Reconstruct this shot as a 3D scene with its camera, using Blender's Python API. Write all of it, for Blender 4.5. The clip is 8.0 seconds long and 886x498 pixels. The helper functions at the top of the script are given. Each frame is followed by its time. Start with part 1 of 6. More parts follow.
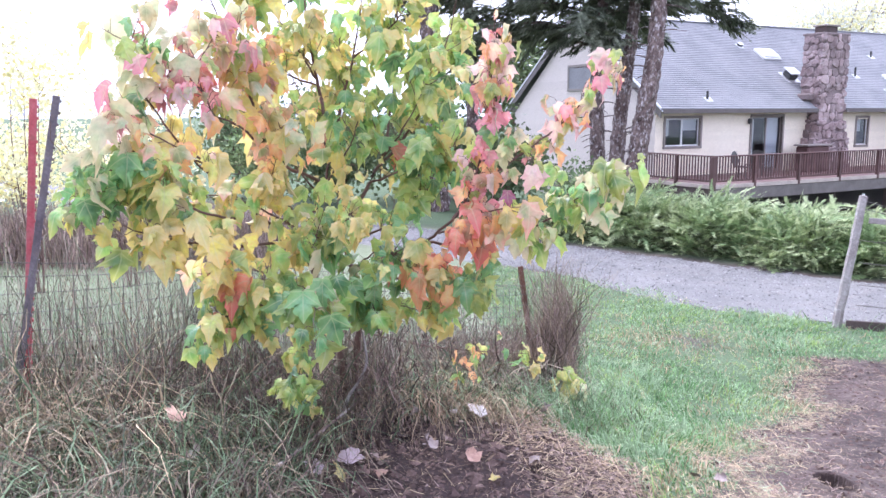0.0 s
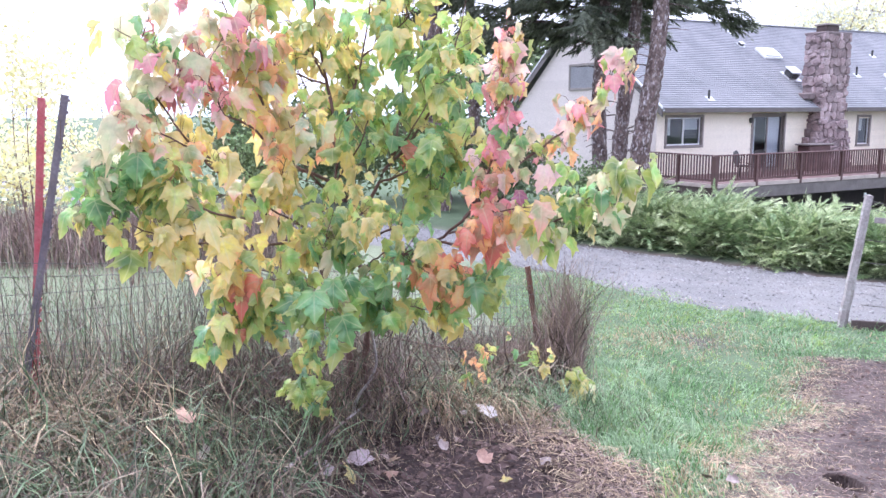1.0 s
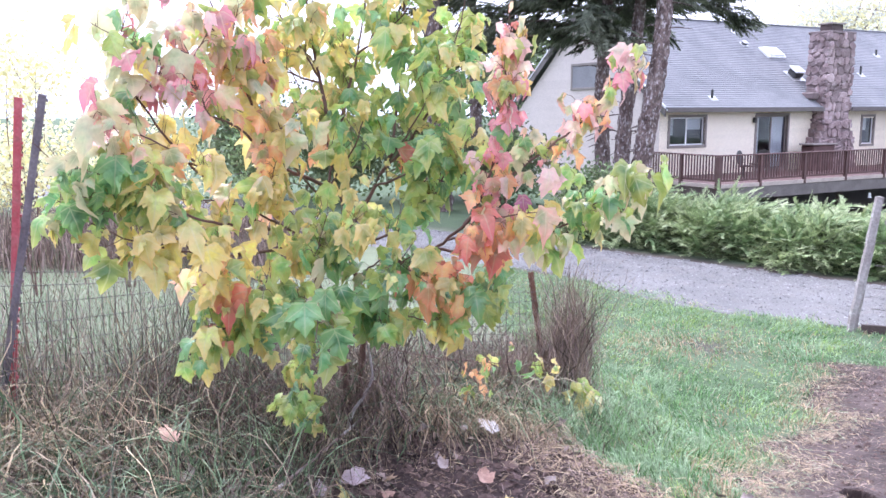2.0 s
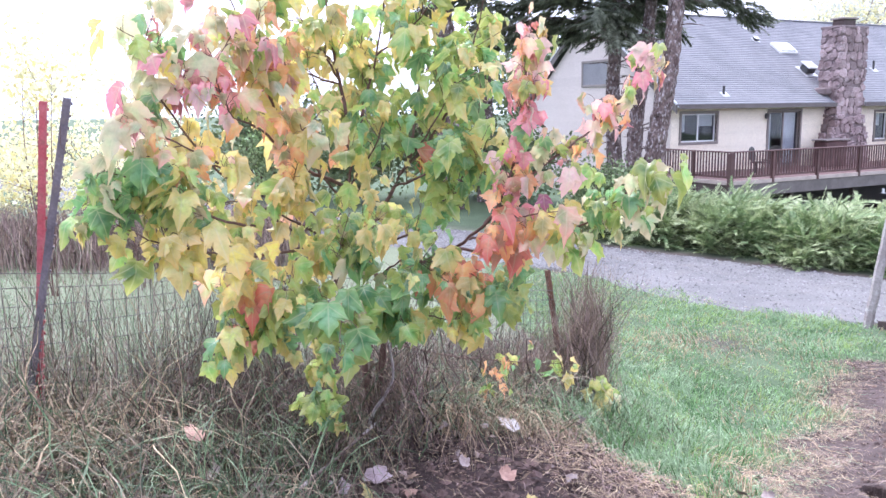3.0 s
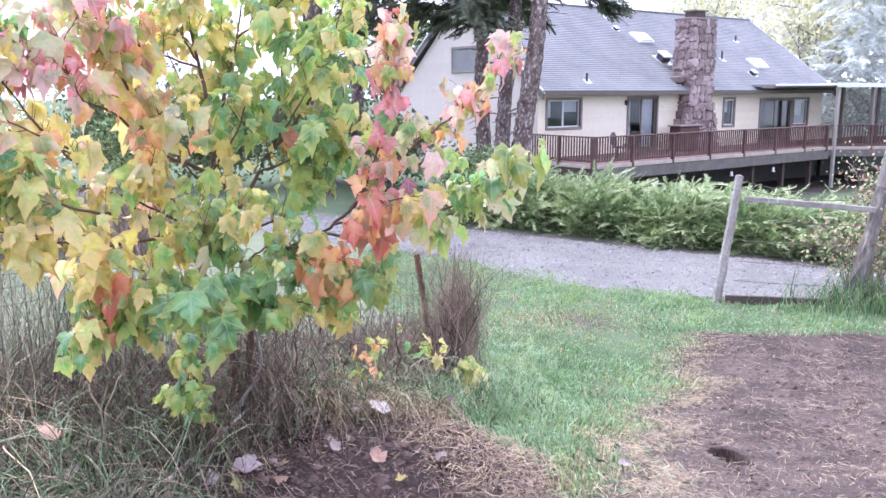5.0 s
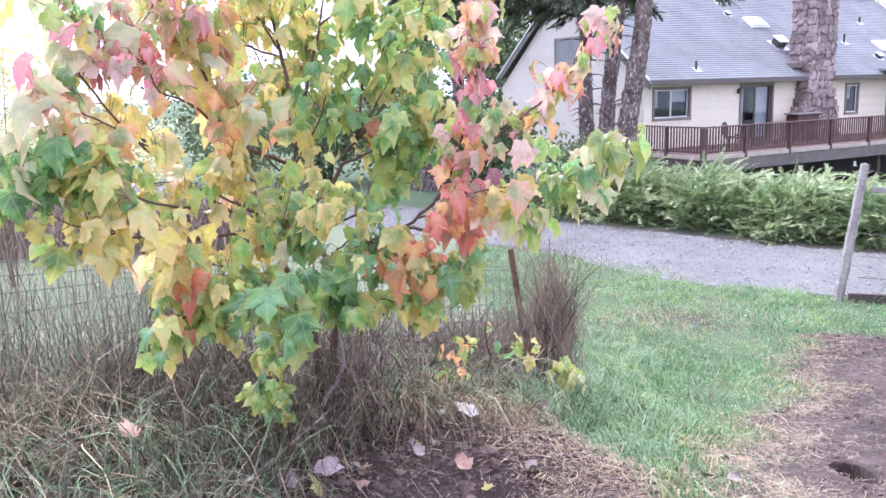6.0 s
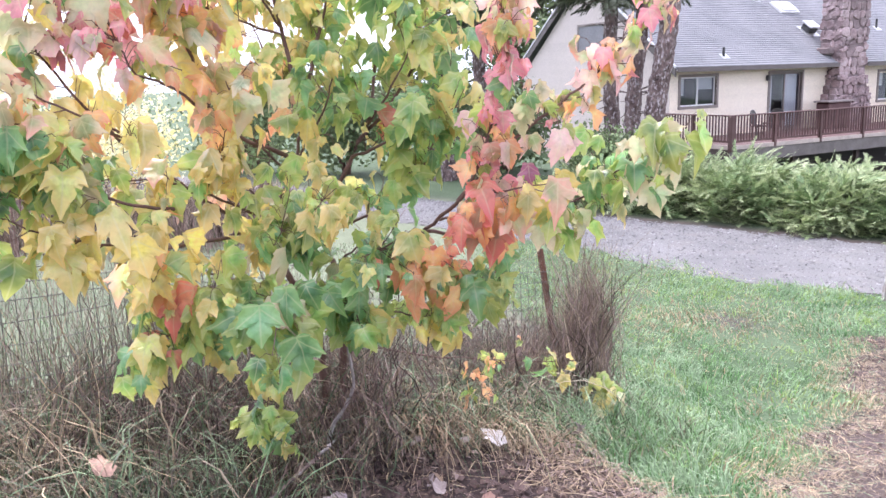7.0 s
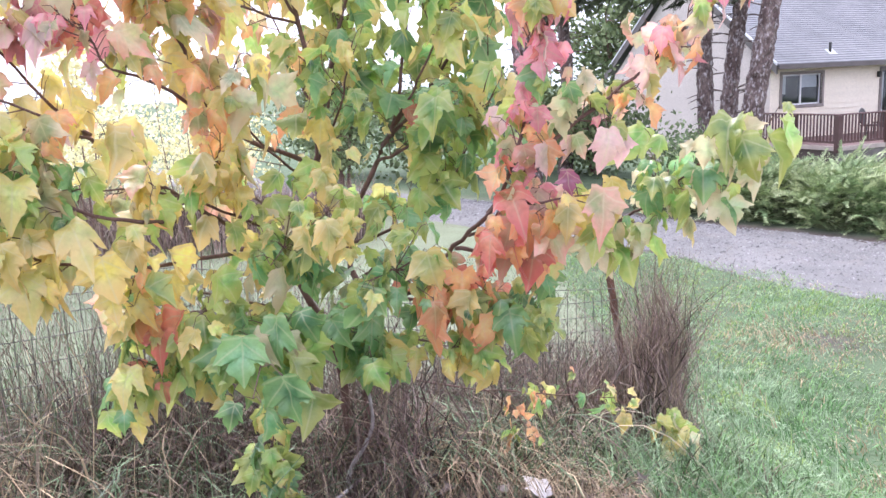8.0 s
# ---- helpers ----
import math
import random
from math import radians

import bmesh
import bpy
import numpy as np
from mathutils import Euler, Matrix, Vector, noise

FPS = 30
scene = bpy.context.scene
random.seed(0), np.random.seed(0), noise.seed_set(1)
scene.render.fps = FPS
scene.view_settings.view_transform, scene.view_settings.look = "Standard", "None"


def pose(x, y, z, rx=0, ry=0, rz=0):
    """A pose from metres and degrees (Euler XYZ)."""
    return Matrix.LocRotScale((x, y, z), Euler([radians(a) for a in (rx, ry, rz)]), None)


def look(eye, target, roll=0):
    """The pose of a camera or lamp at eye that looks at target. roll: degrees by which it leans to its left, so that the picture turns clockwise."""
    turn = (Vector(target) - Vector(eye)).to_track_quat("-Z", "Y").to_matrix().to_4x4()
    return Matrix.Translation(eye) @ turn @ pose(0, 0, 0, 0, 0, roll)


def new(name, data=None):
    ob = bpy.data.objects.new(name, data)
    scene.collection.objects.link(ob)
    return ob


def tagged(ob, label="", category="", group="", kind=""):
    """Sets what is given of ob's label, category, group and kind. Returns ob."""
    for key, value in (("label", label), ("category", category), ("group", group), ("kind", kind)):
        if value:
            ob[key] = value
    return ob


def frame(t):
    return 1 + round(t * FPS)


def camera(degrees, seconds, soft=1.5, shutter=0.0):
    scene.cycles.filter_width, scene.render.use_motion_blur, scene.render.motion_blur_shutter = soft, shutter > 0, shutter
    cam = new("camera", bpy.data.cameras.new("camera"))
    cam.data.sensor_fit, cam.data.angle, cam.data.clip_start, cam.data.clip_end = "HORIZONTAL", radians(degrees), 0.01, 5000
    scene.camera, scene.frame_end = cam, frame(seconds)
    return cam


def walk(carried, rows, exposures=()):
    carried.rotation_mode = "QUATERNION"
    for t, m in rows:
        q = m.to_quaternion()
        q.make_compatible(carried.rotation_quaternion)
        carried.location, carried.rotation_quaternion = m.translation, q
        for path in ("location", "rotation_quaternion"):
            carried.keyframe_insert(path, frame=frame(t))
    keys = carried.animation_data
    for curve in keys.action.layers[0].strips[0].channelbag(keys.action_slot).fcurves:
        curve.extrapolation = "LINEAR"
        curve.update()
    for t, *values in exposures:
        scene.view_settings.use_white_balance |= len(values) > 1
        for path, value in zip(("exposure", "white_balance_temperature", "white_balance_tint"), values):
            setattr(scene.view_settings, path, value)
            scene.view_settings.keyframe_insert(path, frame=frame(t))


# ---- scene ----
cam = camera(56.5, 8.0)
PATH = [
    (0, (0.04, -0.075, 1.661), (0.031, 1.898, 1.333), -0.3),
    (0.5, (0.014, -0.069, 1.658), (0.005, 1.903, 1.329), -0.3),
    (1, (-0.01, -0.05, 1.662), (-0.019, 1.923, 1.332), -0.3),
    (2.3, (0.014, 0.181, 1.662), (-0.004, 2.153, 1.332), -0.4),
    (2.5, (0.028, 0.169, 1.661), (-0.009, 2.141, 1.33), -0.8),
    (3, (-0.045, 0.134, 1.672), (-0.083, 2.106, 1.338), -0.8),
    (3.5, (-0.063, 0.104, 1.693), (-0.087, 2.079, 1.375), -0.8),
    (4, (-0.033, 0.082, 1.667), (0.13, 2.048, 1.337), -0.5),
    (4.2, (-0.026, 0.079, 1.665), (0.266, 2.023, 1.297), -0.0),
    (5.3, (0.009, 0.129, 1.675), (0.228, 2.082, 1.3), -0.8),
    (5.5, (0.037, 0.16, 1.671), (0.135, 2.122, 1.296), -1.4),
    (6, (0.078, 0.311, 1.63), (0.091, 2.275, 1.25), -1.7),
    (6.5, (0.029, 0.573, 1.62), (0.0, 2.531, 1.218), -1.8),
    (7, (0.066, 0.798, 1.603), (0.03, 2.757, 1.199), -1.9),
    (7.5, (0.207, 1.05, 1.582), (-0.039, 2.998, 1.201), -2.6),
    (8, (0.254, 1.264, 1.56), (-0.002, 3.209, 1.171), -2.7),
]
walk(cam, [(t, look(eye, target, roll)) for t, eye, target, roll in PATH], [(0, 1.46, 6500, 10), (4.2, 1.46, 6500, 10), (5.5, 1.50, 6500, 10), (6.0, 1.50, 6500, 10), (6.7, 1.50, 7050, 10), (8, 1.45, 6960, 10)])

# ---- light ----
world = bpy.data.worlds.new("overcast_sky")
scene.world = world
world.use_nodes = True
wn, wl = world.node_tree.nodes, world.node_tree.links
sky = wn.new("ShaderNodeTexSky")
sky.sky_type = "NISHITA"
sky.sun_disc = False
sky.sun_elevation, sky.sun_rotation = radians(58), radians(-30)
sky.air_density, sky.dust_density, sky.ozone_density = 1.0, 6.0, 1.0
pale = wn.new("ShaderNodeHueSaturation")
pale.inputs["Saturation"].default_value = 0.10
pale.inputs["Value"].default_value = 1.0
SKY_STRENGTH = 0.143
wn["Background"].inputs["Strength"].default_value = SKY_STRENGTH
wl.new(sky.outputs[0], pale.inputs["Color"])
cool = wn.new("ShaderNodeMix")
cool.data_type, cool.blend_type = "RGBA", "MULTIPLY"
cool.inputs[0].default_value, cool.inputs[7].default_value = 1.0, (0.905, 0.97, 1.33, 1)
cloud = wn.new("ShaderNodeMix")
cloud.data_type = "RGBA"
cloud.inputs[0].default_value, cloud.inputs[7].default_value = 0.6, (8.0, 8.0, 8.0, 1)
wl.new(pale.outputs[0], cloud.inputs[6])
wl.new(cloud.outputs[2], cool.inputs[6])
wl.new(cool.outputs[2], wn["Background"].inputs["Color"])
sun = new("sun", bpy.data.lights.new("sun", "SUN"))
sun.data.energy, sun.data.angle, sun.data.color = 1.35, radians(24), (1.0, 0.985, 0.965)
sun.matrix_world = look((-5.3, 9.2, 17), (0, 0, 0))


# ---- materials ----
def material(name, c1, c2, scale=6.0, fine=60.0, rough=0.8, bump=0.3, metal=0.0, vary=0.0, glow_through=0.0, spec=0.4, wear=None, wear_amount=0.35, grain_lo=0.72, grain_hi=1.25, tall=1.0):
    """Two tones mixed by broad noise, shaded by fine grain, each piece or island a little lighter or darker."""
    m = bpy.data.materials.new(name)
    m.use_nodes = True
    n, l = m.node_tree.nodes, m.node_tree.links
    b = n["Principled BSDF"]
    b.inputs["Roughness"].default_value, b.inputs["Metallic"].default_value = rough, metal
    b.inputs["Specular IOR Level"].default_value = spec
    geo = n.new("ShaderNodeNewGeometry")
    where = geo.outputs["Position"]
    if tall != 1.0:
        squash = n.new("ShaderNodeVectorMath")
        squash.operation = "MULTIPLY"
        squash.inputs[1].default_value = (1, 1, 1 / tall)
        l.new(where, squash.inputs[0])
        where = squash.outputs[0]

    def noise_at(s, detail, lo, hi):
        t = n.new("ShaderNodeTexNoise")
        t.inputs["Scale"].default_value, t.inputs["Detail"].default_value = s, detail
        l.new(where, t.inputs["Vector"])
        r = n.new("ShaderNodeMapRange")
        r.inputs["From Min"].default_value, r.inputs["From Max"].default_value = lo, hi
        l.new(t.outputs["Fac"], r.inputs["Value"])
        return r.outputs[0], t.outputs["Fac"]

    def mix(kind, fac, a, c):
        x = n.new("ShaderNodeMix")
        x.data_type, x.blend_type = "RGBA", kind
        for sock, val in ((x.inputs[0], fac), (x.inputs[6], a), (x.inputs[7], c)):
            if isinstance(val, (tuple, list)):
                sock.default_value = (*val, 1)
            elif isinstance(val, float):
                sock.default_value = val
            else:
                l.new(val, sock)
        return x.outputs[2]

    broad, _ = noise_at(scale, 4, 0.35, 0.65)
    grain, raw = noise_at(fine, 5, 0.2, 0.8)
    col = mix("MIX", broad, c1, c2)
    if wear:
        patch, _ = noise_at(scale * 2.7, 6, 0.52, 0.7)
        am = n.new("ShaderNodeMath")
        am.operation = "MULTIPLY"
        am.inputs[1].default_value = wear_amount
        l.new(patch, am.inputs[0])
        col = mix("MIX", am.outputs[0], col, wear)
    shade = n.new("ShaderNodeMapRange")
    shade.inputs["To Min"].default_value, shade.inputs["To Max"].default_value = grain_lo, grain_hi
    l.new(grain, shade.inputs["Value"])
    col = mix("MULTIPLY", 1.0, col, shade.outputs[0])
    if vary:
        oi = n.new("ShaderNodeObjectInfo")
        add = n.new("ShaderNodeMath")
        add.operation = "ADD"
        l.new(oi.outputs["Random"], add.inputs[0])
        l.new(geo.outputs["Random Per Island"], add.inputs[1])
        fr = n.new("ShaderNodeMath")
        fr.operation = "FRACT"
        l.new(add.outputs[0], fr.inputs[0])
        vr = n.new("ShaderNodeMapRange")
        vr.inputs["To Min"].default_value, vr.inputs["To Max"].default_value = 1 - vary, 1 + vary
        l.new(fr.outputs[0], vr.inputs["Value"])
        col = mix("MULTIPLY", 1.0, col, vr.outputs[0])
    l.new(col, b.inputs["Base Color"])
    if bump:
        bp = n.new("ShaderNodeBump")
        bp.inputs["Strength"].default_value, bp.inputs["Distance"].default_value = bump, 0.6 / fine
        l.new(raw, bp.inputs["Height"])
        l.new(bp.outputs[0], b.inputs["Normal"])
    if glow_through:
        tr = n.new("ShaderNodeBsdfTranslucent")
        l.new(col, tr.inputs["Color"])
        ms = n.new("ShaderNodeMixShader")
        ms.inputs[0].default_value = glow_through
        l.new(b.outputs[0], ms.inputs[1])
        l.new(tr.outputs[0], ms.inputs[2])
        l.new(ms.outputs[0], n["Material Output"].inputs["Surface"])
    return m


def leaf_material(name, c1, c2, rim):
    """A maple leaf: mottled blade with paler veins along the midrib and the side lobes."""
    m = material(name, c1, c2, scale=14, fine=70, rough=0.36, bump=0.5, vary=0.46, glow_through=0.47, spec=0.8, grain_lo=0.82, grain_hi=1.16)
    n, l = m.node_tree.nodes, m.node_tree.links
    uv = n.new("ShaderNodeUVMap")
    uv.uv_map = "blade"
    sp = n.new("ShaderNodeSeparateXYZ")
    l.new(uv.outputs[0], sp.inputs[0])

    def calc(op, a, c=0.0):
        x = n.new("ShaderNodeMath")
        x.operation = op
        for sock, val in ((x.inputs[0], a), (x.inputs[1], c)):
            if isinstance(val, float):
                sock.default_value = val
            else:
                l.new(val, sock)
        return x.outputs[0]

    side = calc("ABSOLUTE", sp.outputs[0])
    slant = calc("ABSOLUTE", calc("SUBTRACT", calc("SUBTRACT", sp.outputs[1], 0.10), calc("MULTIPLY", side, 0.78)))
    low = calc("ABSOLUTE", calc("SUBTRACT", calc("SUBTRACT", sp.outputs[1], 0.01), calc("MULTIPLY", side, 0.10)))
    near = calc("MINIMUM", calc("MINIMUM", side, slant), low)
    ridge = n.new("ShaderNodeMapRange")
    ridge.inputs["From Min"].default_value, ridge.inputs["From Max"].default_value = 0.008, 0.035
    ridge.inputs["To Min"].default_value, ridge.inputs["To Max"].default_value = 0.32, 0.0
    l.new(near, ridge.inputs["Value"])
    b = n["Principled BSDF"]
    b.inputs["Coat Weight"].default_value, b.inputs["Coat Roughness"].default_value = 0.5, 0.28
    col = b.inputs["Base Color"].links[0].from_socket
    far = calc("SQRT", calc("ADD", calc("MULTIPLY", side, side), calc("POWER", calc("ABSOLUTE", calc("SUBTRACT", sp.outputs[1], 0.36)), 2.0)))
    turning = n.new("ShaderNodeTexNoise")
    turning.inputs["Scale"].default_value = 14.0
    l.new(n["Geometry"].outputs["Position"], turning.inputs["Vector"])
    edge = n.new("ShaderNodeMapRange")
    edge.inputs["From Min"].default_value, edge.inputs["From Max"].default_value = 0.52, 1.08
    edge.inputs["To Max"].default_value = 0.85
    l.new(calc("ADD", far, turning.outputs["Fac"]), edge.inputs["Value"])
    y = n.new("ShaderNodeMix")
    y.data_type = "RGBA"
    y.inputs[7].default_value = (*rim, 1)
    l.new(edge.outputs[0], y.inputs[0])
    l.new(col, y.inputs[6])
    col = y.outputs[2]
    x = n.new("ShaderNodeMix")
    x.data_type = "RGBA"
    x.inputs[7].default_value = (0.72, 0.68, 0.42, 1)
    l.new(ridge.outputs[0], x.inputs[0])
    l.new(col, x.inputs[6])
    l.new(x.outputs[2], b.inputs["Base Color"])
    l.new(x.outputs[2], n["Translucent BSDF"].inputs["Color"])
    return m


GREEN = leaf_material("maple_leaf_green", (0.19, 0.39, 0.10), (0.38, 0.55, 0.19), (0.56, 0.57, 0.16))
DEEP = leaf_material("maple_leaf_deep_green", (0.10, 0.29, 0.11), (0.31, 0.51, 0.31), (0.26, 0.46, 0.14))
LIME = leaf_material("maple_leaf_yellow_green", (0.48, 0.56, 0.17), (0.67, 0.66, 0.28), (0.84, 0.62, 0.25))
YELLOW = leaf_material("maple_leaf_yellow", (0.85, 0.73, 0.19), (0.68, 0.67, 0.27), (0.87, 0.62, 0.24))
ORANGE = leaf_material("maple_leaf_orange", (0.86, 0.50, 0.20), (0.82, 0.62, 0.30), (0.88, 0.36, 0.21))
RED = leaf_material("maple_leaf_red", (0.82, 0.30, 0.20), (0.82, 0.46, 0.27), (0.80, 0.19, 0.19))
PINK = leaf_material("maple_leaf_pink", (0.80, 0.35, 0.36), (0.83, 0.53, 0.48), (0.78, 0.23, 0.31))
MIXED = leaf_material("maple_leaf_turning", (0.42, 0.52, 0.22), (0.74, 0.62, 0.36), (0.88, 0.42, 0.34))
PURPLE = leaf_material("maple_leaf_purple", (0.26, 0.10, 0.16), (0.36, 0.16, 0.22), (0.40, 0.10, 0.18))
DULL = leaf_material("maple_leaf_fading", (0.42, 0.53, 0.28), (0.60, 0.63, 0.40), (0.76, 0.60, 0.38))
BLUSH = leaf_material("maple_leaf_pale_blush", (0.78, 0.66, 0.50), (0.84, 0.66, 0.60), (0.86, 0.50, 0.50))
LEAVES = [GREEN, DEEP, LIME, YELLOW, ORANGE, RED, PINK, DULL, BLUSH, MIXED, PURPLE]
FALLEN = material("fallen_leaf_underside", (0.35, 0.285, 0.27), (0.24, 0.185, 0.18), 20, 120, 0.7, 0.4, vary=0.2)
FALLEN_LILAC = material("lilac_leaf_underside", (0.46, 0.37, 0.40), (0.34, 0.26, 0.29), 20, 120, 0.7, 0.4, vary=0.15)
FALLEN_WHITE = material("bleached_leaf", (0.66, 0.61, 0.61), (0.52, 0.47, 0.47), 20, 120, 0.7, 0.3, vary=0.1)
FALLEN_WARM = material("fallen_leaf_tan", (0.50, 0.32, 0.25), (0.36, 0.21, 0.165), 20, 120, 0.7, 0.4, vary=0.2)
BARK = material("maple_bark", (0.11, 0.06, 0.05), (0.17, 0.10, 0.085), 12, 140, 0.8, 0.5)
STRAW = material("dead_grass", (0.37, 0.29, 0.215), (0.056, 0.041, 0.031), 5, 40, 0.8, 0.0, vary=0.72, glow_through=0.12)
WEED = material("dead_weed_stalk", (0.175, 0.115, 0.105), (0.39, 0.295, 0.265), 3, 40, 0.85, 0.0, vary=0.5)
THATCH = material("weathered_stems_and_shade", (0.055, 0.036, 0.034), (0.17, 0.115, 0.10), 4, 40, 0.9, 0.0, vary=0.5)
TALLGREEN = material("long_green_grass", (0.04, 0.075, 0.035), (0.215, 0.30, 0.17), 5, 40, 0.5, 0.0, vary=0.6, glow_through=0.2)
LAWN = material("lawn_blade", (0.07, 0.18, 0.058), (0.235, 0.39, 0.165), 2.4, 40, 0.6, 0.0, vary=0.5, glow_through=0.3)
LAWN_YELLOW = material("yellow_green_lawn_blade", (0.24, 0.36, 0.10), (0.33, 0.43, 0.16), 3.0, 40, 0.6, 0.0, vary=0.4, glow_through=0.3)
LAWN_PALE = material("pale_lawn_blade", (0.20, 0.31, 0.17), (0.40, 0.51, 0.325), 3.0, 40, 0.5, 0.0, vary=0.3, glow_through=0.3)
PASTURE = material("pasture_blade", (0.19, 0.25, 0.15), (0.27, 0.33, 0.22), 2.5, 40, 0.6, 0.0, vary=0.35, glow_through=0.3)
HAY = material("dry_mown_straw", (0.50, 0.40, 0.26), (0.38, 0.27, 0.18), 3, 60, 0.8, 0.0, vary=0.4)
MULCHSTRAW = material("red_brown_mulch_straw", (0.34, 0.24, 0.165), (0.15, 0.095, 0.075), 4, 60, 0.85, 0.0, vary=0.5)
CHIP = material("mulch_crumb", (0.058, 0.036, 0.035), (0.14, 0.092, 0.08), 8, 80, 0.9, 0.3, vary=0.5)
GRAVEL_STONE = material("gravel_stone", (0.255, 0.246, 0.248), (0.165, 0.158, 0.16), 5, 90, 0.85, 0.3, vary=0.4)
JUNIPER = material("juniper_foliage", (0.185, 0.275, 0.125), (0.345, 0.415, 0.21), 1.4, 30, 0.7, 0.0, vary=0.35, glow_through=0.15)
JUNIPER_TIP = material("juniper_new_growth", (0.40, 0.475, 0.255), (0.50, 0.55, 0.325), 1.4, 30, 0.7, 0.0, vary=0.3, glow_through=0.15)
# Dark tone of the juniper hearts stands for shade between the sprays.
SHADED_TWIG = material("shaded_inner_twigs", (0.08, 0.10, 0.05), (0.13, 0.15, 0.075), 5, 60, 0.95, 0.5, vary=0.3)
NEEDLE = material("conifer_needles", (0.095, 0.112, 0.078), (0.165, 0.18, 0.125), 0.8, 20, 0.8, 0.0, vary=0.4)
FIRBARK = material("conifer_bark", (0.085, 0.055, 0.052), (0.21, 0.155, 0.145), 5.5, 26, 0.95, 1.0, wear=(0.56, 0.51, 0.52), wear_amount=0.85, grain_lo=0.35, grain_hi=1.55, tall=1.7)
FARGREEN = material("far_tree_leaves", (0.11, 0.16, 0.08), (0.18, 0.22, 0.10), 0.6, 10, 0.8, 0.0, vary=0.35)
# Haze is painted into these far colours: yellow leaves, conifers, hill, wood.
FARYELLOW = material("haze_paled_yellow_leaves", (0.84, 0.79, 0.50), (0.80, 0.78, 0.55), 0.8, 10, 0.7, 0.0, vary=0.15, glow_through=0.5)
FARHAZE = material("haze_painted_foliage", (0.66, 0.685, 0.67), (0.74, 0.76, 0.74), 0.5, 10, 0.9, 0.0, vary=0.12, glow_through=0.5)
FARHILL = material("haze_painted_hill", (0.42, 0.46, 0.50), (0.48, 0.52, 0.55), 0.01, 0.2, 1.0, 0.0)
FARWOOD = material("haze_painted_wood", (0.50, 0.53, 0.54), (0.60, 0.62, 0.63), 0.25, 2.0, 1.0, 0.0)
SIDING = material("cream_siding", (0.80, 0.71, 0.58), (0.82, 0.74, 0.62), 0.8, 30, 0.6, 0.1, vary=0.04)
# Same siding for the gables, their shade painted in as a darker tone.
GABLE = material("shaded_gable_siding", (0.54, 0.475, 0.44), (0.57, 0.50, 0.47), 0.8, 30, 0.6, 0.1, vary=0.04)
TRIM = material("taupe_trim", (0.22, 0.19, 0.18), (0.26, 0.22, 0.20), 3, 60, 0.6, 0.1)
WHITE = material("white_vinyl", (0.78, 0.78, 0.78), (0.72, 0.72, 0.73), 3, 60, 0.4, 0.05)
SHINGLE = material("grey_asphalt_shingle", (0.205, 0.205, 0.222), (0.25, 0.248, 0.266), 0.7, 26, 0.9, 0.5, vary=0.045, wear=(0.29, 0.29, 0.305))
GUTTER = material("dark_taupe_gutter", (0.11, 0.095, 0.09), (0.14, 0.12, 0.115), 3, 60, 0.5, 0.1)
DECKWOOD = material("red_brown_deck_stain", (0.095, 0.048, 0.047), (0.13, 0.070, 0.066), 3, 50, 0.6, 0.3, vary=0.2)
DECKEDGE = material("pale_deck_edge_board", (0.48, 0.40, 0.36), (0.40, 0.33, 0.30), 3, 50, 0.7, 0.3)
PALEPOST = material("pale_taupe_post_paint", (0.34, 0.31, 0.29), (0.40, 0.36, 0.34), 3, 60, 0.6, 0.1)
RIMBEAM = material("weathered_taupe_beam", (0.13, 0.112, 0.108), (0.17, 0.148, 0.142), 3, 50, 0.7, 0.3)
BEAM = material("dark_brown_beam", (0.065, 0.045, 0.042), (0.095, 0.068, 0.062), 3, 50, 0.7, 0.3)
STONE = material("chimney_stone", (0.22, 0.155, 0.155), (0.37, 0.285, 0.285), 1.6, 18, 0.85, 0.7, vary=0.34, wear=(0.54, 0.47, 0.47), wear_amount=0.45)
MORTAR = material("chimney_mortar", (0.17, 0.13, 0.13), (0.235, 0.185, 0.185), 4, 40, 0.95, 0.5)
REDPAINT = material("faded_red_post_paint", (0.42, 0.055, 0.07), (0.50, 0.14, 0.16), 9, 90, 0.55, 0.3, wear=(0.30, 0.16, 0.14))
OLDSTEEL = material("weathered_dark_steel", (0.17, 0.145, 0.17), (0.25, 0.22, 0.25), 9, 90, 0.6, 0.4, metal=0.5, wear=(0.28, 0.20, 0.16))
RUST = material("rusty_steel", (0.20, 0.09, 0.06), (0.14, 0.07, 0.05), 12, 120, 0.8, 0.5, metal=0.3)
WIRE = material("galvanised_wire", (0.11, 0.10, 0.095), (0.17, 0.155, 0.145), 9, 90, 0.6, 0.0, metal=0.4)
OLDWOOD = material("weathered_grey_wood", (0.35, 0.32, 0.31), (0.25, 0.215, 0.21), 4, 45, 0.9, 0.8, wear=(0.56, 0.55, 0.54), wear_amount=0.5)
OLDPOST = material("lichened_old_post", (0.20, 0.17, 0.16), (0.12, 0.10, 0.095), 5, 40, 0.95, 1.0, wear=(0.42, 0.43, 0.38), wear_amount=0.55, grain_lo=0.5, grain_hi=1.4, tall=4.0)
DIM_ROOM = material("room_dimness_wall", (0.13, 0.12, 0.16), (0.17, 0.155, 0.20), 1, 20, 0.9, 0.0)
METAL = material("roof_metal", (0.55, 0.56, 0.58), (0.62, 0.62, 0.64), 4, 60, 0.4, 0.05, metal=0.6)
DARKMETAL = material("dark_metal", (0.05, 0.05, 0.05), (0.08, 0.08, 0.08), 6, 60, 0.5, 0.1, metal=0.4)
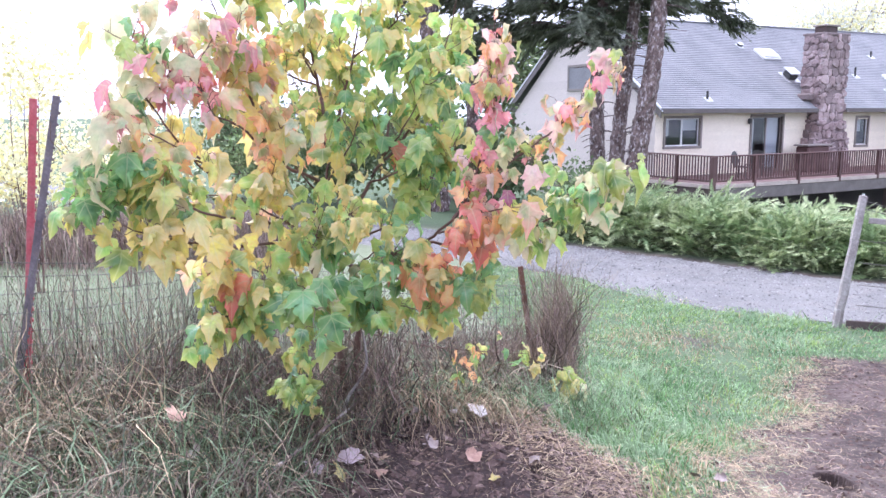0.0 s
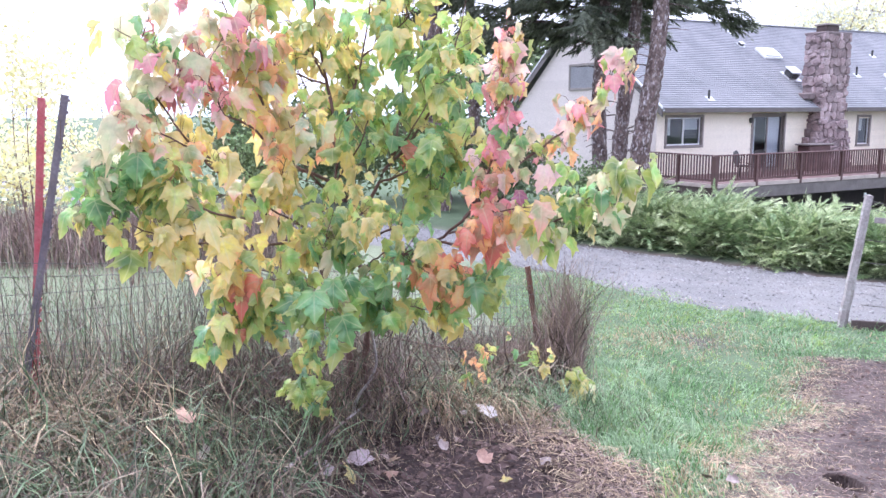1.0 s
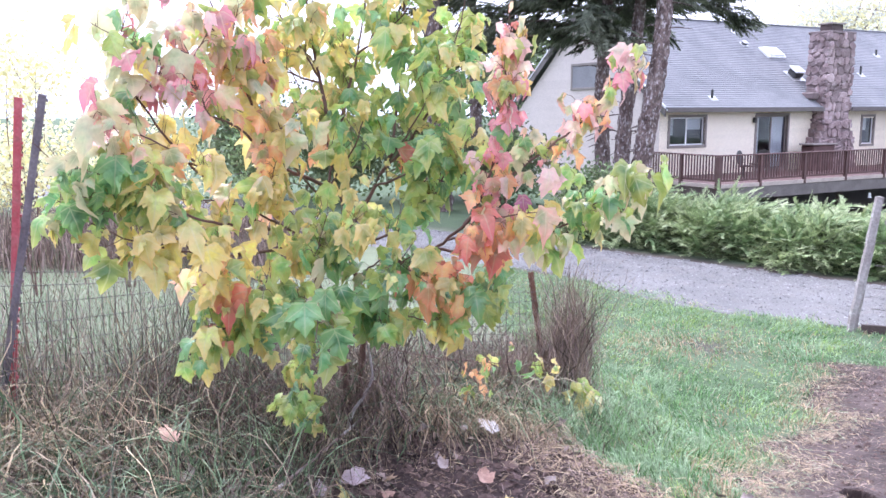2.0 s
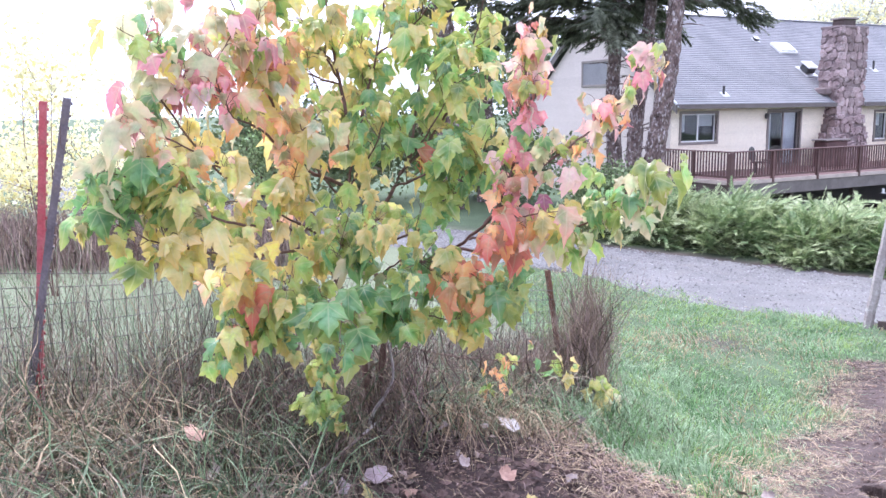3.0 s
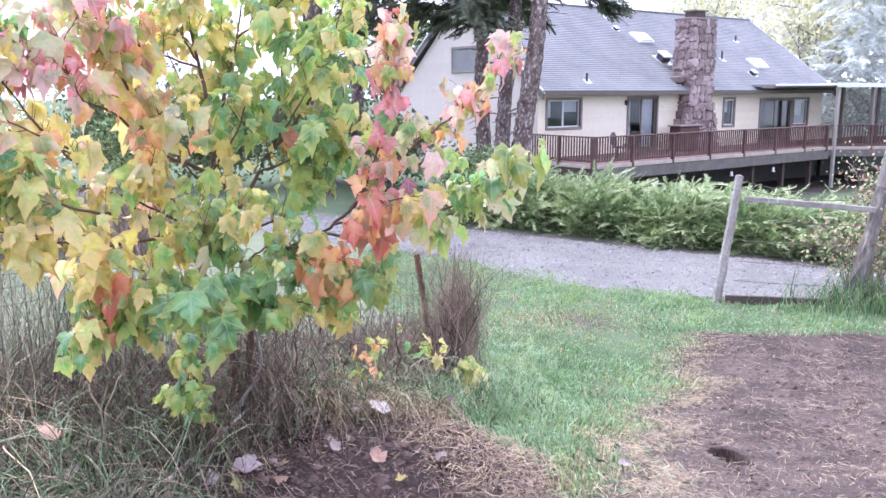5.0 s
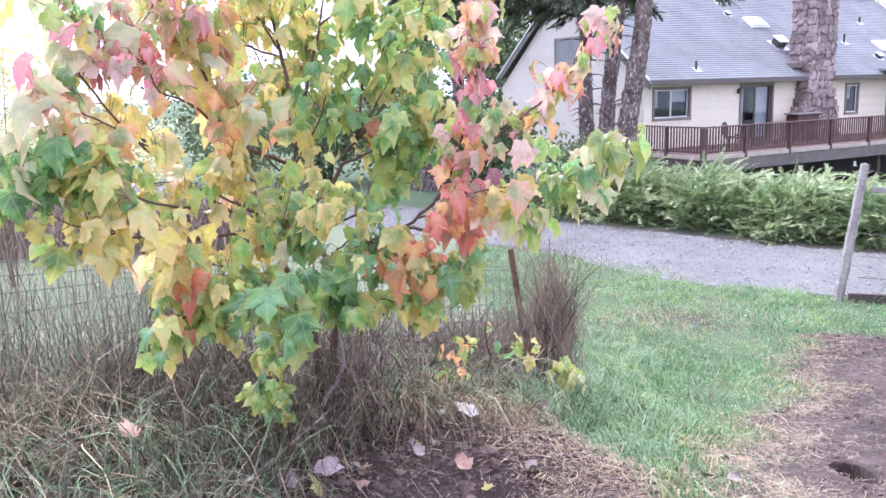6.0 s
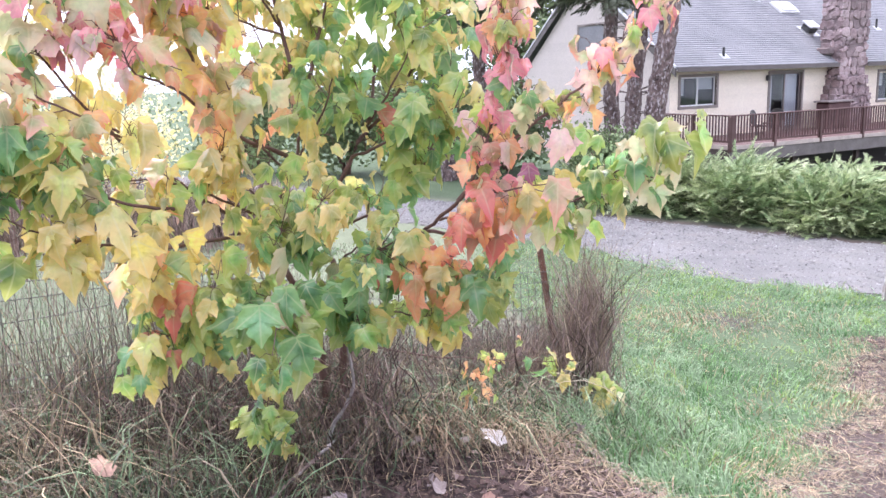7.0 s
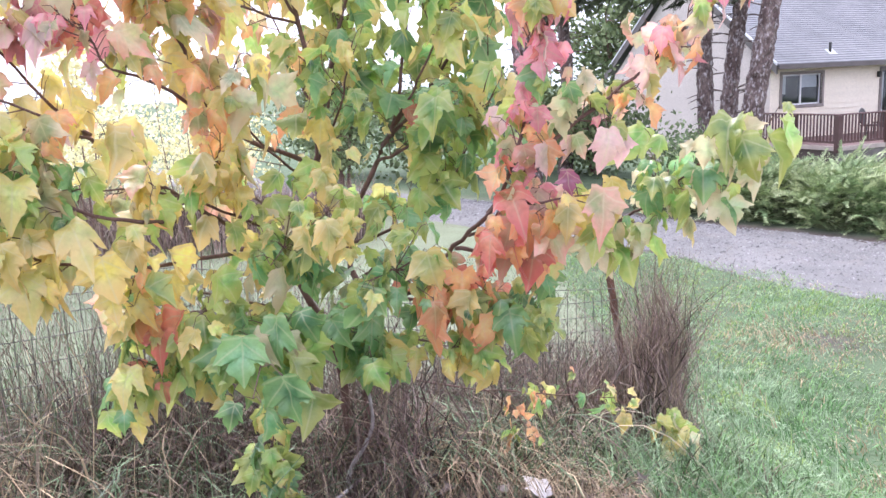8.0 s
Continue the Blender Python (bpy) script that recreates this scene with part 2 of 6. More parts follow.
# Lower walls coloured dark to stand for the shade under the deck.
UNDERDECK = material("under_deck_shade_wall", (0.075, 0.068, 0.068), (0.10, 0.09, 0.088), 1, 40, 0.8, 0.2)
CLOTH = material("curtain", (0.80, 0.79, 0.77), (0.70, 0.69, 0.68), 2, 40, 0.9, 0.1)
GLASS = bpy.data.materials.new("window_glass")
GLASS.use_nodes = True
gb = GLASS.node_tree.nodes["Principled BSDF"]
gb.inputs["Base Color"].default_value = (0.72, 0.76, 0.82, 1)
gb.inputs["Roughness"].default_value, gb.inputs["Transmission Weight"].default_value = 0.02, 1.0
SKYLIGHT = material("skylight_dome", (0.72, 0.74, 0.78), (0.80, 0.82, 0.85), 2, 40, 0.15, 0.0)

# ---- building helpers ----
ORIGIN = {}


def fast_mesh(name, verts, faces, mats, index=None, smooth=False, blade=None):
    """A mesh from arrays: faces all with the same number of corners."""
    me = bpy.data.meshes.new(name)
    verts, faces = np.asarray(verts, np.float32), np.asarray(faces, np.int32)
    me.vertices.add(len(verts))
    me.vertices.foreach_set("co", verts.ravel())
    me.loops.add(faces.size)
    me.loops.foreach_set("vertex_index", faces.ravel())
    me.polygons.add(len(faces))
    me.polygons.foreach_set("loop_start", np.arange(len(faces), dtype=np.int32) * faces.shape[1])
    for m in mats:
        me.materials.append(m)
    if index is not None:
        me.polygons.foreach_set("material_index", np.asarray(index, np.int32))
    me.polygons.foreach_set("use_smooth", np.full(len(faces), smooth))
    if blade is not None:
        me.uv_layers.new(name="blade").data.foreach_set("uv", np.asarray(blade, np.float32)[faces.ravel()].ravel())
    me.update(calc_edges=True)
    return me


def thing(name, base, label, category, group="", kind=""):
    ob = new(name)
    ob.location = base
    ob.empty_display_size = 0.2
    ORIGIN[ob] = Vector(base)
    return tagged(ob, label, category, group, kind)


def part(name, bm, mat, parent, label="", smooth=False):
    """Link a bmesh or mesh, whose vertices lie in the world, as one mesh object under a thing or a part."""
    if isinstance(bm, bpy.types.Mesh):
        me = bm
    else:
        me = bpy.data.meshes.new(name)
        bmesh.ops.recalc_face_normals(bm, faces=bm.faces)
        bm.to_mesh(me)
        bm.free()
        for p in me.polygons:
            p.use_smooth = smooth
    if mat is not None and not len(me.materials):
        me.materials.append(mat)
    o = ORIGIN[parent]
    me.transform(Matrix.Translation(-o))
    ob = new(name, me)
    ob.parent = parent
    ORIGIN[ob] = o
    return tagged(ob, label)


def piece(name, me, parent, m, label=""):
    """One piece that shares its mesh, at the world pose m."""
    ob = new(name, me)
    ob.parent = parent
    ob.matrix_basis = Matrix.Translation(-ORIGIN[parent]) @ m
    return tagged(ob, label)


def whole(name, me, label, category, group="", kind=""):
    return tagged(new(name, me), label, category, group, kind)


def box(bm, a, b, m=None, bevel=0.0):
    """A box from corner a to corner b, by the pose m."""
    r = bmesh.ops.create_cube(bm, size=1)
    vs = r["verts"]
    c, s = [(p + q) / 2 for p, q in zip(a, b)], [abs(q - p) for p, q in zip(a, b)]
    bmesh.ops.scale(bm, vec=s, verts=vs)
    bmesh.ops.translate(bm, vec=c, verts=vs)
    if bevel:
        es = list({e for v in vs for e in v.link_edges})
        vs = list({v for f in bmesh.ops.bevel(bm, geom=es, offset=bevel, segments=1, affect="EDGES")["faces"] for v in f.verts} | {v for v in vs if v.is_valid})
    if m is not None:
        bmesh.ops.transform(bm, matrix=m, verts=vs)
    return bm


def spline(pts, n=6):
    """Points along a smooth line through pts."""
    p = np.array([pts[0], *pts, pts[-1]], float)
    out = []
    for i in range(1, len(p) - 2):
        for s in np.linspace(0, 1, n, endpoint=False):
            a, b, c, d = p[i - 1], p[i], p[i + 1], p[i + 2]
            out.append(0.5 * (2 * b + (c - a) * s + (2 * a - 5 * b + 4 * c - d) * s**2 + (3 * b - a - 3 * c + d) * s**3))
    return np.array([*out, p[-2]])


def tube_arrays(line, r0, r1, sides=6, rough=0.0, seed=0):
    line = np.asarray(line, float)
    rng = np.random.default_rng(seed)
    t = np.gradient(line, axis=0)
    t /= np.linalg.norm(t, axis=1)[:, None] + 1e-9
    ref = np.where(np.abs(t[:, 2:3]) > 0.9, [[1.0, 0, 0]], [[0, 0, 1.0]])
    a = np.cross(t, ref)
    a /= np.linalg.norm(a, axis=1)[:, None]
    b = np.cross(t, a)
    r = np.linspace(r0, r1, len(line))
    ang = np.arange(sides) * 2 * np.pi / sides
    wob = 1 + rough * rng.normal(size=(len(line), sides))
    v = line[:, None] + (r[:, None] * wob)[..., None] * (np.cos(ang)[None, :, None] * a[:, None] + np.sin(ang)[None, :, None] * b[:, None])
    k, s = np.meshgrid(np.arange(len(line) - 1), np.arange(sides), indexing="ij")
    i0, i1 = k * sides + s, k * sides + (s + 1) % sides
    f = np.stack([i0, i1, i1 + sides, i0 + sides], -1).reshape(-1, 4)
    return v.reshape(-1, 3), f


def tube(name, line, r0, r1, mat, sides=6, rough=0.0, seed=0, smooth=True):
    v, f = tube_arrays(line, r0, r1, sides, rough, seed)
    return fast_mesh(name, v, f, [mat], smooth=smooth)


def joined(blocks):
    """Arrays of several pieces laid into one."""
    vs, fs, at = [], [], 0
    for v, f in blocks:
        vs.append(v)
        fs.append(f + at)
        at += len(v)
    return np.concatenate(vs), np.concatenate(fs)


def smooth01(x, a, b):
    s = np.clip((np.asarray(x, float) - a) / (b - a), 0, 1)
    return s * s * (3 - 2 * s)


# ---- ground ----
def ripple(x, y):
    return 0.012 * np.sin(3.1 * x + 1.3 * y) * np.cos(2.3 * y - 0.8 * x) + 0.008 * np.sin(7.7 * x - 5.1 * y)


HOLE = (2.29, 4.44)


def ground_z(x, y):
    """The yard falls gently to a level drive; past the drive it falls on towards the house."""
    x, y = np.asarray(x, float), np.asarray(y, float)
    z = np.interp(y, [-60, -4, 0.5, 3.3, 6.0, 8.5, 9.6, 11.0, 17.0, 40.0, 120.0], [0.8, 0.5, 0.18, -0.10, -0.45, -0.78, -0.88, -0.98, -1.0, -1.3, -1.6])
    z = z - 1.5 * smooth01(x, 2.0, 7.0) * smooth01(0.68 * x + 0.73 * y, 17.0, 25.0)
    z = z + 0.27 * np.exp(-(((x - 0.05) / 1.0) ** 2 + ((y - 4.15) / 0.7) ** 2))
    z = z + 0.15 * smooth01(-x, 0.7, 1.3) * smooth01(5.2 - y, 0, 1.0)
    z = z - 0.24 * smooth01(x, 0.95, 2.1) * smooth01(y, 2.4, 4.4) * smooth01(8.6 - y, 0, 2.4)
    near = smooth01(14 - np.abs(y - 5), 0, 6)
    z = z + ripple(x, y) * near
    r = np.hypot((x - HOLE[0]) / 0.088, (y - HOLE[1]) / 0.18)
    return z - 1.6 * (1 - smooth01(r, 0.90, 1.02)) + 0.02 * np.exp(-((r - 1.4) ** 2) * 5)


def drive_across(x, y):
    return 0.68 * x + 0.73 * y


def dirt_mask(x, y):
    """1 on the bare garden bed, 0 on the lawn."""
    edge = np.interp(y, [2.0, 3.5, 3.9, 4.65, 5.4, 5.9, 6.5, 6.9, 7.25, 7.7], [1.0, 1.18, 1.37, 1.70, 2.14, 2.6, 2.95, 3.05, 3.2, 3.55])
    edge = edge + 0.10 * np.sin(5.3 * y) + 0.06 * np.sin(11.0 * y + 1)
    back = 7.76 - 0.24 * (x - 4.1) * (x > 4.1) + 0.05 * np.sin(4 * x)
    return smooth01(x - edge, -0.12, 0.12) * smooth01(back - y, -0.12, 0.12)


def mulch_mask(x, y):
    """1 on the mulched foreground round the sapling."""
    edge = np.interp(y, [2.0, 3.2, 3.6, 4.0, 4.3], [1.0, 1.0, 0.92, 0.75, 0.45]) + 0.06 * np.sin(9 * y)
    back = 4.25 + 0.08 * np.sin(6 * x)
    left = -0.8 + 0.08 * np.sin(7 * y)
    return smooth01(edge - x, -0.1, 0.1) * smooth01(back - y, -0.12, 0.12) * smooth01(x - left, -0.1, 0.1) * smooth01(y + 0.2 * np.sin(4 * x), 1.6, 2.6)


def lawn_mask(x, y):
    m = (1 - dirt_mask(x, y)) * (1 - mulch_mask(x, y))
    left = np.interp(y, [2.0, 4.2, 4.8, 5.6, 7.0, 12.0], [0.9, 0.55, 0.85, 1.05, 1.0, 0.4])
    bare = 0.8 * np.exp(-(((x - 2.68) / 0.34) ** 2 + ((y - 8.5) / 0.40) ** 2))
    return m * (1 - bare) * smooth01(y, 1.9, 2.7) * smooth01(x - left, -0.12, 0.15) * smooth01(11.05 - 0.75 * smooth01(x, 2.6, 4.8) - drive_across(x, y), 0, 0.25)


def axis(fine, coarse):
    return np.unique(np.round(np.concatenate([fine, coarse]), 4))


gx = axis(np.concatenate([np.arange(-4, 8, 0.06), np.arange(2.15, 2.43, 0.01)]), np.concatenate([-4 - 0.5 * 1.35 ** np.arange(28), 8 + 0.5 * 1.35 ** np.arange(28)]))
gy = axis(np.concatenate([np.arange(1, 14, 0.06), np.arange(4.22, 4.66, 0.012)]), np.concatenate([1 - 0.5 * 1.4 ** np.arange(22), np.arange(14, 40, 0.5), 40 + 0.8 * 1.35 ** np.arange(27)]))
GX, GY = np.meshgrid(gx, gy)
gv = np.stack([GX, GY, ground_z(GX, GY)], -1).reshape(-1, 3)
ii, jj = np.meshgrid(np.arange(len(gx) - 1), np.arange(len(gy) - 1))
g0 = (jj * len(gx) + ii).ravel()
gf = np.stack([g0, g0 + 1, g0 + 1 + len(gx), g0 + len(gx)], -1)
SOIL = material("yard_ground", (0.042, 0.029, 0.029), (0.092, 0.066, 0.063), 1.9, 22, 0.95, 1.0, wear=(0.17, 0.13, 0.11), wear_amount=0.4)
ground_me = fast_mesh("ground", gv, gf, [SOIL], smooth=True)
turf = ground_me.color_attributes.new("turf", "FLOAT_COLOR", "POINT")
tx, ty = gv[:, 0], gv[:, 1]
beyond = smooth01(drive_across(tx, ty), 13.6, 14.2)
matted = smooth01(0.5 - np.abs(ty - (3.55 + (tx + 2.0) * 0.80)), -0.4, 0.2) * smooth01(0.8 - tx, 0, 0.4) * smooth01(tx, -6, -4)
weedy = (1 - 0.9 * matted) * np.maximum(smooth01(0.9 - tx, 0, 0.4) * smooth01(ty, 4.3, 5.5), 0.7 * smooth01(-0.7 - tx, 0, 0.6)) * (1 - beyond)
grassy = np.clip(lawn_mask(tx, ty) + beyond + smooth01(np.abs(tx - 1), 9, 14), 0, 1)
# Burrow walls take the dark mulch tone to stand for shade inside.
hole_shade = (np.hypot((tx - HOLE[0]) / 0.098, (ty - HOLE[1]) / 0.20) < 1.0) * 1.0
by_house = smooth01(-0.484 * (tx - 8.383) + 0.875 * (ty - 31.677), -5.0, -4.2) * smooth01(tx, 5.5, 6.5) * smooth01(60 - ty, 0, 5)
grassy = grassy * (1 - by_house)
cols = np.stack([grassy, np.clip(weedy, 0, 1), np.maximum(mulch_mask(tx, ty), hole_shade), np.ones_like(tx)], -1)
turf.data.foreach_set("color", cols.astype(np.float32).ravel())
# turf and pasture take over from bare soil where the ground is grown over
sn, sl = SOIL.node_tree.nodes, SOIL.node_tree.links
att = sn.new("ShaderNodeAttribute")
att.attribute_name = "turf"
sep = sn.new("ShaderNodeSeparateColor")
sl.new(att.outputs["Color"], sep.inputs[0])
spn = sn.new("ShaderNodeTexNoise")
spn.inputs["Scale"].default_value, spn.inputs["Detail"].default_value = 2.2, 6
pos = sn.new("ShaderNodeNewGeometry")
sl.new(pos.outputs["Position"], spn.inputs["Vector"])


def blend_in(fac, c1, c2, before):
    ramp = sn.new("ShaderNodeMix")
    ramp.data_type = "RGBA"
    ramp.inputs[6].default_value, ramp.inputs[7].default_value = (*c1, 1), (*c2, 1)
    sl.new(spn.outputs["Fac"], ramp.inputs[0])
    over = sn.new("ShaderNodeMix")
    over.data_type = "RGBA"
    sl.new(fac, over.inputs[0])
    sl.new(before, over.inputs[6])
    sl.new(ramp.outputs[2], over.inputs[7])
    return over.outputs[2]


base_in = sn["Principled BSDF"].inputs["Base Color"]
soil_col = base_in.links[0].from_socket
with_weed = blend_in(sep.outputs[1], (0.12, 0.125, 0.08), (0.20, 0.24, 0.155), soil_col)
# Turf tone kept dark to stand for shade between the lawn blades.
with_turf = blend_in(sep.outputs[0], (0.045, 0.075, 0.038), (0.105, 0.15, 0.078), with_weed)
with_mulch = blend_in(sep.outputs[2], (0.026, 0.017, 0.018), (0.075, 0.049, 0.045), with_turf)
sl.new(with_mulch, base_in)
whole("ground", ground_me, "sloping yard of bare soil, lawn and rough pasture", "ground", kind="structure")

# gravel drive
GRAVEL = material("gravel_drive", (0.138, 0.133, 0.135), (0.182, 0.175, 0.176), 0.9, 70, 0.9, 0.6, wear=(0.19, 0.17, 0.16), wear_amount=0.5)
rs = np.concatenate([np.arange(-16, 0, 0.5), np.arange(0, 14, 0.12), np.arange(14, 60, 1.0)])
rw = np.linspace(-1, 1, 25)
RS, RW = np.meshgrid(rs, rw)
ctr_x, ctr_y = 9.9 - 0.73 * RS, 7.62 + 0.68 * RS
half = 1.45 + 0.06 * np.sin(2.3 * RS) + 0.04 * np.sin(6.1 * RS + RW)
half = half + np.where(RW < 0, 0.75 * smooth01(10.0 - RS, 0, 3.0) - 0.12, -0.25)
rx, ry = ctr_x + 0.68 * RW * half, ctr_y + 0.73 * RW * half
rz = ground_z(rx, ry) + 0.02 * (1 - RW**4) + 0.004
rv = np.stack([rx, ry, rz], -1).reshape(-1, 3)
ii, jj = np.meshgrid(np.arange(len(rs) - 1), np.arange(len(rw) - 1))
r0 = (jj * len(rs) + ii).ravel()
whole("road", fast_mesh("road", rv, np.stack([r0, r0 + 1, r0 + 1 + len(rs), r0 + len(rs)], -1), [GRAVEL], smooth=True), "grey gravel driveway crossing below the yard", "road", kind="structure")


# ---- maple sapling ----
HALF = [(0.0, 0.0), (0.10, -0.04), (0.24, -0.05), (0.38, 0.02), (0.36, 0.09), (0.41, 0.165), (0.46, 0.245), (0.49, 0.37), (0.61, 0.585), (0.48, 0.565), (0.41, 0.625), (0.325, 0.575), (0.265, 0.585), (0.305, 0.69), (0.255, 0.78), (0.18, 0.84), (0.115, 0.94), (0.0, 1.14)]
OUTLINE = np.array(HALF + [(-x, y) for x, y in HALF[-2:0:-1]])
MIDDLE = np.array([0.0, 0.36])


def leaf_arrays(rng):
    """One lobed leaf with its stalk end at the origin and its tip at y = 1: bowed, folded on the midrib, wavy and uneven."""
    n = len(OUTLINE)
    rim = OUTLINE * [rng.uniform(0.82, 1.10), rng.uniform(0.94, 1.08)] + rng.normal(0, 0.012, (n, 2))
    inner = MIDDLE + (rim[::2] - MIDDLE) * rng.uniform(0.45, 0.58)
    flat = np.concatenate([[MIDDLE], inner, rim])
    x, y = flat[:, 0], flat[:, 1]
    fold, curl, twist = rng.uniform(-0.3, 1.1), rng.uniform(0.1, 1.3), rng.normal(0, 0.5)
    z = fold * np.sqrt(x**2 + 0.006) - 0.55 * curl * np.clip(y, 0, None) ** 2 - 0.8 * curl * x**2 + twist * x * y
    z = z + 0.07 * np.sin(9 * x + rng.uniform(0, 6)) + 0.05 * np.sin(8 * y + rng.uniform(0, 6))
    z[1:] += rng.normal(0, 0.022, len(z) - 1)
    k = len(inner)
    f = []
    for i in range(k):
        j, o = (i + 1) % k, 1 + k + 2 * i
        o1, o2 = o + 1, 1 + k + (2 * i + 2) % n
        f += [(0, 1 + i, 1 + j), (1 + i, o, o1), (1 + i, o1, 1 + j), (1 + j, o1, o2)]
    return np.column_stack([flat, z]), np.array(f), flat


class Tree:
    """Gathers the branches and the leaves of one tree."""

    def __init__(self, seed):
        self.rng = np.random.default_rng(seed)
        self.lines, self.leaves, self.stalks = [], [], []


def leaf_pose(at, tip, face, size):
    """4 x 4 array: origin at, y along tip, z towards face."""
    y = tip / np.linalg.norm(tip)
    z = face - y * np.dot(face, y)
    z /= np.linalg.norm(z) + 1e-9
    x = np.cross(y, z)
    m = np.eye(4)
    m[:3, 0], m[:3, 1], m[:3, 2], m[:3, 3] = x * size, y * size, z * size, at
    return m


CORE = np.array([-0.45, 4.2, 1.1])
LETTERS = "gdlyorpfbmu"
ZONES = []


def ripen(tones, x, y, z, r):
    """Leaves within about r of this place in the crown have turned to these tones."""
    ZONES.append((np.array([x, y, z]), r, tones))


def tone_at(rng, at, tones):
    """The tone of a leaf: that of the zone it hangs in, or one of its branch's own."""
    best, pick = rng.choice([1.0, 1.0, 1.0, 0.35]), tones
    for c, r, own in ZONES:
        d = (at - c) * [1, 0.35, 1]
        far = np.linalg.norm(d) / r * rng.uniform(0.75, 1.2)
        if far < best:
            best, pick = far, own
    return LETTERS.index(pick[int(rng.integers(len(pick)))])


def hang_leaf(tree, node, way, size, tones, stalk=0.07, droop=0.8):
    """One leaf on its stalk: the stalk leaves the twig sideways and up, the blade hangs from its end."""
    rng = tree.rng
    at = node + way * stalk * rng.uniform(0.6, 1.3) + [0, 0, rng.uniform(-0.01, 0.025)]
    tree.stalks.append((np.array([node, (node + at) / 2 + [0, 0, 0.012], at]), 0.0014))
    flat = way * [1, 1, 0.2]
    flat /= np.linalg.norm(flat) + 1e-6
    tip = flat * rng.uniform(0.15, 0.9) + np.array([0, 0, -droop]) + rng.normal(0, 0.22, 3)
    face = flat * 0.8 + np.array([0, -0.15, 0.55]) + rng.normal(0, 0.50, 3)
    tree.leaves.append((leaf_pose(at, tip, face, size), tone_at(rng, at, tones)))


def branch(tree, *pts, r=0.008, leaves=0, tones="", size=0.092, start=0.3, spread=0.16, droop=0.75):
    """A limb through pts; pairs of leaves along its outer part and on short side twigs."""
    rng = tree.rng
    leaves = round(leaves * 0.98)
    line = spline(pts, 6)
    line[1:-1] += rng.normal(0, 0.003, (len(line) - 2, 3))
    tree.lines.append((line, r * 0.85, max(0.0016, r * 0.22)))

    def on_line(s):
        i = s * (len(line) - 1)
        j = min(int(i), len(line) - 2)
        return line[j] + (line[j + 1] - line[j]) * (i - j), (line[j + 1] - line[j]) / (np.linalg.norm(line[j + 1] - line[j]) + 1e-9)

    def around(along):
        v = rng.normal(0, 1, 3)
        v -= along * np.dot(v, along)
        return v / (np.linalg.norm(v) + 1e-9)

    def grown():
        return size * rng.choice([0.45, 0.65, 0.8, 0.95, 1.1, 1.3]) * rng.uniform(0.85, 1.08)

    done = 0
    axis_share = int(leaves * 0.46)
    while done < axis_share:
        node, along = on_line(start + (1 - start) * rng.random() ** 0.85)
        v = around(along)
        for side in (1, -1):
            hang_leaf(tree, node, v * side * 0.85 + along * 0.35, grown(), tones, 0.45 * spread, droop)
            done += 1
    while done < leaves:
        node, along = on_line(start + (1 - start) * rng.random())
        out = node - CORE
        out[2] = abs(out[2]) * 0.3 + 0.1
        out /= np.linalg.norm(out) + 1e-6
        v = around(along) * 0.9 + along * 0.5 + out * 0.35
        v /= np.linalg.norm(v)
        long = spread * rng.uniform(0.5, 1.15)
        end = node + v * long + [0, 0, 0.12 * long]
        tree.stalks.append((np.array([node, (node + end) / 2 - [0, 0, 0.015 * long], end]), 0.0024))
        for k in range(int(min(leaves - done, rng.integers(3, 6)))):
            q = node + (end - node) * (1 - 0.32 * (k // 2) * rng.uniform(0.7, 1.1))
            w = around(v) * (-1 if k % 2 else 1) * 0.8 + v * 0.5
            hang_leaf(tree, q, w, grown(), tones, 0.055, droop)
            done += 1


def build_tree(tree, name, base, label, category, near_y, split, stem_count):
    """Stems and limbs as parts, the leaves nearest the path as parts, the rest joined."""
    top = thing(name, base, label, category)
    for k, (line, r0, r1) in enumerate(tree.lines):
        part("stem" if k < stem_count else "branch", tube("branch", line, r0 * 1.15, r1, BARK, 7, 0.05, k), None, top)
    tagged(part("petiole", fast_mesh("petiole", *joined([tube_arrays(p, r, r * 0.7, 3) for p, r in tree.stalks]), [BARK]), None, top), kind="stuff")
    rng = np.random.default_rng(77)
    order = sorted(tree.leaves, key=lambda q: q[0][1, 3])
    own = [q for q in order if q[0][1, 3] < near_y][:split]
    rest = order[len(own):]
    kinds = {}
    for k, (m, tone) in enumerate(own):
        key = (tone, k % 7)
        if key not in kinds:
            v, f, flat = leaf_arrays(rng)
            kinds[key] = fast_mesh("leaf", v, f, [LEAVES[tone]], smooth=True, blade=flat)
        piece("leaf", kinds[key], top, Matrix(m.tolist()))
    blocks, index, flats = [], [], []
    for m, tone in rest:
        v, f, flat = leaf_arrays(rng)
        flats.append(flat)
        blocks.append((v @ m[:3, :3].T + m[:3, 3], f))
        index += [tone] * len(f)
    if blocks:
        v, f = joined(blocks)
        crown = part("crown", fast_mesh("crown", v, f, LEAVES, index, smooth=True, blade=np.concatenate(flats)), None, top)
        tagged(crown, kind="stuff")
    return top


# where the crown has turned: outer left limbs, middle, right limbs, skirt
ripen("rpmbpf", -1.03, 3.50, 1.81, 0.12)
ripen("pbrmff", -1.09, 3.60, 2.06, 0.15)
ripen("dgfp", -1.26, 3.35, 1.92, 0.13)
ripen("ddgf", -0.43, 3.90, 0.89, 0.10)
ripen("gfpmdb", -1.35, 3.30, 1.64, 0.13)
ripen("oom", -1.28, 3.40, 1.49, 0.08)
ripen("ddggdf", -1.40, 3.25, 1.40, 0.20)
ripen("d", -1.19, 3.30, 1.69, 0.045)
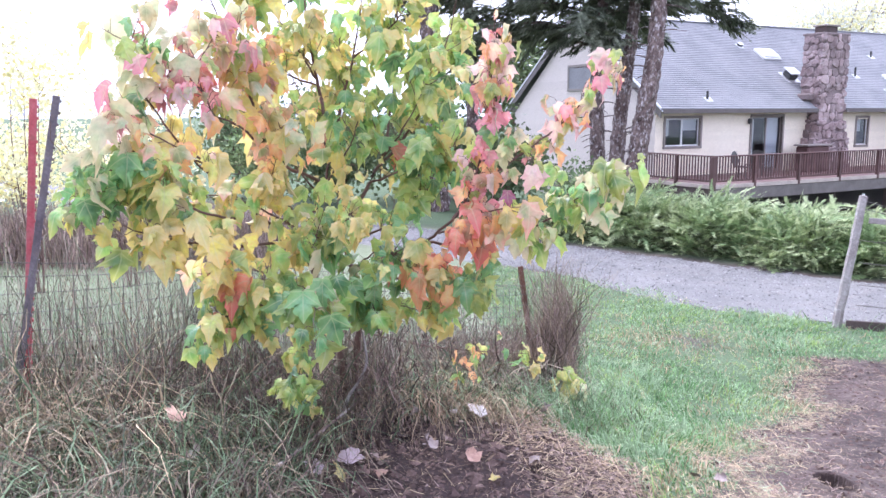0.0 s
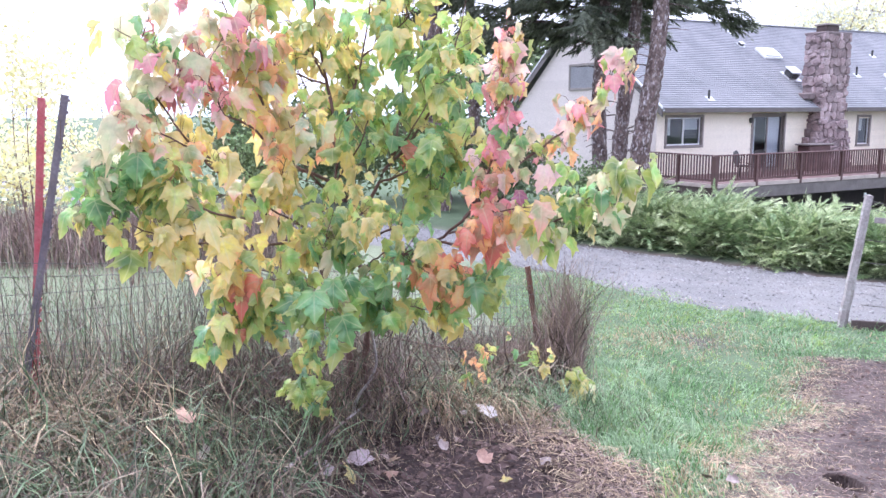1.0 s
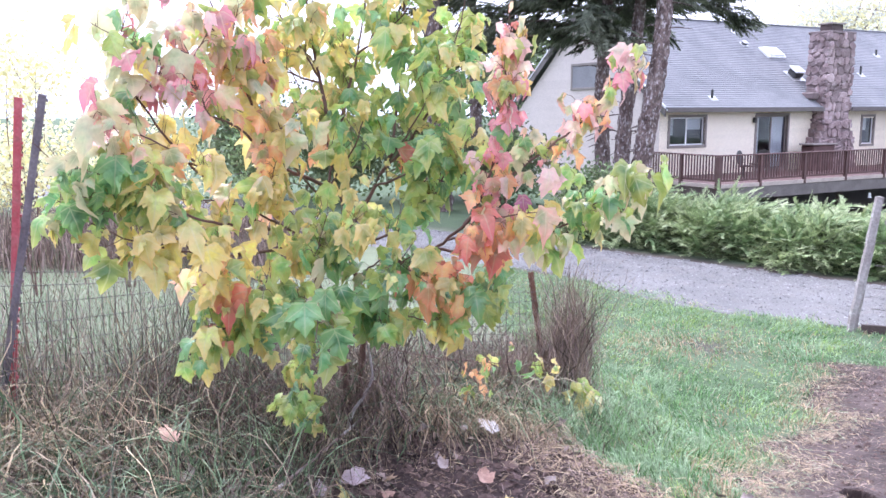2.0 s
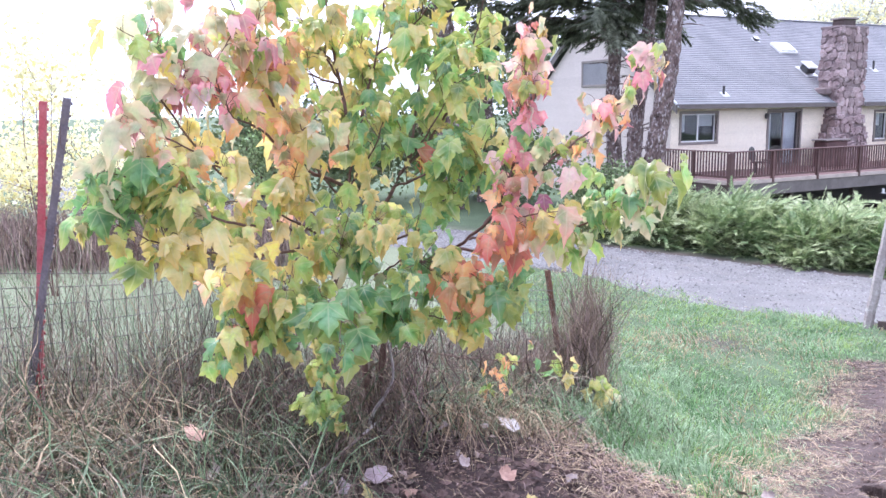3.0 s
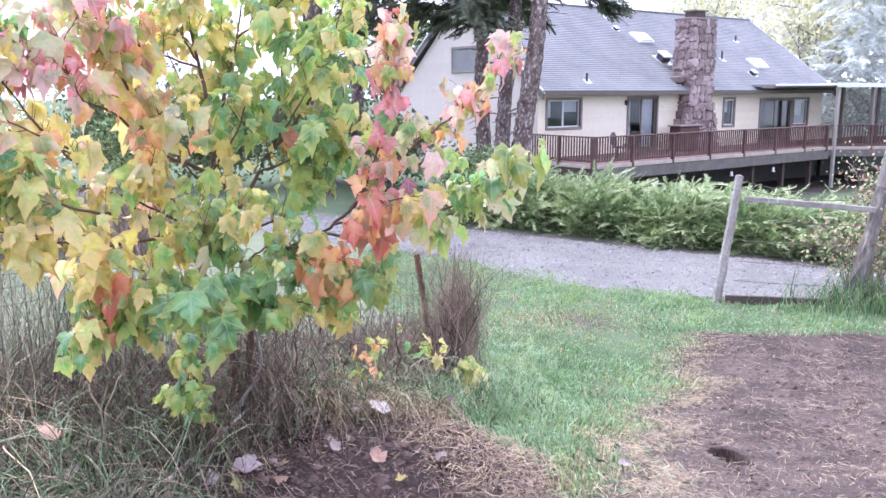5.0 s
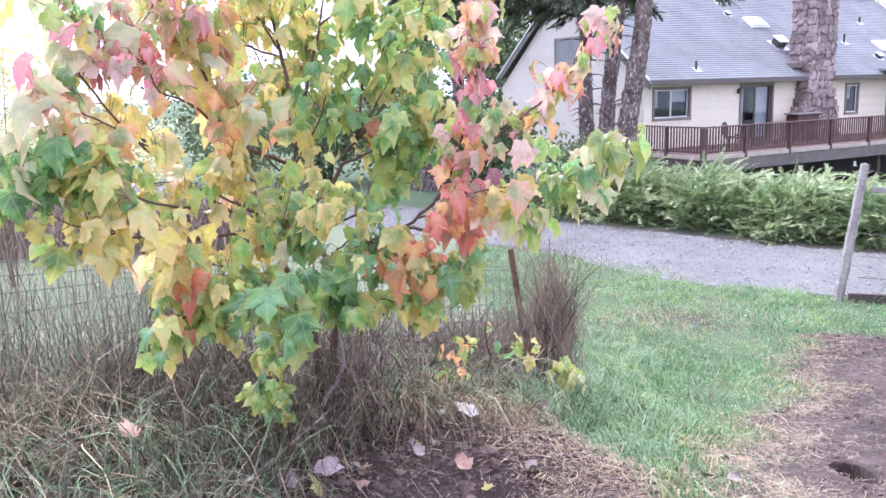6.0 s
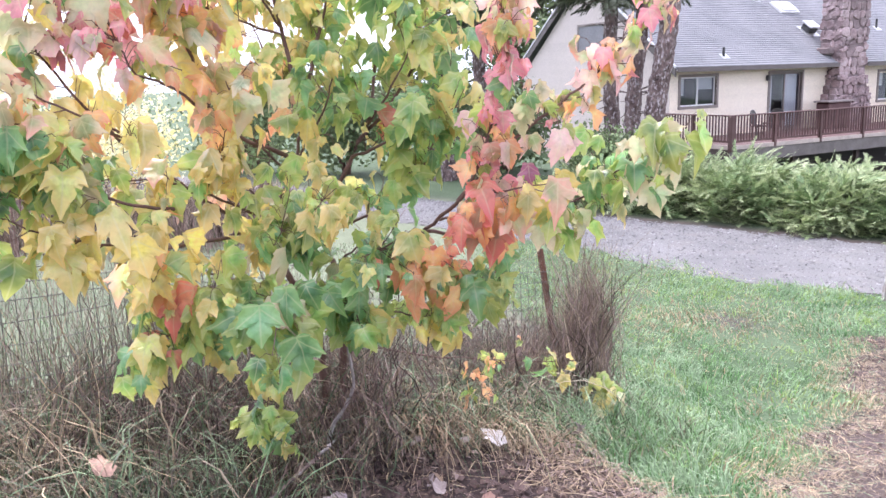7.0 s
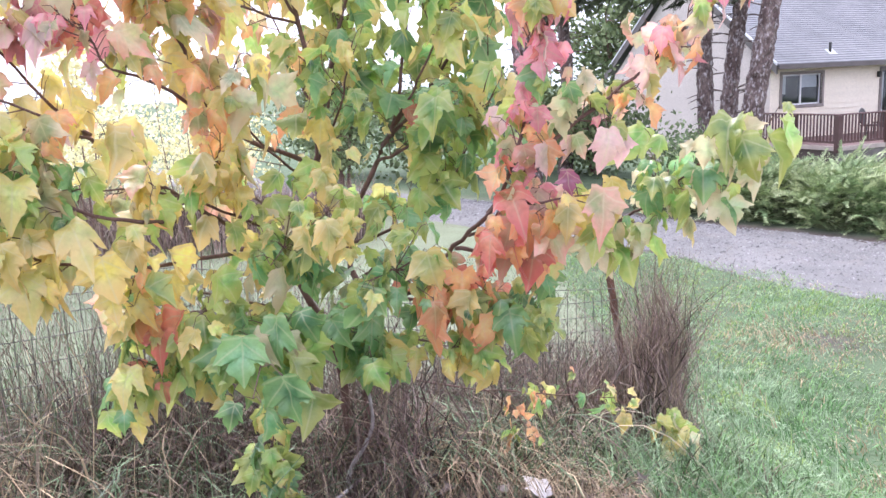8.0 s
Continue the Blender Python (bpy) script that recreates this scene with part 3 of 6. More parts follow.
ripen("gdlgdf", -1.18, 3.35, 1.36, 0.16)
ripen("ylylg", -1.30, 3.30, 1.13, 0.13)
ripen("yyl", -1.03, 3.30, 1.11, 0.13)
ripen("lgylg", -0.92, 3.40, 1.24, 0.12)
ripen("lglfm", -1.16, 3.45, 1.57, 0.10)
ripen("omlfylg", -0.90, 3.70, 1.69, 0.13)
ripen("roml", -0.96, 4.00, 1.41, 0.10)
ripen("olglmly", -0.97, 3.80, 1.97, 0.12)
ripen("lyg", -0.82, 4.10, 2.05, 0.15)
ripen("omgylf", -0.82, 3.90, 1.63, 0.12)
ripen("ooy", -0.64, 4.20, 1.52, 0.09)
ripen("lgygl", -0.61, 4.15, 1.94, 0.18)
ripen("dgdl", -0.39, 4.20, 1.60, 0.12)
ripen("yylg", -0.51, 4.15, 1.35, 0.10)
ripen("lgdgy", -0.33, 4.20, 2.05, 0.20)
ripen("glgdg", -0.10, 4.20, 1.80, 0.16)
ripen("ddgg", -0.05, 4.10, 1.43, 0.15)
ripen("r", -0.25, 4.20, 1.47, 0.04)
ripen("gdgl", -0.25, 4.10, 1.15, 0.16)
ripen("gymgl", -0.77, 4.00, 1.30, 0.12)
ripen("lgyg", -0.71, 3.80, 1.13, 0.12)
ripen("bmofbgp", 0.24, 3.60, 1.87, 0.12)
ripen("pgrorpd", 0.18, 3.60, 1.58, 0.11)
ripen("bmpgfo", 0.22, 3.60, 1.38, 0.10)
ripen("bbofpg", 0.72, 3.65, 1.78, 0.17)
ripen("obfmlf", 0.58, 3.70, 1.53, 0.12)
ripen("bbp", 0.42, 3.65, 1.35, 0.08)
ripen("yly", 0.33, 3.70, 1.18, 0.08)
ripen("fgdgf", 0.74, 3.70, 1.37, 0.14)
ripen("ggdf", 0.52, 3.80, 1.18, 0.14)
ripen("oomyobr", 0.14, 3.70, 1.14, 0.12)
ripen("romogl", -0.02, 3.85, 0.93, 0.12)
ripen("dfdg", -0.47, 3.60, 0.98, 0.15)
ripen("dddg", -0.47, 3.35, 0.80, 0.15)
ripen("gdgl", -0.16, 3.90, 0.78, 0.13)
ripen("yl", -0.09, 3.90, 0.66, 0.06)
ripen("yyl", -0.72, 3.50, 0.82, 0.08)
ripen("omr", -0.89, 3.60, 0.93, 0.07)
ripen("gdgdgy", -1.13, 3.55, 0.52, 0.12)
ripen("rrg", -0.96, 3.55, 0.65, 0.06)
ripen("ddg", -1.20, 3.60, 0.66, 0.12)
ripen("gdgg", -0.65, 3.60, 0.42, 0.20)
ripen("gdg", -0.82, 3.60, 0.71, 0.12)
ripen("gdl", 0.04, 4.00, 1.55, 0.10)

maple = Tree(5)
BASE = (-0.50, 4.15, -0.15)
branch(maple, BASE, (-0.52, 4.15, 0.35), (-0.56, 4.15, 0.66), (-0.67, 4.15, 0.88), (-0.67, 4.15, 1.09), (-0.59, 4.20, 1.30), (-0.55, 4.20, 1.49), r=0.021, leaves=20, tones="ggdl", start=0.6)
branch(maple, (-0.47, 4.17, -0.15), (-0.44, 4.16, 0.40), (-0.41, 4.15, 0.73), (-0.50, 4.25, 0.99), (-0.36, 4.20, 1.30), (-0.28, 4.20, 1.46), (-0.23, 4.25, 1.82), (-0.20, 4.30, 2.32), r=0.017, leaves=80, tones="gggdly", start=0.4)
branch(maple, (-0.46, 4.12, -0.15), (-0.43, 4.12, 0.45), (-0.39, 4.10, 0.77), (-0.22, 4.00, 0.87), (-0.05, 3.87, 1.05), (0.11, 3.70, 1.22), (0.20, 3.62, 1.50), (0.24, 3.60, 1.80), (0.26, 3.60, 2.00), r=0.0125, leaves=135, tones="pppbrmmfopmfrygdp", start=0.60, spread=0.08, size=0.070, droop=1.5)
# leaders
branch(maple, (-0.55, 4.20, 1.49), (-0.62, 4.20, 1.83), (-0.65, 4.15, 2.10), (-0.67, 4.10, 2.48), r=0.011, leaves=77, tones="gglldyo", start=0.1)
branch(maple, (-0.55, 4.20, 1.49), (-0.50, 4.25, 1.71), (-0.44, 4.30, 1.94), (-0.36, 4.30, 2.43), r=0.011, leaves=75, tones="ggdgldg", start=0.1)
branch(maple, (-0.33, 4.20, 1.36), (-0.16, 4.30, 1.56), (-0.01, 4.30, 1.83), (0.12, 4.25, 2.31), r=0.009, leaves=80, tones="ggdgldy", start=0.15)
# right side
branch(maple, (0.07, 3.75, 1.17), (0.28, 3.70, 1.39), (0.47, 3.70, 1.53), (0.65, 3.70, 1.70), (0.77, 3.69, 1.90), r=0.008, leaves=92, tones="mfblmgfbopb", start=0.25, spread=0.085, size=0.070, droop=1.4)
branch(maple, (-0.05, 3.87, 1.04), (0.21, 3.90, 1.03), (0.49, 3.90, 1.12), (0.65, 3.85, 1.24), (0.80, 3.75, 1.36), r=0.008, leaves=85, tones="ggfgfldf", start=0.3, spread=0.13)
branch(maple, (0.0, 3.82, 1.09), (0.12, 3.76, 1.12), (0.24, 3.70, 1.12), r=0.006, leaves=31, tones="oorofoyrooml", start=0.1, spread=0.14, size=0.10, droop=1.2)
branch(maple, (0.10, 3.72, 1.20), (0.26, 3.62, 1.22), (0.40, 3.58, 1.25), r=0.005, leaves=25, tones="bmoylfgmb", start=0.1, spread=0.13)
branch(maple, (-0.24, 4.00, 0.86), (-0.08, 3.92, 0.93), (0.06, 3.86, 0.94), r=0.006, leaves=26, tones="rmoorrmo", start=0.2, spread=0.10, size=0.092, droop=1.2)
branch(maple, (-0.24, 4.00, 0.84), (-0.04, 3.90, 0.84), (0.19, 3.90, 0.82), r=0.006, leaves=66, tones="gggddl", start=0.1, spread=0.13)
branch(maple, (-0.30, 4.03, 0.70), (-0.16, 3.95, 0.70), (-0.04, 3.92, 0.68), r=0.005, leaves=44, tones="ggdgyl", start=0.2, spread=0.12)
# left side
branch(maple, (-0.68, 4.15, 0.88), (-0.77, 4.00, 1.05), (-0.88, 3.80, 1.21), (-1.00, 3.60, 1.37), (-1.08, 3.45, 1.52), (-1.17, 3.32, 1.72), (-1.24, 3.30, 1.95), r=0.010, leaves=85, tones="llyyyfombf", start=0.25, spread=0.14)
branch(maple, (-0.79, 4.00, 1.03), (-0.87, 3.60, 1.07), (-1.00, 3.35, 1.12), (-1.22, 3.30, 1.17), (-1.42, 3.22, 1.30), r=0.008, leaves=64, tones="yyyylllfl", start=0.25, spread=0.12)
branch(maple, (-0.91, 3.70, 1.18), (-1.01, 3.40, 1.25), (-1.22, 3.30, 1.39), (-1.46, 3.22, 1.48), r=0.007, leaves=78, tones="gdgglflly", start=0.25, spread=0.13)
branch(maple, (-1.23, 3.30, 1.39), (-1.36, 3.25, 1.34), (-1.47, 3.22, 1.33), r=0.005, leaves=30, tones="dgglf", start=0.1, spread=0.12)
branch(maple, (-0.59, 4.20, 1.30), (-0.80, 4.00, 1.43), (-0.83, 3.80, 1.58), (-0.86, 3.70, 1.81), (-0.89, 3.60, 1.94), (-1.01, 3.50, 2.30), r=0.010, leaves=100, tones="mobpooyflomo", start=0.3, spread=0.16)
branch(maple, (-0.80, 4.00, 1.43), (-0.87, 3.60, 1.60), (-0.95, 3.45, 1.67), (-1.01, 3.40, 1.92), r=0.007, leaves=63, tones="pbmmoflgllf", start=0.35, spread=0.14)
branch(maple, (-0.62, 4.20, 1.80), (-0.82, 3.90, 1.88), (-0.95, 3.65, 1.97), r=0.006, leaves=52, tones="lomyfgm", start=0.15)
branch(maple, (-1.01, 3.45, 1.47), (-1.14, 3.25, 1.58), (-1.24, 3.12, 1.66), r=0.005, leaves=20, tones="bbpmff", start=0.3, spread=0.12)
branch(maple, (-1.00, 3.50, 1.44), (-1.10, 3.30, 1.50), (-1.22, 3.15, 1.52), r=0.005, leaves=40, tones="lomglf", start=0.2, spread=0.13)
branch(maple, (-0.62, 4.20, 1.83), (-0.72, 4.10, 2.02), (-0.86, 4.00, 2.25), r=0.006, leaves=55, tones="lgygd", start=0.15)
branch(maple, (-0.44, 4.30, 1.94), (-0.24, 4.20, 2.08), (-0.09, 4.15, 2.27), r=0.006, leaves=55, tones="llgy", start=0.15)
# back of the crown
branch(maple, (-0.53, 4.22, 1.50), (-0.52, 4.42, 1.80), (-0.55, 4.55, 2.20), r=0.006, leaves=70, tones="ggdlyg", start=0.1, spread=0.2)
branch(maple, (-0.30, 4.22, 1.42), (-0.14, 4.45, 1.70), (-0.02, 4.55, 2.05), r=0.006, leaves=60, tones="ggdlg", start=0.1, spread=0.2)
branch(maple, (-0.56, 4.20, 1.46), (-0.72, 4.40, 1.70), (-0.85, 4.50, 2.00), r=0.006, leaves=50, tones="gglym", start=0.1, spread=0.2)
# middle and skirt
branch(maple, (-0.42, 4.10, 0.88), (-0.30, 3.80, 1.00), (-0.20, 3.65, 1.02), r=0.006, leaves=44, tones="gggddl", start=0.15, spread=0.17)
branch(maple, (-0.55, 4.10, 1.05), (-0.45, 3.75, 1.15), (-0.38, 3.58, 1.22), r=0.006, leaves=34, tones="ggllyd", start=0.15, spread=0.17)
branch(maple, (-0.72, 4.00, 1.10), (-0.92, 3.65, 1.28), (-1.10, 3.42, 1.32), r=0.006, leaves=31, tones="llyyfgo", start=0.15, spread=0.17)
branch(maple, (-0.62, 4.15, 1.25), (-0.70, 3.85, 1.45), (-0.72, 3.70, 1.62), r=0.006, leaves=31, tones="lyyogf", start=0.15, spread=0.18)
branch(maple, (-0.30, 4.20, 1.42), (-0.15, 4.05, 1.62), (-0.05, 3.95, 1.80), r=0.006, leaves=26, tones="gglldg", start=0.15, spread=0.18)
branch(maple, (-0.60, 4.10, 0.75), (-0.85, 3.85, 0.90), (-1.05, 3.62, 0.98), r=0.006, leaves=26, tones="ylggm", start=0.2, spread=0.15)
branch(maple, (-0.58, 4.20, 1.30), (-0.43, 4.00, 1.51), (-0.35, 3.90, 1.71), r=0.006, leaves=27, tones="llgyggd", start=0.2, spread=0.14)
branch(maple, (-0.36, 4.20, 1.30), (-0.12, 4.00, 1.40), (0.08, 3.90, 1.50), r=0.007, leaves=56, tones="ggddl", start=0.15, spread=0.15)
branch(maple, (-0.50, 4.25, 0.99), (-0.22, 4.10, 1.10), (-0.04, 4.15, 1.30), (0.06, 4.20, 1.63), r=0.007, leaves=64, tones="gggdl", start=0.15, spread=0.16)
branch(maple, (-0.67, 4.15, 1.05), (-0.74, 3.95, 1.22), (-0.80, 3.80, 1.36), r=0.006, leaves=49, tones="yllygo", start=0.15, spread=0.15)
branch(maple, (-0.64, 4.15, 0.95), (-0.60, 3.85, 1.05), (-0.55, 3.65, 1.10), r=0.006, leaves=52, tones="gggdf", start=0.2, spread=0.14)
branch(maple, (-0.52, 4.05, 0.60), (-0.51, 3.70, 0.80), (-0.54, 3.45, 0.86), (-0.50, 3.24, 0.86), r=0.007, leaves=49, tones="ddddgg", start=0.35, spread=0.14, size=0.11, droop=1.3)
branch(maple, (-0.52, 4.05, 0.60), (-0.76, 3.80, 0.75), (-0.97, 3.60, 0.74), (-1.10, 3.55, 0.66), r=0.007, leaves=49, tones="ggdgdgyl", start=0.3, spread=0.13)
branch(maple, (-0.76, 3.80, 0.75), (-0.90, 3.60, 0.85), (-0.99, 3.50, 0.98), r=0.005, leaves=26, tones="omygglgdr", start=0.2, spread=0.11)
branch(maple, (-0.60, 4.00, 0.70), (-0.72, 3.75, 0.85), (-0.80, 3.60, 0.92), r=0.005, leaves=44, tones="ggglly", start=0.2, spread=0.14)
branch(maple, (-0.54, 4.00, 0.61), (-0.64, 3.80, 0.58), (-0.68, 3.70, 0.32), r=0.005, leaves=66, tones="ggggdll", start=0.15, spread=0.12, size=0.088)
branch(maple, (-0.45, 4.05, 0.66), (-0.36, 3.80, 0.78), (-0.30, 3.65, 0.80), r=0.005, leaves=50, tones="ddgg", start=0.2, spread=0.13)
branch(maple, (-0.38, 4.15, 0.51), (-0.08, 4.30, 0.40), (0.27, 4.40, 0.33), (0.50, 4.40, 0.32), r=0.004, leaves=26, tones="oogylgd", start=0.40, spread=0.09, size=0.056)
branch(maple, (-0.02, 4.30, 0.40), (0.08, 4.25, 0.36), (0.15, 4.2, 0.28), r=0.003, leaves=16, tones="gogoylo", start=0.2, spread=0.08, size=0.056)
# a few large leaves that hang free at the front of the crown
FRONT = [("r", -1.02, 3.49, 1.86, 0.165), ("b", -1.30, 3.40, 1.60, 0.09), ("o", -1.31, 3.42, 1.53, 0.14), ("y", -1.03, 3.27, 1.17, 0.15), ("y", -0.93, 3.30, 1.15, 0.12),
         ("o", -0.99, 3.50, 0.98, 0.115), ("g", -1.14, 3.57, 0.60, 0.09), ("y", -1.04, 3.58, 0.60, 0.09), ("r", -1.03, 3.58, 0.76, 0.08), ("r", -0.95, 3.58, 0.69, 0.065), ("g", -0.99, 3.62, 0.84, 0.10), ("d", -0.90, 3.62, 0.80, 0.10), ("g", -0.84, 3.62, 0.74, 0.10), ("y", -0.82, 3.60, 0.70, 0.09), ("d", -0.90, 3.64, 0.70, 0.08), ("g", -1.06, 3.60, 0.78, 0.09), ("l", -0.76, 3.60, 0.64, 0.08), ("d", -0.44, 3.23, 0.84, 0.135), ("d", -0.56, 3.28, 0.93, 0.13),
         ("l", -1.16, 3.44, 1.56, 0.15), ("u", 0.31, 3.53, 1.32, 0.07), ("b", 0.42, 3.60, 1.42, 0.10), ("y", 0.36, 3.66, 1.24, 0.13), ("d", -1.19, 3.28, 1.74, 0.12)]
for tone, x, y, z, size in FRONT:
    at = np.array([x, y, z])
    near = min((q for line, *_ in maple.lines for q in line), key=lambda q: np.linalg.norm(q - at))
    maple.stalks.append((np.array([near, (near + at) / 2 + [0, 0, 0.02], at]), 0.002))
    maple.leaves.append((leaf_pose(at, np.array([0.1, -0.25, -1.0]) + maple.rng.normal(0, 0.15, 3), np.array([0.0, -0.9, 0.35]) + maple.rng.normal(0, 0.25, 3), size), LETTERS.index(tone)))
# the outermost limbs are short on this side
maple.leaves = [q for q in maple.leaves if q[0][0, 3] > -1.50 and q[0][0, 3] > -1.40 - 0.5 * max(0.0, 1.55 - q[0][2, 3])]
maple.stalks = [q for q in maple.stalks if q[0][-1][0] > -1.50]
build_tree(maple, "maple_sapling", BASE, "young multi-stemmed maple turning green, yellow, orange and pink", "tree", 3.75, 300, 3)

# a small self-sown maple seedling in the rough grass
seedling = Tree(9)
sb = (0.76, 4.75, float(ground_z(0.76, 4.75)))
branch(seedling, sb, (0.76, 4.75, sb[2] + 0.18), (0.74, 4.72, sb[2] + 0.34), r=0.004, leaves=18, tones="ggfl", start=0.4, spread=0.08, size=0.085)
build_tree(seedling, "maple_seedling", sb, "small green maple seedling in rough grass", "seedling", 9.0, 20, 1)


# ---- grasses ----
def blades(name, x, y, length, lean, width, mat_list, index, segs=4, seed=0, zoff=0.0, crooked=0.0, az=None):
    """Curved blades rooted on the ground at x, y; lean is how far a tip bows over, as a share of its length."""
    rng = np.random.default_rng(seed)
    n = len(x)
    az = rng.uniform(0, 2 * np.pi, n) if az is None else az
    dirv = np.stack([np.cos(az), np.sin(az), np.zeros(n)], -1)
    turn = rng.uniform(0, np.pi, n)
    side = np.stack([np.cos(turn), np.sin(turn), np.zeros(n)], -1)
    root = np.stack([x, y, ground_z(x, y) - 0.01 + zoff], -1)
    s = np.linspace(0, 1, segs + 1)
    bow = np.asarray(lean)[:, None] * s**2
    rise = np.sqrt(np.clip(s**2 - 0.85 * bow**2, 0, None)) - 0.35 * np.asarray(lean)[:, None] * s**4 * (np.asarray(lean)[:, None] > 0.6)
    mid = root[:, None] + np.asarray(length)[:, None, None] * (dirv[:, None] * bow[..., None] + np.array([0, 0, 1.0]) * rise[..., None])
    if crooked:
        mid[:, 1:, :2] += rng.normal(0, crooked, (n, segs, 2)) * np.asarray(length)[:, None, None]
    w = np.asarray(width)[:, None] * (1 - 0.85 * s**1.5)
    a = mid - side[:, None] * w[..., None] / 2
    b = mid + side[:, None] * w[..., None] / 2
    v = np.stack([a, b], 2).reshape(-1, 3)
    k = np.arange(n)[:, None] * (2 * (segs + 1)) + 2 * np.arange(segs)[None]
    f = np.stack([k, k + 1, k + 3, k + 2], -1).reshape(-1, 4)
    return fast_mesh(name, v, f, mat_list, np.repeat(index, segs))


def scatter(rng, n, x0, x1, y0, y1, keep):
    x, y = rng.uniform(x0, x1, n), rng.uniform(y0, y1, n)
    k = rng.random(n) < keep(x, y)
    return x[k], y[k]


rng = np.random.default_rng(21)
# mown lawn, thinner and shorter far off
patchy = lambda x, y: 0.5 + 0.5 * np.sin(2.9 * x + 1.1 * y + 0.7) * np.sin(2.3 * y - 1.3 * x) + 0.35 * np.sin(9.1 * x + 3 * y) * np.sin(8.3 * y - 2 * x)
tuft = lambda x, y: (0.5 + 0.35 * np.sin(13 * x + 4 * np.sin(5 * y)) * np.sin(11 * y + 3 * np.sin(6 * x)) + 0.35 * np.sin(29 * x + 17 * y) * np.sin(23 * y - 13 * x)).clip(0, 1)
lx, ly = scatter(rng, 600000, -0.6, 7.0, 2.6, 14.0, lambda x, y: lawn_mask(x, y) * np.clip(1.35 - 0.085 * y, 0.25, 1) * (0.26 + 0.90 * patchy(x, y)).clip(0.08, 1))
n = len(lx)
worn = 0.03 + 0.55 * np.exp(-((lx - 2.5) ** 2 / 0.5 + (ly - 8.5) ** 2 / 0.6)) + 0.26 * smooth01(0.38 - patchy(lx, ly), 0, 0.3) + 0.4 * smooth01(dirt_mask(lx + 0.25, ly), 0.2, 0.9)
pick = rng.random(n)
clover = ((np.sin(3.7 * lx + 2.2 * ly) * np.sin(1.9 * lx - 3.1 * ly + 1.0) > 0.25) & (rng.random(n) < 0.75)) | (rng.random(n) < 0.7 * smooth01(ly, 8.5, 10.5))
tone = np.where(pick < worn, 2, np.where(rng.random(n) < 0.08 + 0.45 * patchy(lx + 2, ly + 1) + 0.45 * tuft(lx, ly), 1, np.where(clover, 3, 0)))
tall = rng.gamma(3.2, 0.021, n).clip(0.02, 0.16) * (0.45 + 0.9 * tuft(lx, ly)) * (0.7 + 0.5 * patchy(lx + 1, ly - 2).clip(0, 1)) * (1 - 0.25 * smooth01(ly, 5.0, 8.0))
whole("lawn_grass", blades("lawn_grass", lx, ly, tall, rng.uniform(0.4, 1.1, n), rng.uniform(0.0035, 0.0085, n) * (0.7 + ly / 9), [LAWN, LAWN_PALE, HAY, LAWN_YELLOW], tone, 2, 3, az=1.2 + 2.2 * np.sin(2.1 * lx + 1.7 * ly) + rng.normal(0, 1.1, n)), "short mown green lawn grass", "grass", kind="stuff")


def rough_zone(x, y):
    fence = 3.75 + (x + 2.0) * 0.80
    left = smooth01(-0.62 - x, -0.15, 0.15) * (y < fence + 0.9)
    under = smooth01(y, 4.1, 4.35) * smooth01(0.75 - x, 0, 0.3) * (y < fence + 0.9)
    return np.clip(left + under, 0, 1)


# tussocks: blades that spring from one crown and arch over, each tussock with a tone and a slant of its own
cgx, cgy = scatter(rng, 2100, -3.6, 0.9, 2.0, 6.6, lambda x, y: 0.42 * rough_zone(x, y))
m = len(cgx)
per = rng.integers(16, 60, m)
own = np.repeat(np.arange(m), per)
n = len(own)
spread = rng.uniform(0.03, 0.11, m)[own]
gx2, gy2 = cgx[own] + rng.normal(0, 1, n) * spread, cgy[own] + rng.normal(0, 1, n) * spread
far_side = smooth01(gy2 - (3.40 + 0.75 * (gx2 + 2)), -0.3, 0.5)
green = (rng.random(m) < 0.66)[own] * (far_side < 0.8)
kind = np.where(rng.random(n) < 0.05, 2, np.where(rng.random(n) < 0.18, 1 - green, green)).astype(int)
# Extra dark blades stand for the shade between tussocks.
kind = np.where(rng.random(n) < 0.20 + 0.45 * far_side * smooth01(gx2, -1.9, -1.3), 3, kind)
comb = rng.uniform(0, 2 * np.pi, m)[own] + rng.normal(0, 0.9, n)
tall = rng.uniform(0.32, 0.78, m)[own] * rng.uniform(0.45, 1.25, n) * (0.85 + 0.3 * far_side)
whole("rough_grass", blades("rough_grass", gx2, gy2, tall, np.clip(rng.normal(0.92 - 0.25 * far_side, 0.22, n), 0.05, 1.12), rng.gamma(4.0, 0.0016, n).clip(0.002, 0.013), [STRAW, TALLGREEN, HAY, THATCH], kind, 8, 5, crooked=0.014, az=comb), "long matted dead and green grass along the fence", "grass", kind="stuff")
# dead grass and dried vines drawn up round the foot of the sapling
bx2, by2 = rng.normal(-0.40, 0.16, 420), 4.14 + rng.normal(0, 0.10, 420)
n = len(bx2)
whole("dead_grass_tuft", blades("dead_grass_tuft", bx2, by2, rng.uniform(0.25, 0.85, n), np.clip(rng.normal(0.40, 0.35, n), 0.05, 1.12), rng.gamma(3.5, 0.0018, n).clip(0.002, 0.012), [STRAW, WEED, THATCH, HAY], rng.choice(4, n, p=[0.26, 0.32, 0.32, 0.10]), 7, 15, crooked=0.05), "tall tuft of dead grass round the foot of the maple", "grass", kind="stuff")
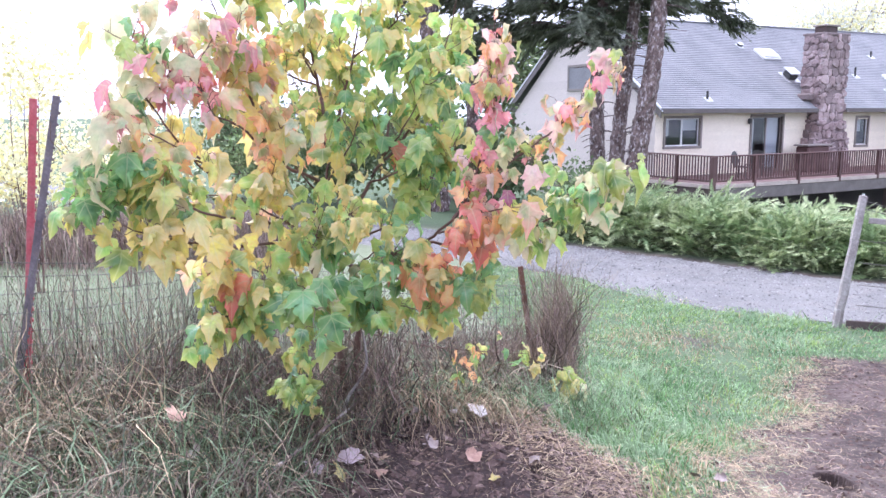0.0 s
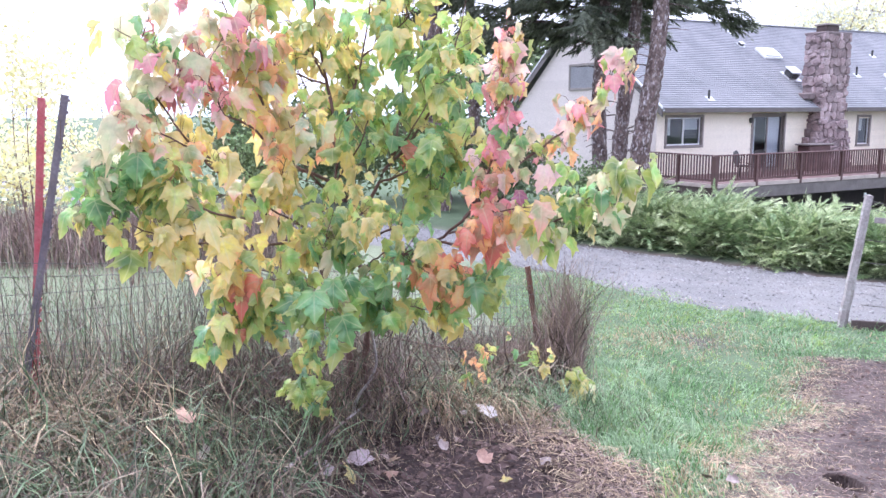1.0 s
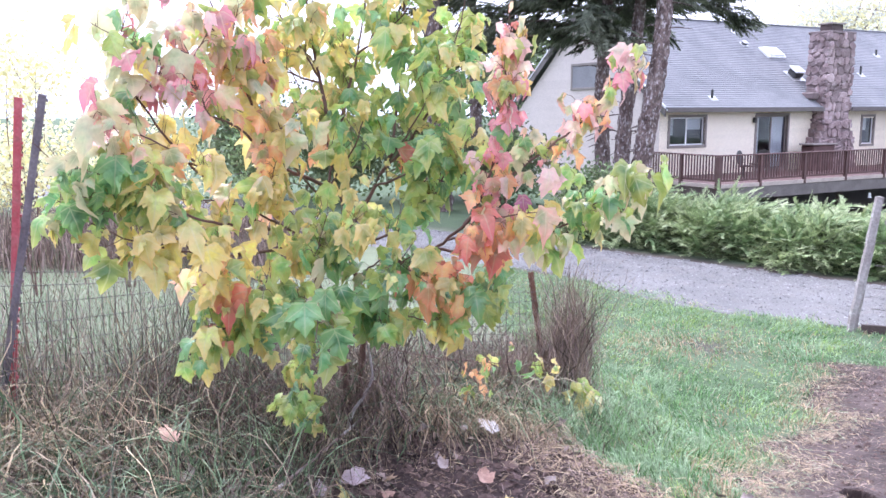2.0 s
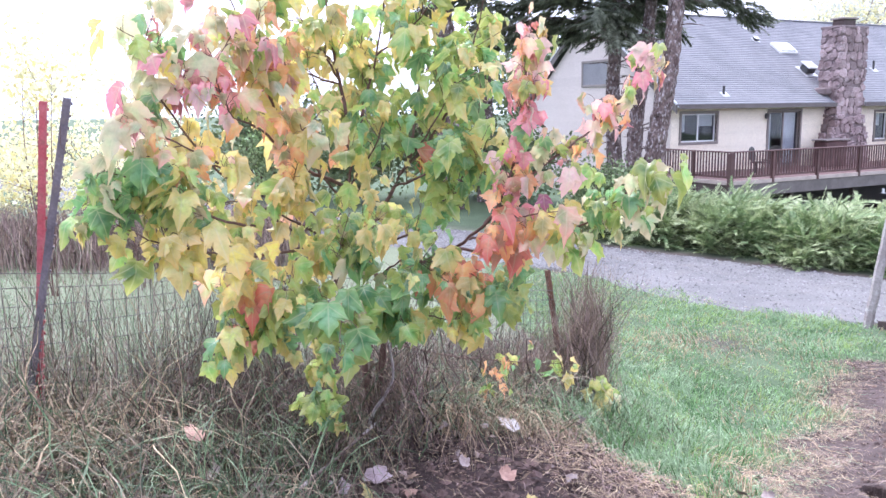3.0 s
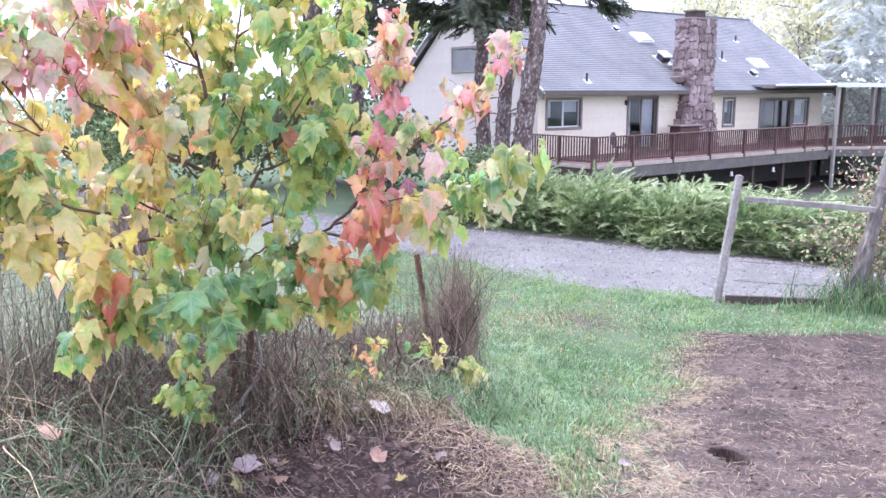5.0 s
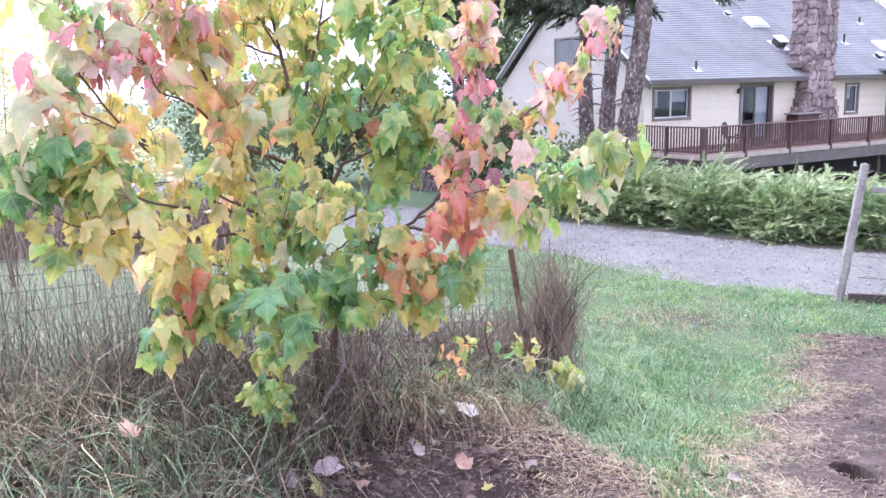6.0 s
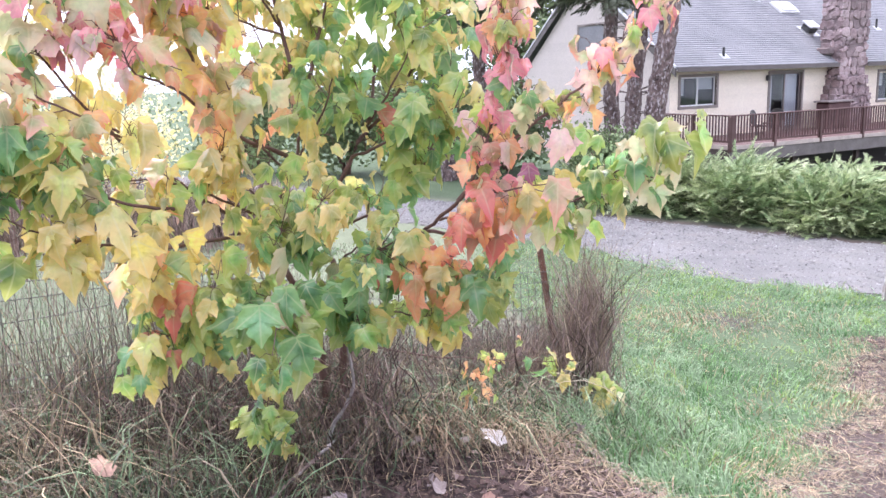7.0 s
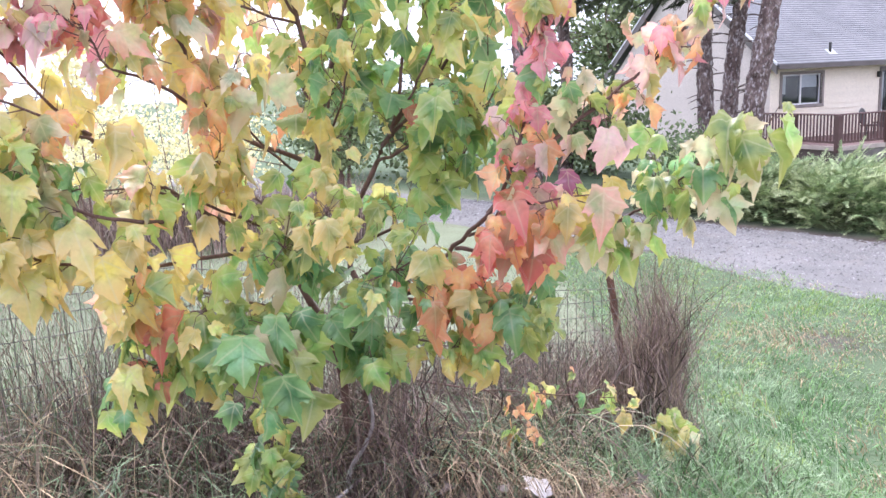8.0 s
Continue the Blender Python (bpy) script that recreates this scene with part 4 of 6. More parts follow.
# long straws bowing over from it on to the mulch
bx2, by2 = rng.uniform(-0.75, 0.55, 950), 4.16 + rng.normal(0, 0.09, 950)
n = len(bx2)
bent = np.where(rng.random(n) < 0.75, rng.normal(-1.15, 0.55, n), rng.uniform(0, 6.28, n))
whole("bowed_grass", blades("bowed_grass", bx2, by2, rng.uniform(0.18, 0.52, n) * (1 - 0.35 * smooth01(bx2, -0.1, 0.5)), np.clip(rng.normal(0.95, 0.16, n), 0.3, 1.12), rng.gamma(3.5, 0.0016, n).clip(0.002, 0.010), [STRAW, HAY, TALLGREEN, MULCHSTRAW], rng.choice(4, n, p=[0.28, 0.38, 0.24, 0.10]), 8, 25, crooked=0.02, az=bent), "long tan straws bowed over the edge of the mulch", "grass", kind="stuff")

# dark matted undergrowth beneath the skirt of the maple; its dark stems also stand for shade there
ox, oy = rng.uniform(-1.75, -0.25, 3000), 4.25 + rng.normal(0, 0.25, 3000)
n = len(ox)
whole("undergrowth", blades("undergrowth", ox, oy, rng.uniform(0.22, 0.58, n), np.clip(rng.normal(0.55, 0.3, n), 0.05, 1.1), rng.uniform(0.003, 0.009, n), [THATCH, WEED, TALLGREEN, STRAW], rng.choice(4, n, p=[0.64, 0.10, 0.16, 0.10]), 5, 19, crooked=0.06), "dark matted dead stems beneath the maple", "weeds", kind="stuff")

# tall dead tufts round the steel posts
tx2, ty2 = rng.normal(-2.0, 0.36, 1500), rng.normal(3.40, 0.20, 1500)
n = len(tx2)
whole("post_tuft", blades("post_tuft", tx2, ty2, rng.uniform(0.35, 0.90, n), np.clip(rng.normal(0.8, 0.28, n), 0.05, 1.1), rng.gamma(4.0, 0.0017, n).clip(0.002, 0.012), [STRAW, HAY, TALLGREEN], rng.choice(3, n, p=[0.44, 0.36, 0.20]), 8, 17, crooked=0.018), "tall dead grass tuft hiding the foot of the steel posts", "grass", kind="stuff")

# upright dead stalks along the fence
fx = np.concatenate([rng.uniform(-3.4, 0.6, 3400), rng.uniform(-3.6, -0.9, 700)])
fy = 4.0 + (fx + 2.0) * 0.80 + rng.normal(0.10, 0.28, 4100)
n = len(fx)
whole("dead_weeds", blades("dead_weeds", fx, fy, rng.uniform(0.5, 1.3, n) * (1 - 0.60 * smooth01(fx, -1.0, 0.0)), np.clip(rng.normal(0.2, 0.2, n), 0, 0.8), rng.uniform(0.002, 0.006, n), [WEED, STRAW, PASTURE, THATCH], np.where(fx < -1.2, rng.choice(4, n, p=[0.34, 0.30, 0.26, 0.10]), rng.choice(4, n, p=[0.32, 0.24, 0.12, 0.32])), 6, 6, crooked=0.025), "thin upright dead weed stalks in the wire fence", "weeds", kind="stuff")

# tussock of dead reeds at the end of the fence
cx = np.concatenate([rng.normal(0.78, 0.05, 800), rng.uniform(-0.1, 0.82, 1900)])
cy = 5.25 + 0.25 * (cx - 0.8) + rng.normal(0, 0.13, len(cx))
n = len(cx)
tall = np.interp(cx, [0.0, 0.35, 0.60, 0.76, 0.95], [0.50, 0.62, 0.75, 1.15, 1.0])
whole("reed_tussock", blades("reed_tussock", cx, cy, tall * rng.uniform(0.45, 1.05, n), np.clip(np.abs(rng.normal(0.06, 0.24, n)), 0, 1.0), rng.gamma(3.0, 0.0018, n).clip(0.0015, 0.012), [WEED, STRAW], (rng.random(n) < 0.60).astype(int), 6, 8, crooked=0.045), "clump of dead purple-brown reeds beside the lawn", "weeds", kind="stuff")

# tufts of green grass between the mulch and the lawn
ux, uy = scatter(rng, 17000, -0.25, 1.25, 4.0, 5.4, lambda x, y: 0.55 * smooth01(y - 4.0 - 0.3 * np.abs(x - 0.6), 0, 0.3))
n = len(ux)
whole("green_tufts", blades("green_tufts", ux, uy, rng.gamma(3.0, 0.050, n).clip(0.05, 0.40), np.clip(rng.normal(0.75, 0.25, n), 0.1, 1.1), rng.uniform(0.004, 0.009, n), [TALLGREEN, STRAW, LAWN, LAWN_PALE], rng.choice(4, n, p=[0.16, 0.12, 0.32, 0.40]), 4, 9), "tufts of uncut green grass at the edge of the mulch", "grass", kind="stuff")


def lying(name, x, y, length, width, mats, index, seed, lift=0.02):
    """Thin straws lying criss-cross on the ground."""
    rng = np.random.default_rng(seed)
    n = len(x)
    az, up = rng.uniform(0, 2 * np.pi, n), rng.normal(0, 0.16, n)
    d = np.stack([np.cos(az), np.sin(az), up], -1)
    side = np.stack([-np.sin(az), np.cos(az), rng.normal(0, 0.4, n)], -1)
    c = np.stack([x, y, ground_z(x, y) + rng.uniform(0.002, lift, n)], -1)
    bend = rng.normal(0, 0.05, (n, 1)) * side
    pts = [c - d * length[:, None] / 2, c + bend * length[:, None], c + d * length[:, None] / 2]
    v = np.stack([p + s * side * width[:, None] / 2 for p in pts for s in (-1, 1)], 1).reshape(-1, 3)
    k = np.arange(n)[:, None] * 6 + np.array([[0, 2]])
    f = np.stack([k, k + 1, k + 3, k + 2], -1).reshape(-1, 4)
    return fast_mesh(name, v, f, mats, np.repeat(index, 2))


sx, sy = scatter(rng, 36000, -0.85, 1.15, 2.4, 4.35, lambda x, y: mulch_mask(x, y) * (0.10 + 0.9 * np.clip(smooth01(y, 3.9, 4.15) + smooth01(x + 0.4 * (y - 3.6), 0.25, 0.6), 0, 1)))
n = len(sx)
whole("mulch_straw", lying("mulch_straw", sx, sy, rng.gamma(1.8, 0.024, n).clip(0.01, 0.22), rng.uniform(0.0008, 0.003, n), [HAY, MULCHSTRAW, WEED], rng.choice(3, n, p=[0.36, 0.30, 0.34]), 12, 0.07), "dry straw strewn over dark mulch", "straw", kind="stuff")
dx, dy = scatter(rng, 300000, 0.9, 7.5, 1.8, 7.8, lambda x, y: dirt_mask(x, y) * (0.12 + 1.5 * patchy(1.3 * x + 3, 2.2 * y) ** 2).clip(0.34, 1) * (0.35 + 0.6 * np.exp(-((dirt_mask(x - 0.35, y) - 0.0) ** 2) / 0.15)))
n = len(dx)
whole("garden_straw", lying("garden_straw", dx, dy, rng.gamma(2.0, 0.018, n).clip(0.01, 0.09), rng.uniform(0.0008, 0.0024, n), [HAY, STRAW, WEED], rng.choice(3, n, p=[0.22, 0.40, 0.38]), 13, 0.03), "dry straw litter on bare garden soil", "straw", kind="stuff")
ex, ey = scatter(rng, 40000, 0.8, 4.2, 2.4, 7.6, lambda x, y: dirt_mask(x + 0.12, y) * (1 - dirt_mask(x - 0.38, y)) * (0.25 + 0.75 * tuft(0.4 * x, 0.4 * y)))
n = len(ex)
whole("edge_straw", lying("edge_straw", ex, ey, rng.gamma(2.5, 0.026, n).clip(0.015, 0.2), rng.uniform(0.001, 0.003, n), [HAY, STRAW, LAWN_PALE], rng.choice(3, n, p=[0.48, 0.32, 0.20]), 18, 0.04), "tan mown straw along the edge of the lawn", "straw", kind="stuff")
vine = tube("vine", spline([(-0.52, 4.02, 0.02), (-0.47, 3.93, 0.22), (-0.40, 3.88, 0.34), (-0.36, 3.87, 0.44), (-0.38, 3.90, 0.58)], 6), 0.010, 0.005, OLDWOOD, 7, 0.08, 6)
whole("dead_vine", vine, "bare twisted pale dead vine at the foot of the maple", "vine")
stick = tube("stick", spline([(-0.86, 3.30, 0.02), (-0.66, 3.58, 0.10), (-0.42, 3.95, 0.20)], 6), 0.011, 0.006, FIRBARK, 7, 0.08, 4)
whole("stick", stick, "bare brown stick lying against the grass", "stick")


def pebbles(name, x, y, z, r, mat, seed, flat=0.6):
    """Small angular lumps joined into one mesh."""
    rng = np.random.default_rng(seed)
    n = len(x)
    base = np.array([(1, 0, 0), (-1, 0, 0), (0, 1, 0), (0, -1, 0), (0, 0, 1), (0, 0, -1)], float)
    f = np.array([(0, 2, 4), (2, 1, 4), (1, 3, 4), (3, 0, 4), (2, 0, 5), (1, 2, 5), (3, 1, 5), (0, 3, 5)])
    v = base[None] * rng.uniform(0.6, 1.3, (n, 6, 1)) + rng.normal(0, 0.2, (n, 6, 3))
    v[..., 2] *= flat
    az = rng.uniform(0, 6.28, n)
    c, s = np.cos(az)[:, None], np.sin(az)[:, None]
    v = np.stack([v[..., 0] * c - v[..., 1] * s, v[..., 0] * s + v[..., 1] * c, v[..., 2]], -1)
    v = v * r[:, None, None] + np.stack([x, y, z], -1)[:, None]
    return fast_mesh(name, v.reshape(-1, 3), (f[None] + 6 * np.arange(n)[:, None, None]).reshape(-1, 3), [mat])


mx, my = scatter(rng, 13000, -0.9, 1.2, 2.4, 4.35, lambda x, y: mulch_mask(x, y))
whole("mulch_crumbs", pebbles("mulch_crumbs", mx, my, ground_z(mx, my), rng.gamma(1.5, 0.006, len(mx)) + 0.002, CHIP, 14), "dark crumbs of mulch and soil", "mulch", kind="stuff")
mx, my = scatter(rng, 26000, 0.9, 7.0, 1.8, 7.8, lambda x, y: dirt_mask(x, y))
whole("soil_clods", pebbles("soil_clods", mx, my, ground_z(mx, my), rng.gamma(1.3, 0.0055, len(mx)) + 0.002, CHIP, 15), "small clods of bare soil", "soil", kind="stuff")
ps, pw = rng.uniform(0, 18, 24000), rng.uniform(-1, 1, 24000)
wide = 1.45 + np.where(pw < 0, 0.75 * smooth01(10.0 - ps, 0, 3.0) - 0.05, -0.15)
mx, my = 9.9 - 0.73 * ps + 0.68 * pw * wide, 7.62 + 0.68 * ps + 0.73 * pw * wide
whole("gravel_stones", pebbles("gravel_stones", mx, my, ground_z(mx, my) + 0.024 * (1 - pw**4), rng.gamma(2.5, 0.004, 24000) + 0.004, GRAVEL_STONE, 16), "loose grey gravel on the driveway", "gravel", kind="stuff")


# shredded dead leaves in the mulch
qx, qy = scatter(rng, 2600, -0.85, 1.15, 2.6, 4.35, lambda x, y: mulch_mask(x, y) * (0.35 + 0.5 * smooth01(y, 3.8, 4.2)))
n = len(qx)
size = rng.gamma(2.2, 0.0042, n).clip(0.003, 0.022)
corner = np.array([(-1, -0.6), (0.9, -0.8), (1.1, 0.5), (-0.6, 0.9)]) + rng.normal(0, 0.3, (n, 4, 2))
turn = rng.uniform(0, 6.28, n)[:, None]
flatx, flaty = corner[..., 0] * np.cos(turn) - corner[..., 1] * np.sin(turn), corner[..., 0] * np.sin(turn) + corner[..., 1] * np.cos(turn)
hump = rng.normal(0, 0.5, (n, 4)) + flatx * rng.normal(0, 0.4, (n, 1)) + 0.7
bits = np.stack([qx[:, None] + size[:, None] * flatx, qy[:, None] + size[:, None] * flaty, ground_z(qx, qy)[:, None] + 0.012 + size[:, None] * hump], -1)
whole("leaf_litter", fast_mesh("leaf_litter", bits.reshape(-1, 3), np.arange(4 * n).reshape(-1, 4), [CHIP, MULCHSTRAW, WEED, FALLEN], rng.choice(4, n, p=[0.66, 0.14, 0.16, 0.04])), "shredded brown dead leaves in the mulch", "leaf litter", kind="stuff")
wx0, wy0 = rng.normal(0.72, 0.07, 260), rng.normal(4.50, 0.07, 260)
whole("withered_weed", blades("withered_weed", wx0, wy0, rng.uniform(0.04, 0.14, 260), rng.uniform(0.5, 1.1, 260), rng.uniform(0.004, 0.011, 260), [FALLEN, STRAW, TALLGREEN], rng.choice(3, 260, p=[0.3, 0.35, 0.35]), 4, 51, crooked=0.1), "withered grey-green weed at the edge of the lawn", "weed", kind="stuff")


# fallen leaves on the mulch
def fallen_leaf(x, y, size, turn, mat, label, lift=0.03, tilt=0.25, seed=0, curl=1.0):
    rng = np.random.default_rng(seed)
    v, f, flat = leaf_arrays(rng)
    # the dry blade curls up round its middle, more on some sides than on others
    away = v[:, :2] - MIDDLE
    r = np.linalg.norm(away, axis=1) + 1e-6
    turned = np.arctan2(away[:, 1], away[:, 0])
    k = np.clip(1.3 + 1.6 * np.cos(turned * rng.choice([1, 2]) + rng.uniform(0, 6.28)) + rng.normal(0, 0.25, len(v)), 0.15, 3.4) * curl
    v[:, :2] = MIDDLE + away / r[:, None] * (np.sin(k * r) / k)[:, None]
    v[:, 2] = (1 - np.cos(k * r)) / k * rng.choice([-0.8, 1.0]) + 0.25 * v[:, 2]
    me = fast_mesh("fallen_leaf", v * size, f, [mat], smooth=True, blade=flat)
    ob = whole("fallen_leaf", me, label, "leaf", "fallen leaves on the mulch")
    ob.matrix_basis = Matrix.Translation((x, y, float(ground_z(x, y)) + lift)) @ Euler((tilt, tilt * 0.4, radians(turn))).to_matrix().to_4x4()


PALE = "curled fallen maple leaf with pale lilac underside on mulch"
TANL = "fallen tan-pink maple leaf lying on grass"
fallen_leaf(0.23, 3.96, 0.105, 50, FALLEN_WHITE, "large whitish fallen leaf on straw", 0.065, 0.35, 1, 0.6)
fallen_leaf(-0.58, 3.53, 0.11, 10, FALLEN_LILAC, PALE, 0.06, 0.45, 2, 0.6)
fallen_leaf(-0.45, 3.60, 0.14, 340, FALLEN_LILAC, PALE, 0.06, 0.45, 3, 0.6)
fallen_leaf(-0.01, 3.66, 0.095, 80, FALLEN, PALE, 0.05, 0.4, 4)
fallen_leaf(0.16, 3.55, 0.085, 10, FALLEN_WARM, "fallen dusty pink maple leaf on mulch", 0.05, 0.35, 5)
fallen_leaf(-0.26, 3.56, 0.072, 160, FALLEN_WARM, "small fallen reddish leaf on mulch", 0.03, 0.3, 6)
fallen_leaf(-0.74, 4.00, 0.130, 60, FALLEN, "brown dried leaf lodged in dead grass", 0.22, 0.6, 7)
fallen_leaf(-1.13, 3.30, 0.095, 20, FALLEN_WARM, TANL, 0.33, 0.7, 8)
fallen_leaf(-1.14, 3.40, 0.135, 250, FALLEN, "grey-lilac fallen leaf in rough grass", 0.12, 0.5, 9)
fallen_leaf(0.27, 3.46, 0.055, 45, YELLOW, "tiny yellow leaf on mulch", 0.03, 0.2, 10)
fallen_leaf(-0.42, 3.46, 0.104, 85, LIME, "narrow yellow-green leaf standing in mulch", 0.05, 1.0, 11)
fallen_leaf(1.36, 3.74, 0.07, 300, FALLEN, "crumpled pale leaf at the lawn edge", 0.04, 0.5, 12)
fallen_leaf(1.28, 3.72, 0.075, 120, FALLEN, "crumpled pale leaf at the lawn edge", 0.04, 0.6, 14)
fallen_leaf(0.55, 4.20, 0.104, 210, FALLEN, "pale leaf in grass at the mulch edge", 0.06, 0.4, 13)
fallen_leaf(-0.13, 3.98, 0.07, 200, FALLEN, "brown curled leaf on dead grass", 0.06, 0.6, 15)
fallen_leaf(0.08, 3.98, 0.06, 20, FALLEN, "brown curled leaf on dead grass", 0.06, 0.4, 16)
fallen_leaf(0.42, 3.62, 0.08, 250, FALLEN, PALE, 0.04, 0.5, 17)


# ---- fences ----
def t_post(name, foot, head, mat, label):
    """A studded steel T-post: flange, web and a row of studs."""
    top = thing(name, foot, label, "fence post")
    foot, head = Vector(foot), Vector(head)
    length = (head - foot).length
    q = (head - foot).to_track_quat("Z", "Y").to_matrix().to_4x4()
    m = Matrix.Translation(foot) @ q @ pose(0, 0, 0, 0, 0, 25)
    bm = bmesh.new()
    box(bm, (-0.019, -0.003, 0), (0.019, 0.003, length), m, 0.001)
    part("flange", bm, mat, top)
    bm = bmesh.new()
    box(bm, (-0.003, 0.003, 0), (0.003, 0.030, length), m)
    part("web", bm, mat, top)
    bm = bmesh.new()
    box(bm, (-0.008, -0.010, -0.006), (0.008, -0.003, 0.006))
    me = bpy.data.meshes.new("stud")
    bm.to_mesh(me)
    bm.free()
    me.materials.append(mat)
    z = 0.12
    while z < length - 0.02:
        piece("stud", me, top, m @ pose(0, 0, z))
        z += 0.054
    return top


t_post("steel_fence_post", (-2.05, 3.81, 0.02), (-1.857, 3.80, 1.73), REDPAINT, "red-painted studded steel fence post in dead grass")
t_post("steel_fence_post", (-2.10, 3.74, 0.02), (-1.72, 3.74, 1.74), OLDSTEEL, "dark leaning steel fence post beside the red post")
t_post("steel_fence_post", (0.70, 5.75, -0.45), (0.56, 5.75, 0.56), RUST, "short rusty steel post leaning at the reeds")

fence = thing("wire_fence", (-2.0, 3.72, 0.0), "sagging woven wire field fence grown through with weeds", "fence")
FA, FB = np.array([-3.4, 2.6]), np.array([0.62, 5.74])
for k, h in enumerate(np.arange(0.06, 1.0, 0.075)):
    s = np.linspace(0, 1, 40)
    p = FA + (FB - FA) * s[:, None]
    z = ground_z(p[:, 0], p[:, 1]) + h * (1 - 0.15 * smooth01(s, 0.6, 1)) + 0.02 * np.sin(9 * s + k)
    part("line_wire", tube("line_wire", np.column_stack([p, z]), 0.0021, 0.0021, WIRE, 4), None, fence)
for s in np.linspace(0.0, 1, 88):
    p = FA + (FB - FA) * s
    z = float(ground_z(*p))
    part("stay_wire", tube("stay_wire", [(p[0], p[1], z + 0.05), (p[0] + 0.01 * math.sin(40 * s), p[1], z + 0.45), (p[0], p[1], z + 0.96 * (1 - 0.15 * s))], 0.0019, 0.0019, WIRE, 4), None, fence)


def rough_post(name, foot, head, r0, r1, label, seed, mat=OLDWOOD, sides=6, rough=0.035):
    f, h = np.array(foot, float), np.array(head, float)
    s = np.linspace(0, 1, 12)[:, None]
    rng = np.random.default_rng(seed)
    line = f + (h - f) * s + rng.normal(0, 0.002, (12, 3)) * [1, 1, 0]
    v, q = tube_arrays(line, r0, r1, sides, rough, seed)
    cap = len(v)
    v = np.concatenate([v, [line[-1] + (h - f) / np.linalg.norm(h - f) * 0.015]])
    tri = np.array([(cap - sides + i, cap - sides + (i + 1) % sides, cap, cap) for i in range(sides)])
    me = bpy.data.meshes.new(name)
    me.from_pydata(v.tolist(), [], [tuple(a) for a in q.tolist()] + [tuple(a[:3]) for a in tri.tolist()])
    me.materials.append(mat)
    return whole(name, me, label, "fence post")


rough_post("wooden_fence_post", (4.58, 9.30, -0.90), (4.79, 9.30, 0.69), 0.056, 0.046, "weathered grey leaning wooden fence post by the drive", 3)
rough_post("old_gate_post", (5.99, 8.80, -0.95), (6.30, 8.80, 0.58), 0.105, 0.070, "thick gnarled dark old wooden post with lichen", 4, OLDPOST, 11, 0.11)
rough_post("leaning_pole", (6.12, 8.94, -0.95), (6.49, 8.90, 1.52), 0.055, 0.045, "tall pale leaning wooden pole tied to the old post", 5, OLDWOOD, 8, 0.07)


def plank(name, a, b, wide, thick, label, mat=OLDWOOD):
    a, b = Vector(a), Vector(b)
    d = (b - a).normalized()
    m = Matrix.Translation(a) @ Matrix((d, Vector((0, 0, 1)).cross(d).normalized(), d.cross(Vector((0, 0, 1)).cross(d).normalized()))).transposed().to_4x4()
    bm = bmesh.new()
    box(bm, (0, -thick / 2, -wide / 2), ((b - a).length, thick / 2, wide / 2), m, 0.006)
    bmesh.ops.subdivide_edges(bm, edges=[e for e in bm.edges if e.calc_length() > 0.5], cuts=6)
    for v in bm.verts:
        v.co += Vector((0, 0, 0.006 * noise.noise(v.co * 5)))
    me = bpy.data.meshes.new(name)
    bm.to_mesh(me)
    bm.free()
    me.materials.append(mat)
    return whole(name, me, label, "board")


plank("fence_rail", (4.84, 9.24, 0.42), (6.16, 8.70, 0.33), 0.065, 0.035, "weathered grey plank rail between two leaning posts")
plank("ground_board", (4.66, 9.22, -0.81), (6.05, 8.68, -0.79), 0.14, 0.04, "old dark board on edge at the foot of the fence", BEAM)
bx3, by3 = rng.normal(6.5, 0.55, 2200), rng.normal(8.55, 0.3, 2200)
n = len(bx3)
whole("gate_tuft", blades("gate_tuft", bx3, by3, rng.uniform(0.15, 0.55, n), np.clip(rng.normal(0.6, 0.25, n), 0.1, 1.0), rng.uniform(0.006, 0.014, n), [TALLGREEN, LAWN, STRAW], rng.choice(3, n, p=[0.5, 0.35, 0.15]), 4, 44), "long green grass round the old gate post", "grass", kind="stuff")
gw = thing("gate_wires", (4.8, 9.3, 0.6), "slack rusty wires strung between the old posts", "wire")
for k, (za, zb) in enumerate([(0.64, 0.55), (0.55, 0.48), (0.18, 0.12), (-0.08, -0.12), (-0.34, -0.36), (-0.58, -0.60)]):
    s = np.linspace(0, 1, 14)[:, None]
    line = np.array([4.79, 9.30, za]) + (np.array([6.36, 8.78, zb]) - np.array([4.79, 9.30, za])) * s
    line[:, 2] -= (0.10 if k < 2 else 0.02) * (4 * s * (1 - s))[:, 0]
    part("wire", tube("wire", line, 0.004, 0.004, WIRE, 4), None, gw)


# ---- shrubs and trees ----
def frond_arrays(rng):
    """One feathery juniper spray along +x, arching, about 1 long: pairs of small pointed sprigs."""
    vs, fs = [], []
    n = 20
    arch, hang = rng.uniform(0.1, 0.35), rng.uniform(0.1, 0.5)

    def axis_at(s):
        return np.array([s, 0.05 * math.sin(5 * s), arch * s * 1.4 - hang * s**2.2])

    for k in range(n):
        s = 0.12 + 0.88 * k / (n - 1)
        p = axis_at(s)
        for sgn in (-1, 1):
            ln = (0.22 - 0.13 * s) * rng.uniform(0.7, 1.25)
            tip = p + np.array([0.75 * ln, sgn * 0.75 * ln, ln * rng.uniform(-0.1, 0.35)])
            w = 0.085 * ln + 0.007
            d = np.array([-sgn * 0.7 * w, 0.7 * w * 1.0, 0])
            i = len(vs)
            vs += [p - d * 1.15, tip, p + d * 1.15]
            fs.append((i, i + 1, i + 2))
    return np.array(vs), np.array(fs)


